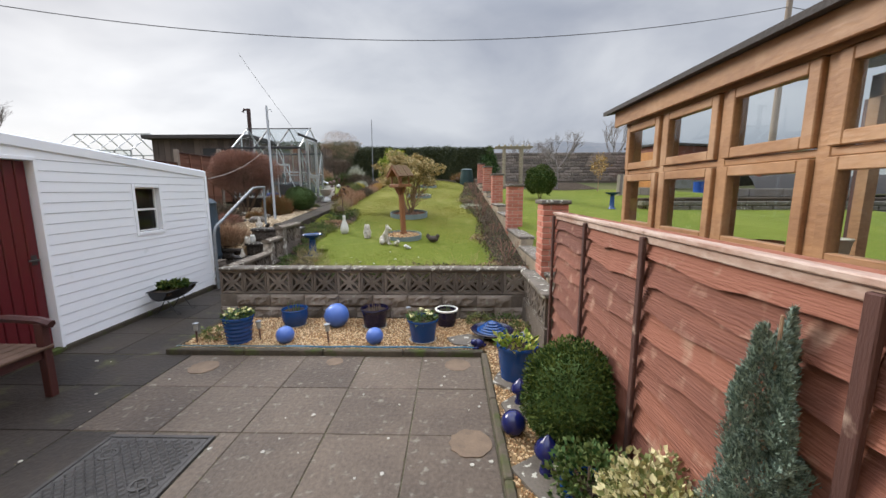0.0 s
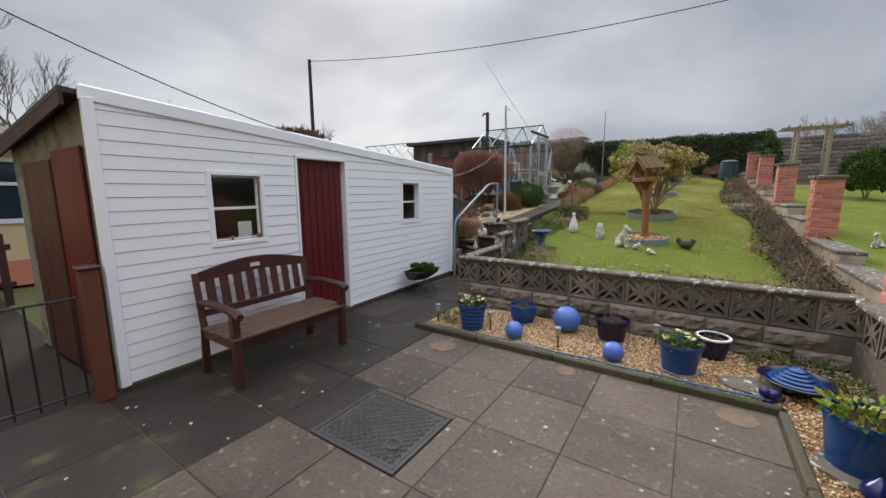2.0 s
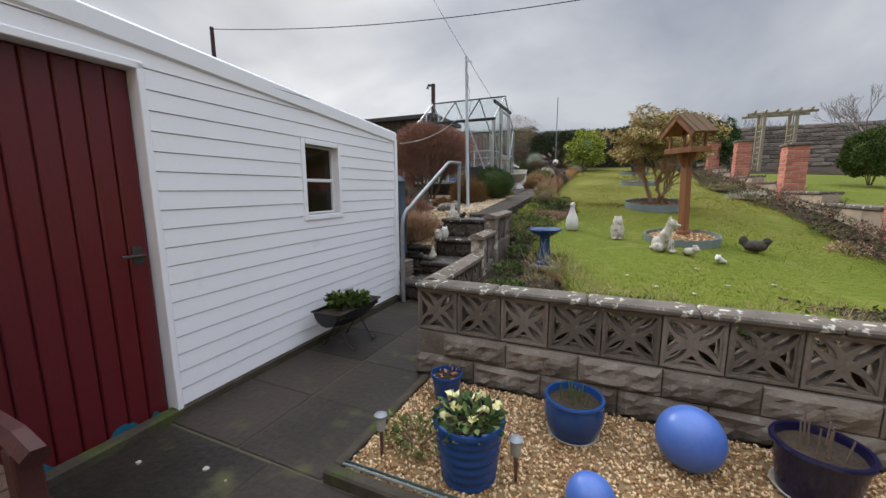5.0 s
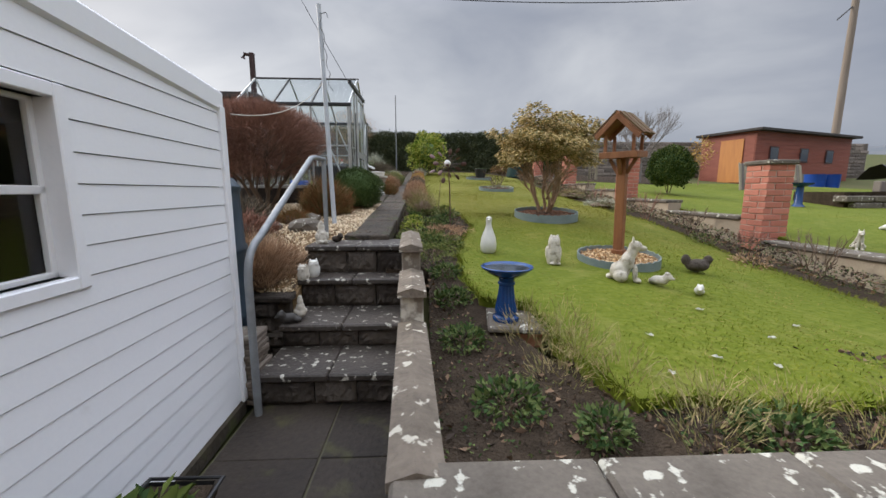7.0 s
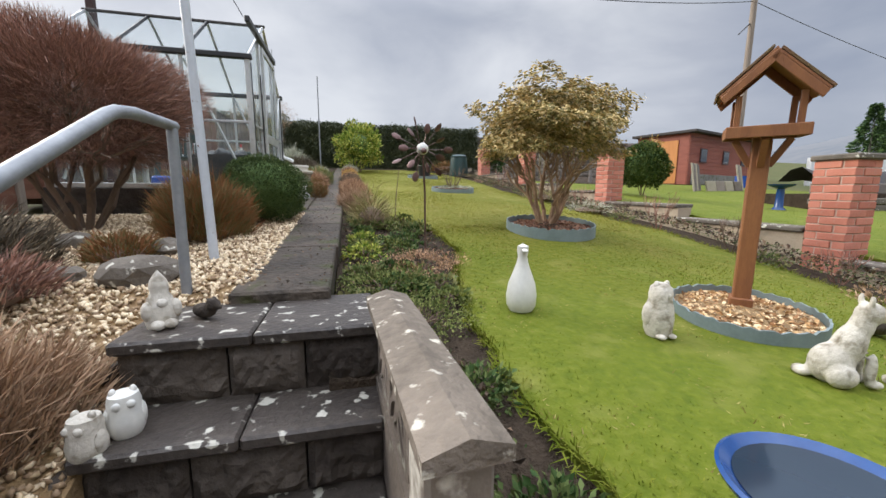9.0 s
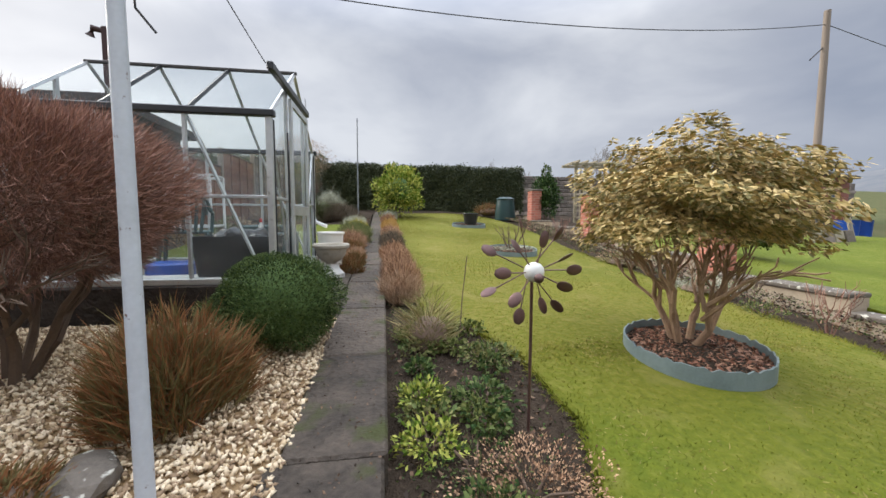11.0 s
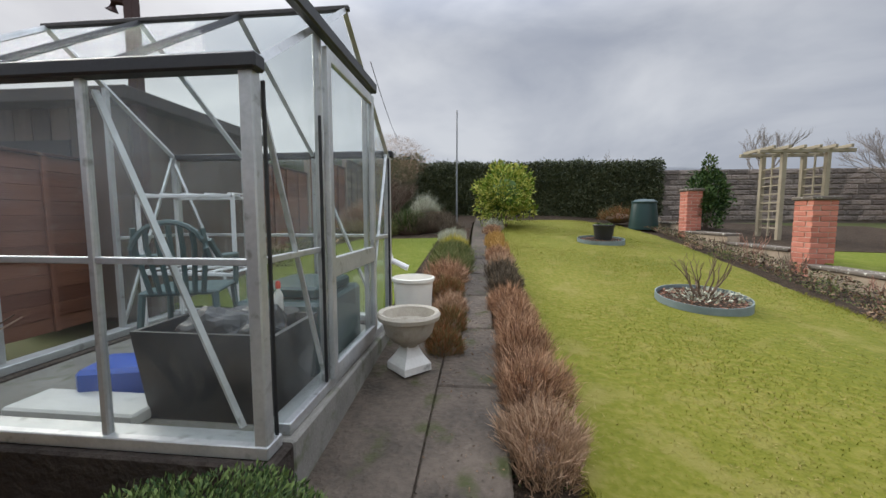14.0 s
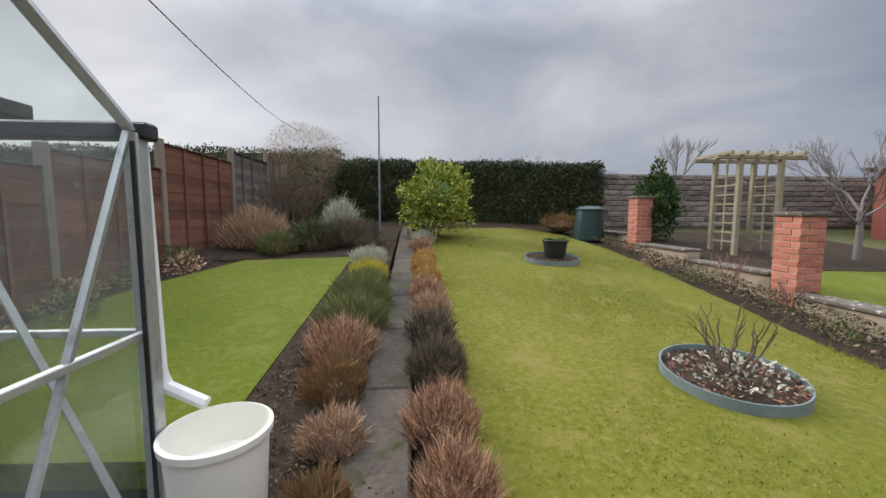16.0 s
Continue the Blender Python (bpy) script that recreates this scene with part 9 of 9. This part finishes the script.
for a, b in zip(YS, YS[1:]):
    for z0, z1 in ((1.31, 1.80), (1.84, 2.25)):
        w_ = part("window", box(B(), CX - 0.035, CX + 0.02, b + 0.037, b + 0.10, z0 + 0.004, z1 - 0.004, 0.005), M_WOOD, sr)
        part("sash", box(B(), CX - 0.035, CX + 0.02, a - 0.10, a - 0.037, z0 + 0.004, z1 - 0.004, 0.005), M_WOOD, w_)
        part("sash", box(B(), CX - 0.035, CX + 0.02, b + 0.10, a - 0.10, z0 + 0.004, z0 + 0.065, 0.005), M_WOOD, w_)
        part("sash", box(B(), CX - 0.035, CX + 0.02, b + 0.10, a - 0.10, z1 - 0.065, z1 - 0.004, 0.005), M_WOOD, w_)
        part("pane", sheet((CX - 0.008, b + 0.09, z0 + 0.05), (CX - 0.008, a - 0.09, z0 + 0.05), (CX - 0.008, a - 0.09, z1 - 0.05), (CX - 0.008, b + 0.09, z1 - 0.05)), G_PANE, w_).visible_shadow = False
part("mid_rail", box(B(), CX - 0.005, CX + 0.1, CY0, CY1, 1.80, 1.84, 0.004), M_WOOD, sr)
part("end_post", box(B(), CX + 2.2, CX + 2.3, CY1 - 0.1, CY1, 0, 2.7), M_WOOD, sr)
for y, r, h, m_, l in ((1.95, 0.09, 0.16, M_CERAM, "white enamel pot on the window sill"), (2.3, 0.07, 0.1, M_TERRA, "terracotta saucer pot on the window sill"), (1.35, 0.08, 0.12, M_CERAM, "white bowl on the window sill"), (0.95, 0.05, 0.2, M_STEEL, "grey watering jug on the window sill")):
    solo("sill_pot", lathe(B(), [(r * 0.8, 0), (r, h * 0.9), (r * 1.08, h), (r * 0.9, h), (r * 0.8, h * 0.3), (0, h * 0.2)], 22), m_, l, "pot", (CX + 0.22, y, 1.25), smooth=True)
part("inner_shelf", box(B(), CX + 0.1, CX + 0.36, CY0, CY1 - 0.1, 1.2, 1.25), M_WOOD, sr)

NEARER = Matrix.Translation((0, 0, 0.127)) @ Matrix.Scale(0.923, 4)
for o in [sr] + [o for o in scene.objects if o.name.startswith("sill_pot")]:
    o.matrix_world = NEARER @ o.matrix_world

# ---- poles and lines ----
M_POLE = mat("painted_pole", (0.50, 0.53, 0.56), (0.40, 0.42, 0.44), 0.5, scale=5, bump=0.1, stain=(0.14, 0.08, 0.05), stain_at=(0.66, 0.70), stain_scale=26)
cp = thing("clothes_pole", (-4.01, 8.49, 0.86), "tall grey-painted steel clothes pole with rust spots", "pole")
part("tube", tube(B(), [(0, 0, 0), (-0.14, 0.23, 2.68)], 0.027, 0.024, 12), M_POLE, cp, smooth=True)
part("hook", tube(B(), [(-0.14, 0.28, 2.6), (-0.07, 0.28, 2.62), (-0.05, 0.28, 2.56)], 0.006, None, 6), M_STEEL, cp)
lp = thing("lamp_post", (-6.6, 12.62, 1.3), "dark wooden post with a small lamp behind the greenhouse", "lamp post")
part("post", box(B(), -0.045, 0.045, -0.045, 0.045, 0, 3.0, 0.006), M_GATE, lp)
part("lamp", tube(B(), [(0, 0, 2.95), (-0.14, -0.03, 2.97), (-0.17, -0.03, 2.88)], 0.03, 0.05, 8), M_GATE, lp)


def sag(p, q, s, n=24):
    p, q = Vector(p), Vector(q)
    return [tuple(p.lerp(q, i / n) - Vector((0, 0, s * 4 * (i / n) * (1 - i / n)))) for i in range(n + 1)]


up_ = thing("utility_pole", (20.15, 24.9, 2.0), "tall weathered wooden utility pole with cables", "utility pole")
part("pole", tube(B(), [(0, 0, 0), (0, 0, 11.2)], 0.20, 0.15, 12), M_POLEWOOD, up_, smooth=True)
part("bracket", tube(B(), [(0, 0, 9.4), (-0.9, 0, 8.6)], 0.035, None, 6), M_IRON, up_)
lp2 = thing("utility_pole", (-23.8, 18.7, 1.5), "slim dark utility pole beyond the shed", "utility pole")
part("pole", tube(B(), [(0, 0, 0), (0, 0, 9.3)], 0.15, 0.11, 10), M_GATE, lp2, smooth=True)
solo("overhead_cable", tube(B(), sag((-23.8, 18.7, 10.7), (20.15, 24.9, 12.5), 1.9, 40), 0.02, None, 6), M_CABLE, "long black overhead cable between the poles", "cable")
solo("overhead_cable", tube(B(), sag((20.15, 24.9, 12.5), (78, 32, 11.0), 1.2), 0.02, None, 6), M_CABLE, "black overhead cable leading away from the pole", "cable")
solo("washing_line", tube(B(), sag((-4.08, 4.9, 2.06), (-3.9, -2.45, 4.2), 0.55), 0.005, None, 6), M_CABLE, "thin dark line from the house to the shed corner", "cable")
solo("washing_line", tube(B(), sag((-4.08, 6.33, 1.86), (-4.12, 8.62, 2.65), 0.12), 0.004, None, 6), M_ROPE, "pale sagging cord tied to the clothes pole", "cord")
solo("telephone_wire", tube(B(), sag((-4.2, 10.5, 3.2), (-5.1, 9.5, 4.9), 0.02), 0.004, None, 5), M_CABLE, "thin wire running up from the greenhouse", "cable")
solo("telephone_wire", tube(B(), sag((-4.18, 11.9, 3.36), (-5.7, 20.3, 4.5), 0.22), 0.003, None, 5), M_CABLE, "loose wire from the greenhouse to the hedge", "cable")

solo("hanging_cord", tube(B(), [(-4.13 + 0.10 * k / 14 + 0.025 * math.sin(1.9 * k) + 0.012 * math.sin(4.3 * k), 8.66 + 0.02 * math.cos(1.3 * k), 3.44 - 0.86 * k / 14) for k in range(15)], 0.004, None, 6), M_CABLE, "kinked grey cord hanging from the clothes pole", "cord", smooth=True)
for k, (x, y, h) in enumerate(((60.5, 40.5, 9.6), (63.5, 41.5, 7.2), (69, 38, 8.0))):
    ob = thing("far_conifer", (x, y, hill(y) - 0.2), "dark evergreen tree on the far slope", "tree")
    q, a = RNG.uniform(0, 1, 2200) ** 0.7, RNG.uniform(0, 2 * math.pi, 2200)
    rr = (1 - q) * 0.26 * h * (0.6 + 0.4 * RNG.uniform(0, 1, 2200)) * (1 + 0.25 * np.sin(24 * q + 2 * a))
    part("crown", leaf_mesh("crown", np.stack((rr * np.cos(a), rr * np.sin(a), 0.12 * h + 0.88 * h * q), 1), np.stack((np.cos(a), np.sin(a), -0.2 + 0 * a), 1) + unit(2200) * 0.4, 0.6, 0.2, M_LEAFDK), M_LEAFDK, ob)
    part("trunk", tube(B(), [(0, 0, 0), (0, 0, h * 0.9)], 0.02 * h, 0.01, 6), M_GREYTREE, ob)

# ---- small pieces of the setting ----
for k, (x, y) in enumerate(((-1.42, 5.72), (-1.18, 5.62), (-1.62, 5.98), (-0.9, 5.95), (-0.55, 6.15), (-1.05, 6.35), (-1.75, 5.58))):
    jr = random.Random(500 + k)
    bm = B()
    rim = [bm.verts.new((0.026 * (1 + 0.3 * jr.uniform(-1, 1)) * math.cos(2 * math.pi * i / 9), 0.015 * math.sin(2 * math.pi * i / 9), 0.008 + 0.006 * math.sin(3 * i))) for i in range(9)]
    ctr = bm.verts.new((0, 0, 0.0))
    for i in range(9):
        bm.faces.new((ctr, rim[i], rim[(i + 1) % 9]))
    bmesh.ops.solidify(bm, geom=bm.faces[:], thickness=0.002)
    solo("fallen_leaf", bm, M_CERAM, "pale curled fallen leaf lying on the grass", "leaf", (x, y, lawn_z(y, x) + 0.012), "fallen leaves", turn=jr.uniform(0, 180))
GRIDX = [0.295, -0.285, -0.87, -1.455, -2.05, -2.65, -3.25, -4.05]
GRIDY = [3.58, 2.96, 2.35, 1.66, 1.05, 0.44, -0.17, -0.78, -1.39, -2.0, -2.4]
for i in range(len(GRIDX) - 1):
    for j in range(len(GRIDY) - 1):
        x1, x0, y1, y0 = GRIDX[i] - 0.003, GRIDX[i + 1] + 0.003, GRIDY[j] - 0.003, GRIDY[j + 1] + 0.003
        boxes = [(x0, x1, y0, y1)]
        if x1 > -2.32 and x0 < -1.6 and y1 > 1.66 and y0 < 2.30:
            boxes = [b for b in ((x0, min(x1, -2.325), y0, y1), (max(x0, -1.595), x1, y0, y1), (max(x0, -2.32), min(x1, -1.6), 2.305, y1)) if b[1] - b[0] > 0.03 and b[3] - b[2] > 0.03]
        for b in boxes:
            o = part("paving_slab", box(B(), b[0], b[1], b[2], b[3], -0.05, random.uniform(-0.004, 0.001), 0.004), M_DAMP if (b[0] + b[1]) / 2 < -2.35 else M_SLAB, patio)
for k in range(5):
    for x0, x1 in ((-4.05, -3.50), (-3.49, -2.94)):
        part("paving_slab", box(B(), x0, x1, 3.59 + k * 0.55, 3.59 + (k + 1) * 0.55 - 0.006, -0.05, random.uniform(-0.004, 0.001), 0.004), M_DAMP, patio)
M_LICHEN = mat("lichen", (0.46, 0.43, 0.37), (0.32, 0.30, 0.25), 0.9, scale=30, bump=0.3)
M_MARK = mat("pot_mark", (0.19, 0.125, 0.075), (0.115, 0.08, 0.052), 0.7, scale=9, bump=0.3)
for k, (x, y, r) in enumerate(((-2.35, 3.31, 0.13), (-1.14, 3.45, 0.08), (0.06, 3.40, 0.12), (0.13, 2.27, 0.14))):
    pts = [(x + r * (1 + 0.06 * math.sin(3 * i + k)) * math.cos(2 * math.pi * i / 24), y + r * (1 + 0.06 * math.sin(2 * i)) * math.sin(2 * math.pi * i / 24)) for i in range(24)]
    part("pot_mark", prism(B(), pts, -0.004, 0.0035), M_MARK, patio, "pale round mark left by a pot")
r = random.Random(9)
for k in range(60):
    x, y, s = 0.25 - 4.1 * r.random() ** 1.6, r.uniform(0.6, 3.5), r.uniform(0.005, 0.016)
    part("lichen_spot", prism(B(), [(x + s * r.uniform(0.7, 1.2) * math.cos(a * 0.9), y + s * r.uniform(0.7, 1.2) * math.sin(a * 0.9)) for a in range(7)], -0.003, 0.0035), M_LICHEN, patio)
n = 260
gx, gy = np.repeat(GRIDX[1:6], 52), RNG.uniform(0.8, 3.5, n)
d = RNG.normal(size=(n, 3)) * 0.6 + np.array((0, 0, 0.6))
tagged(part("joint_weeds", blade_mesh("joint_weeds", np.stack((gx + RNG.normal(size=n) * 0.01, gy, np.full(n, -0.01)), 1), d, 0.02, 0.008, M_HEATHGRN), M_HEATHGRN), "tiny moss and weeds in the slab joints", "moss", kind="stuff")
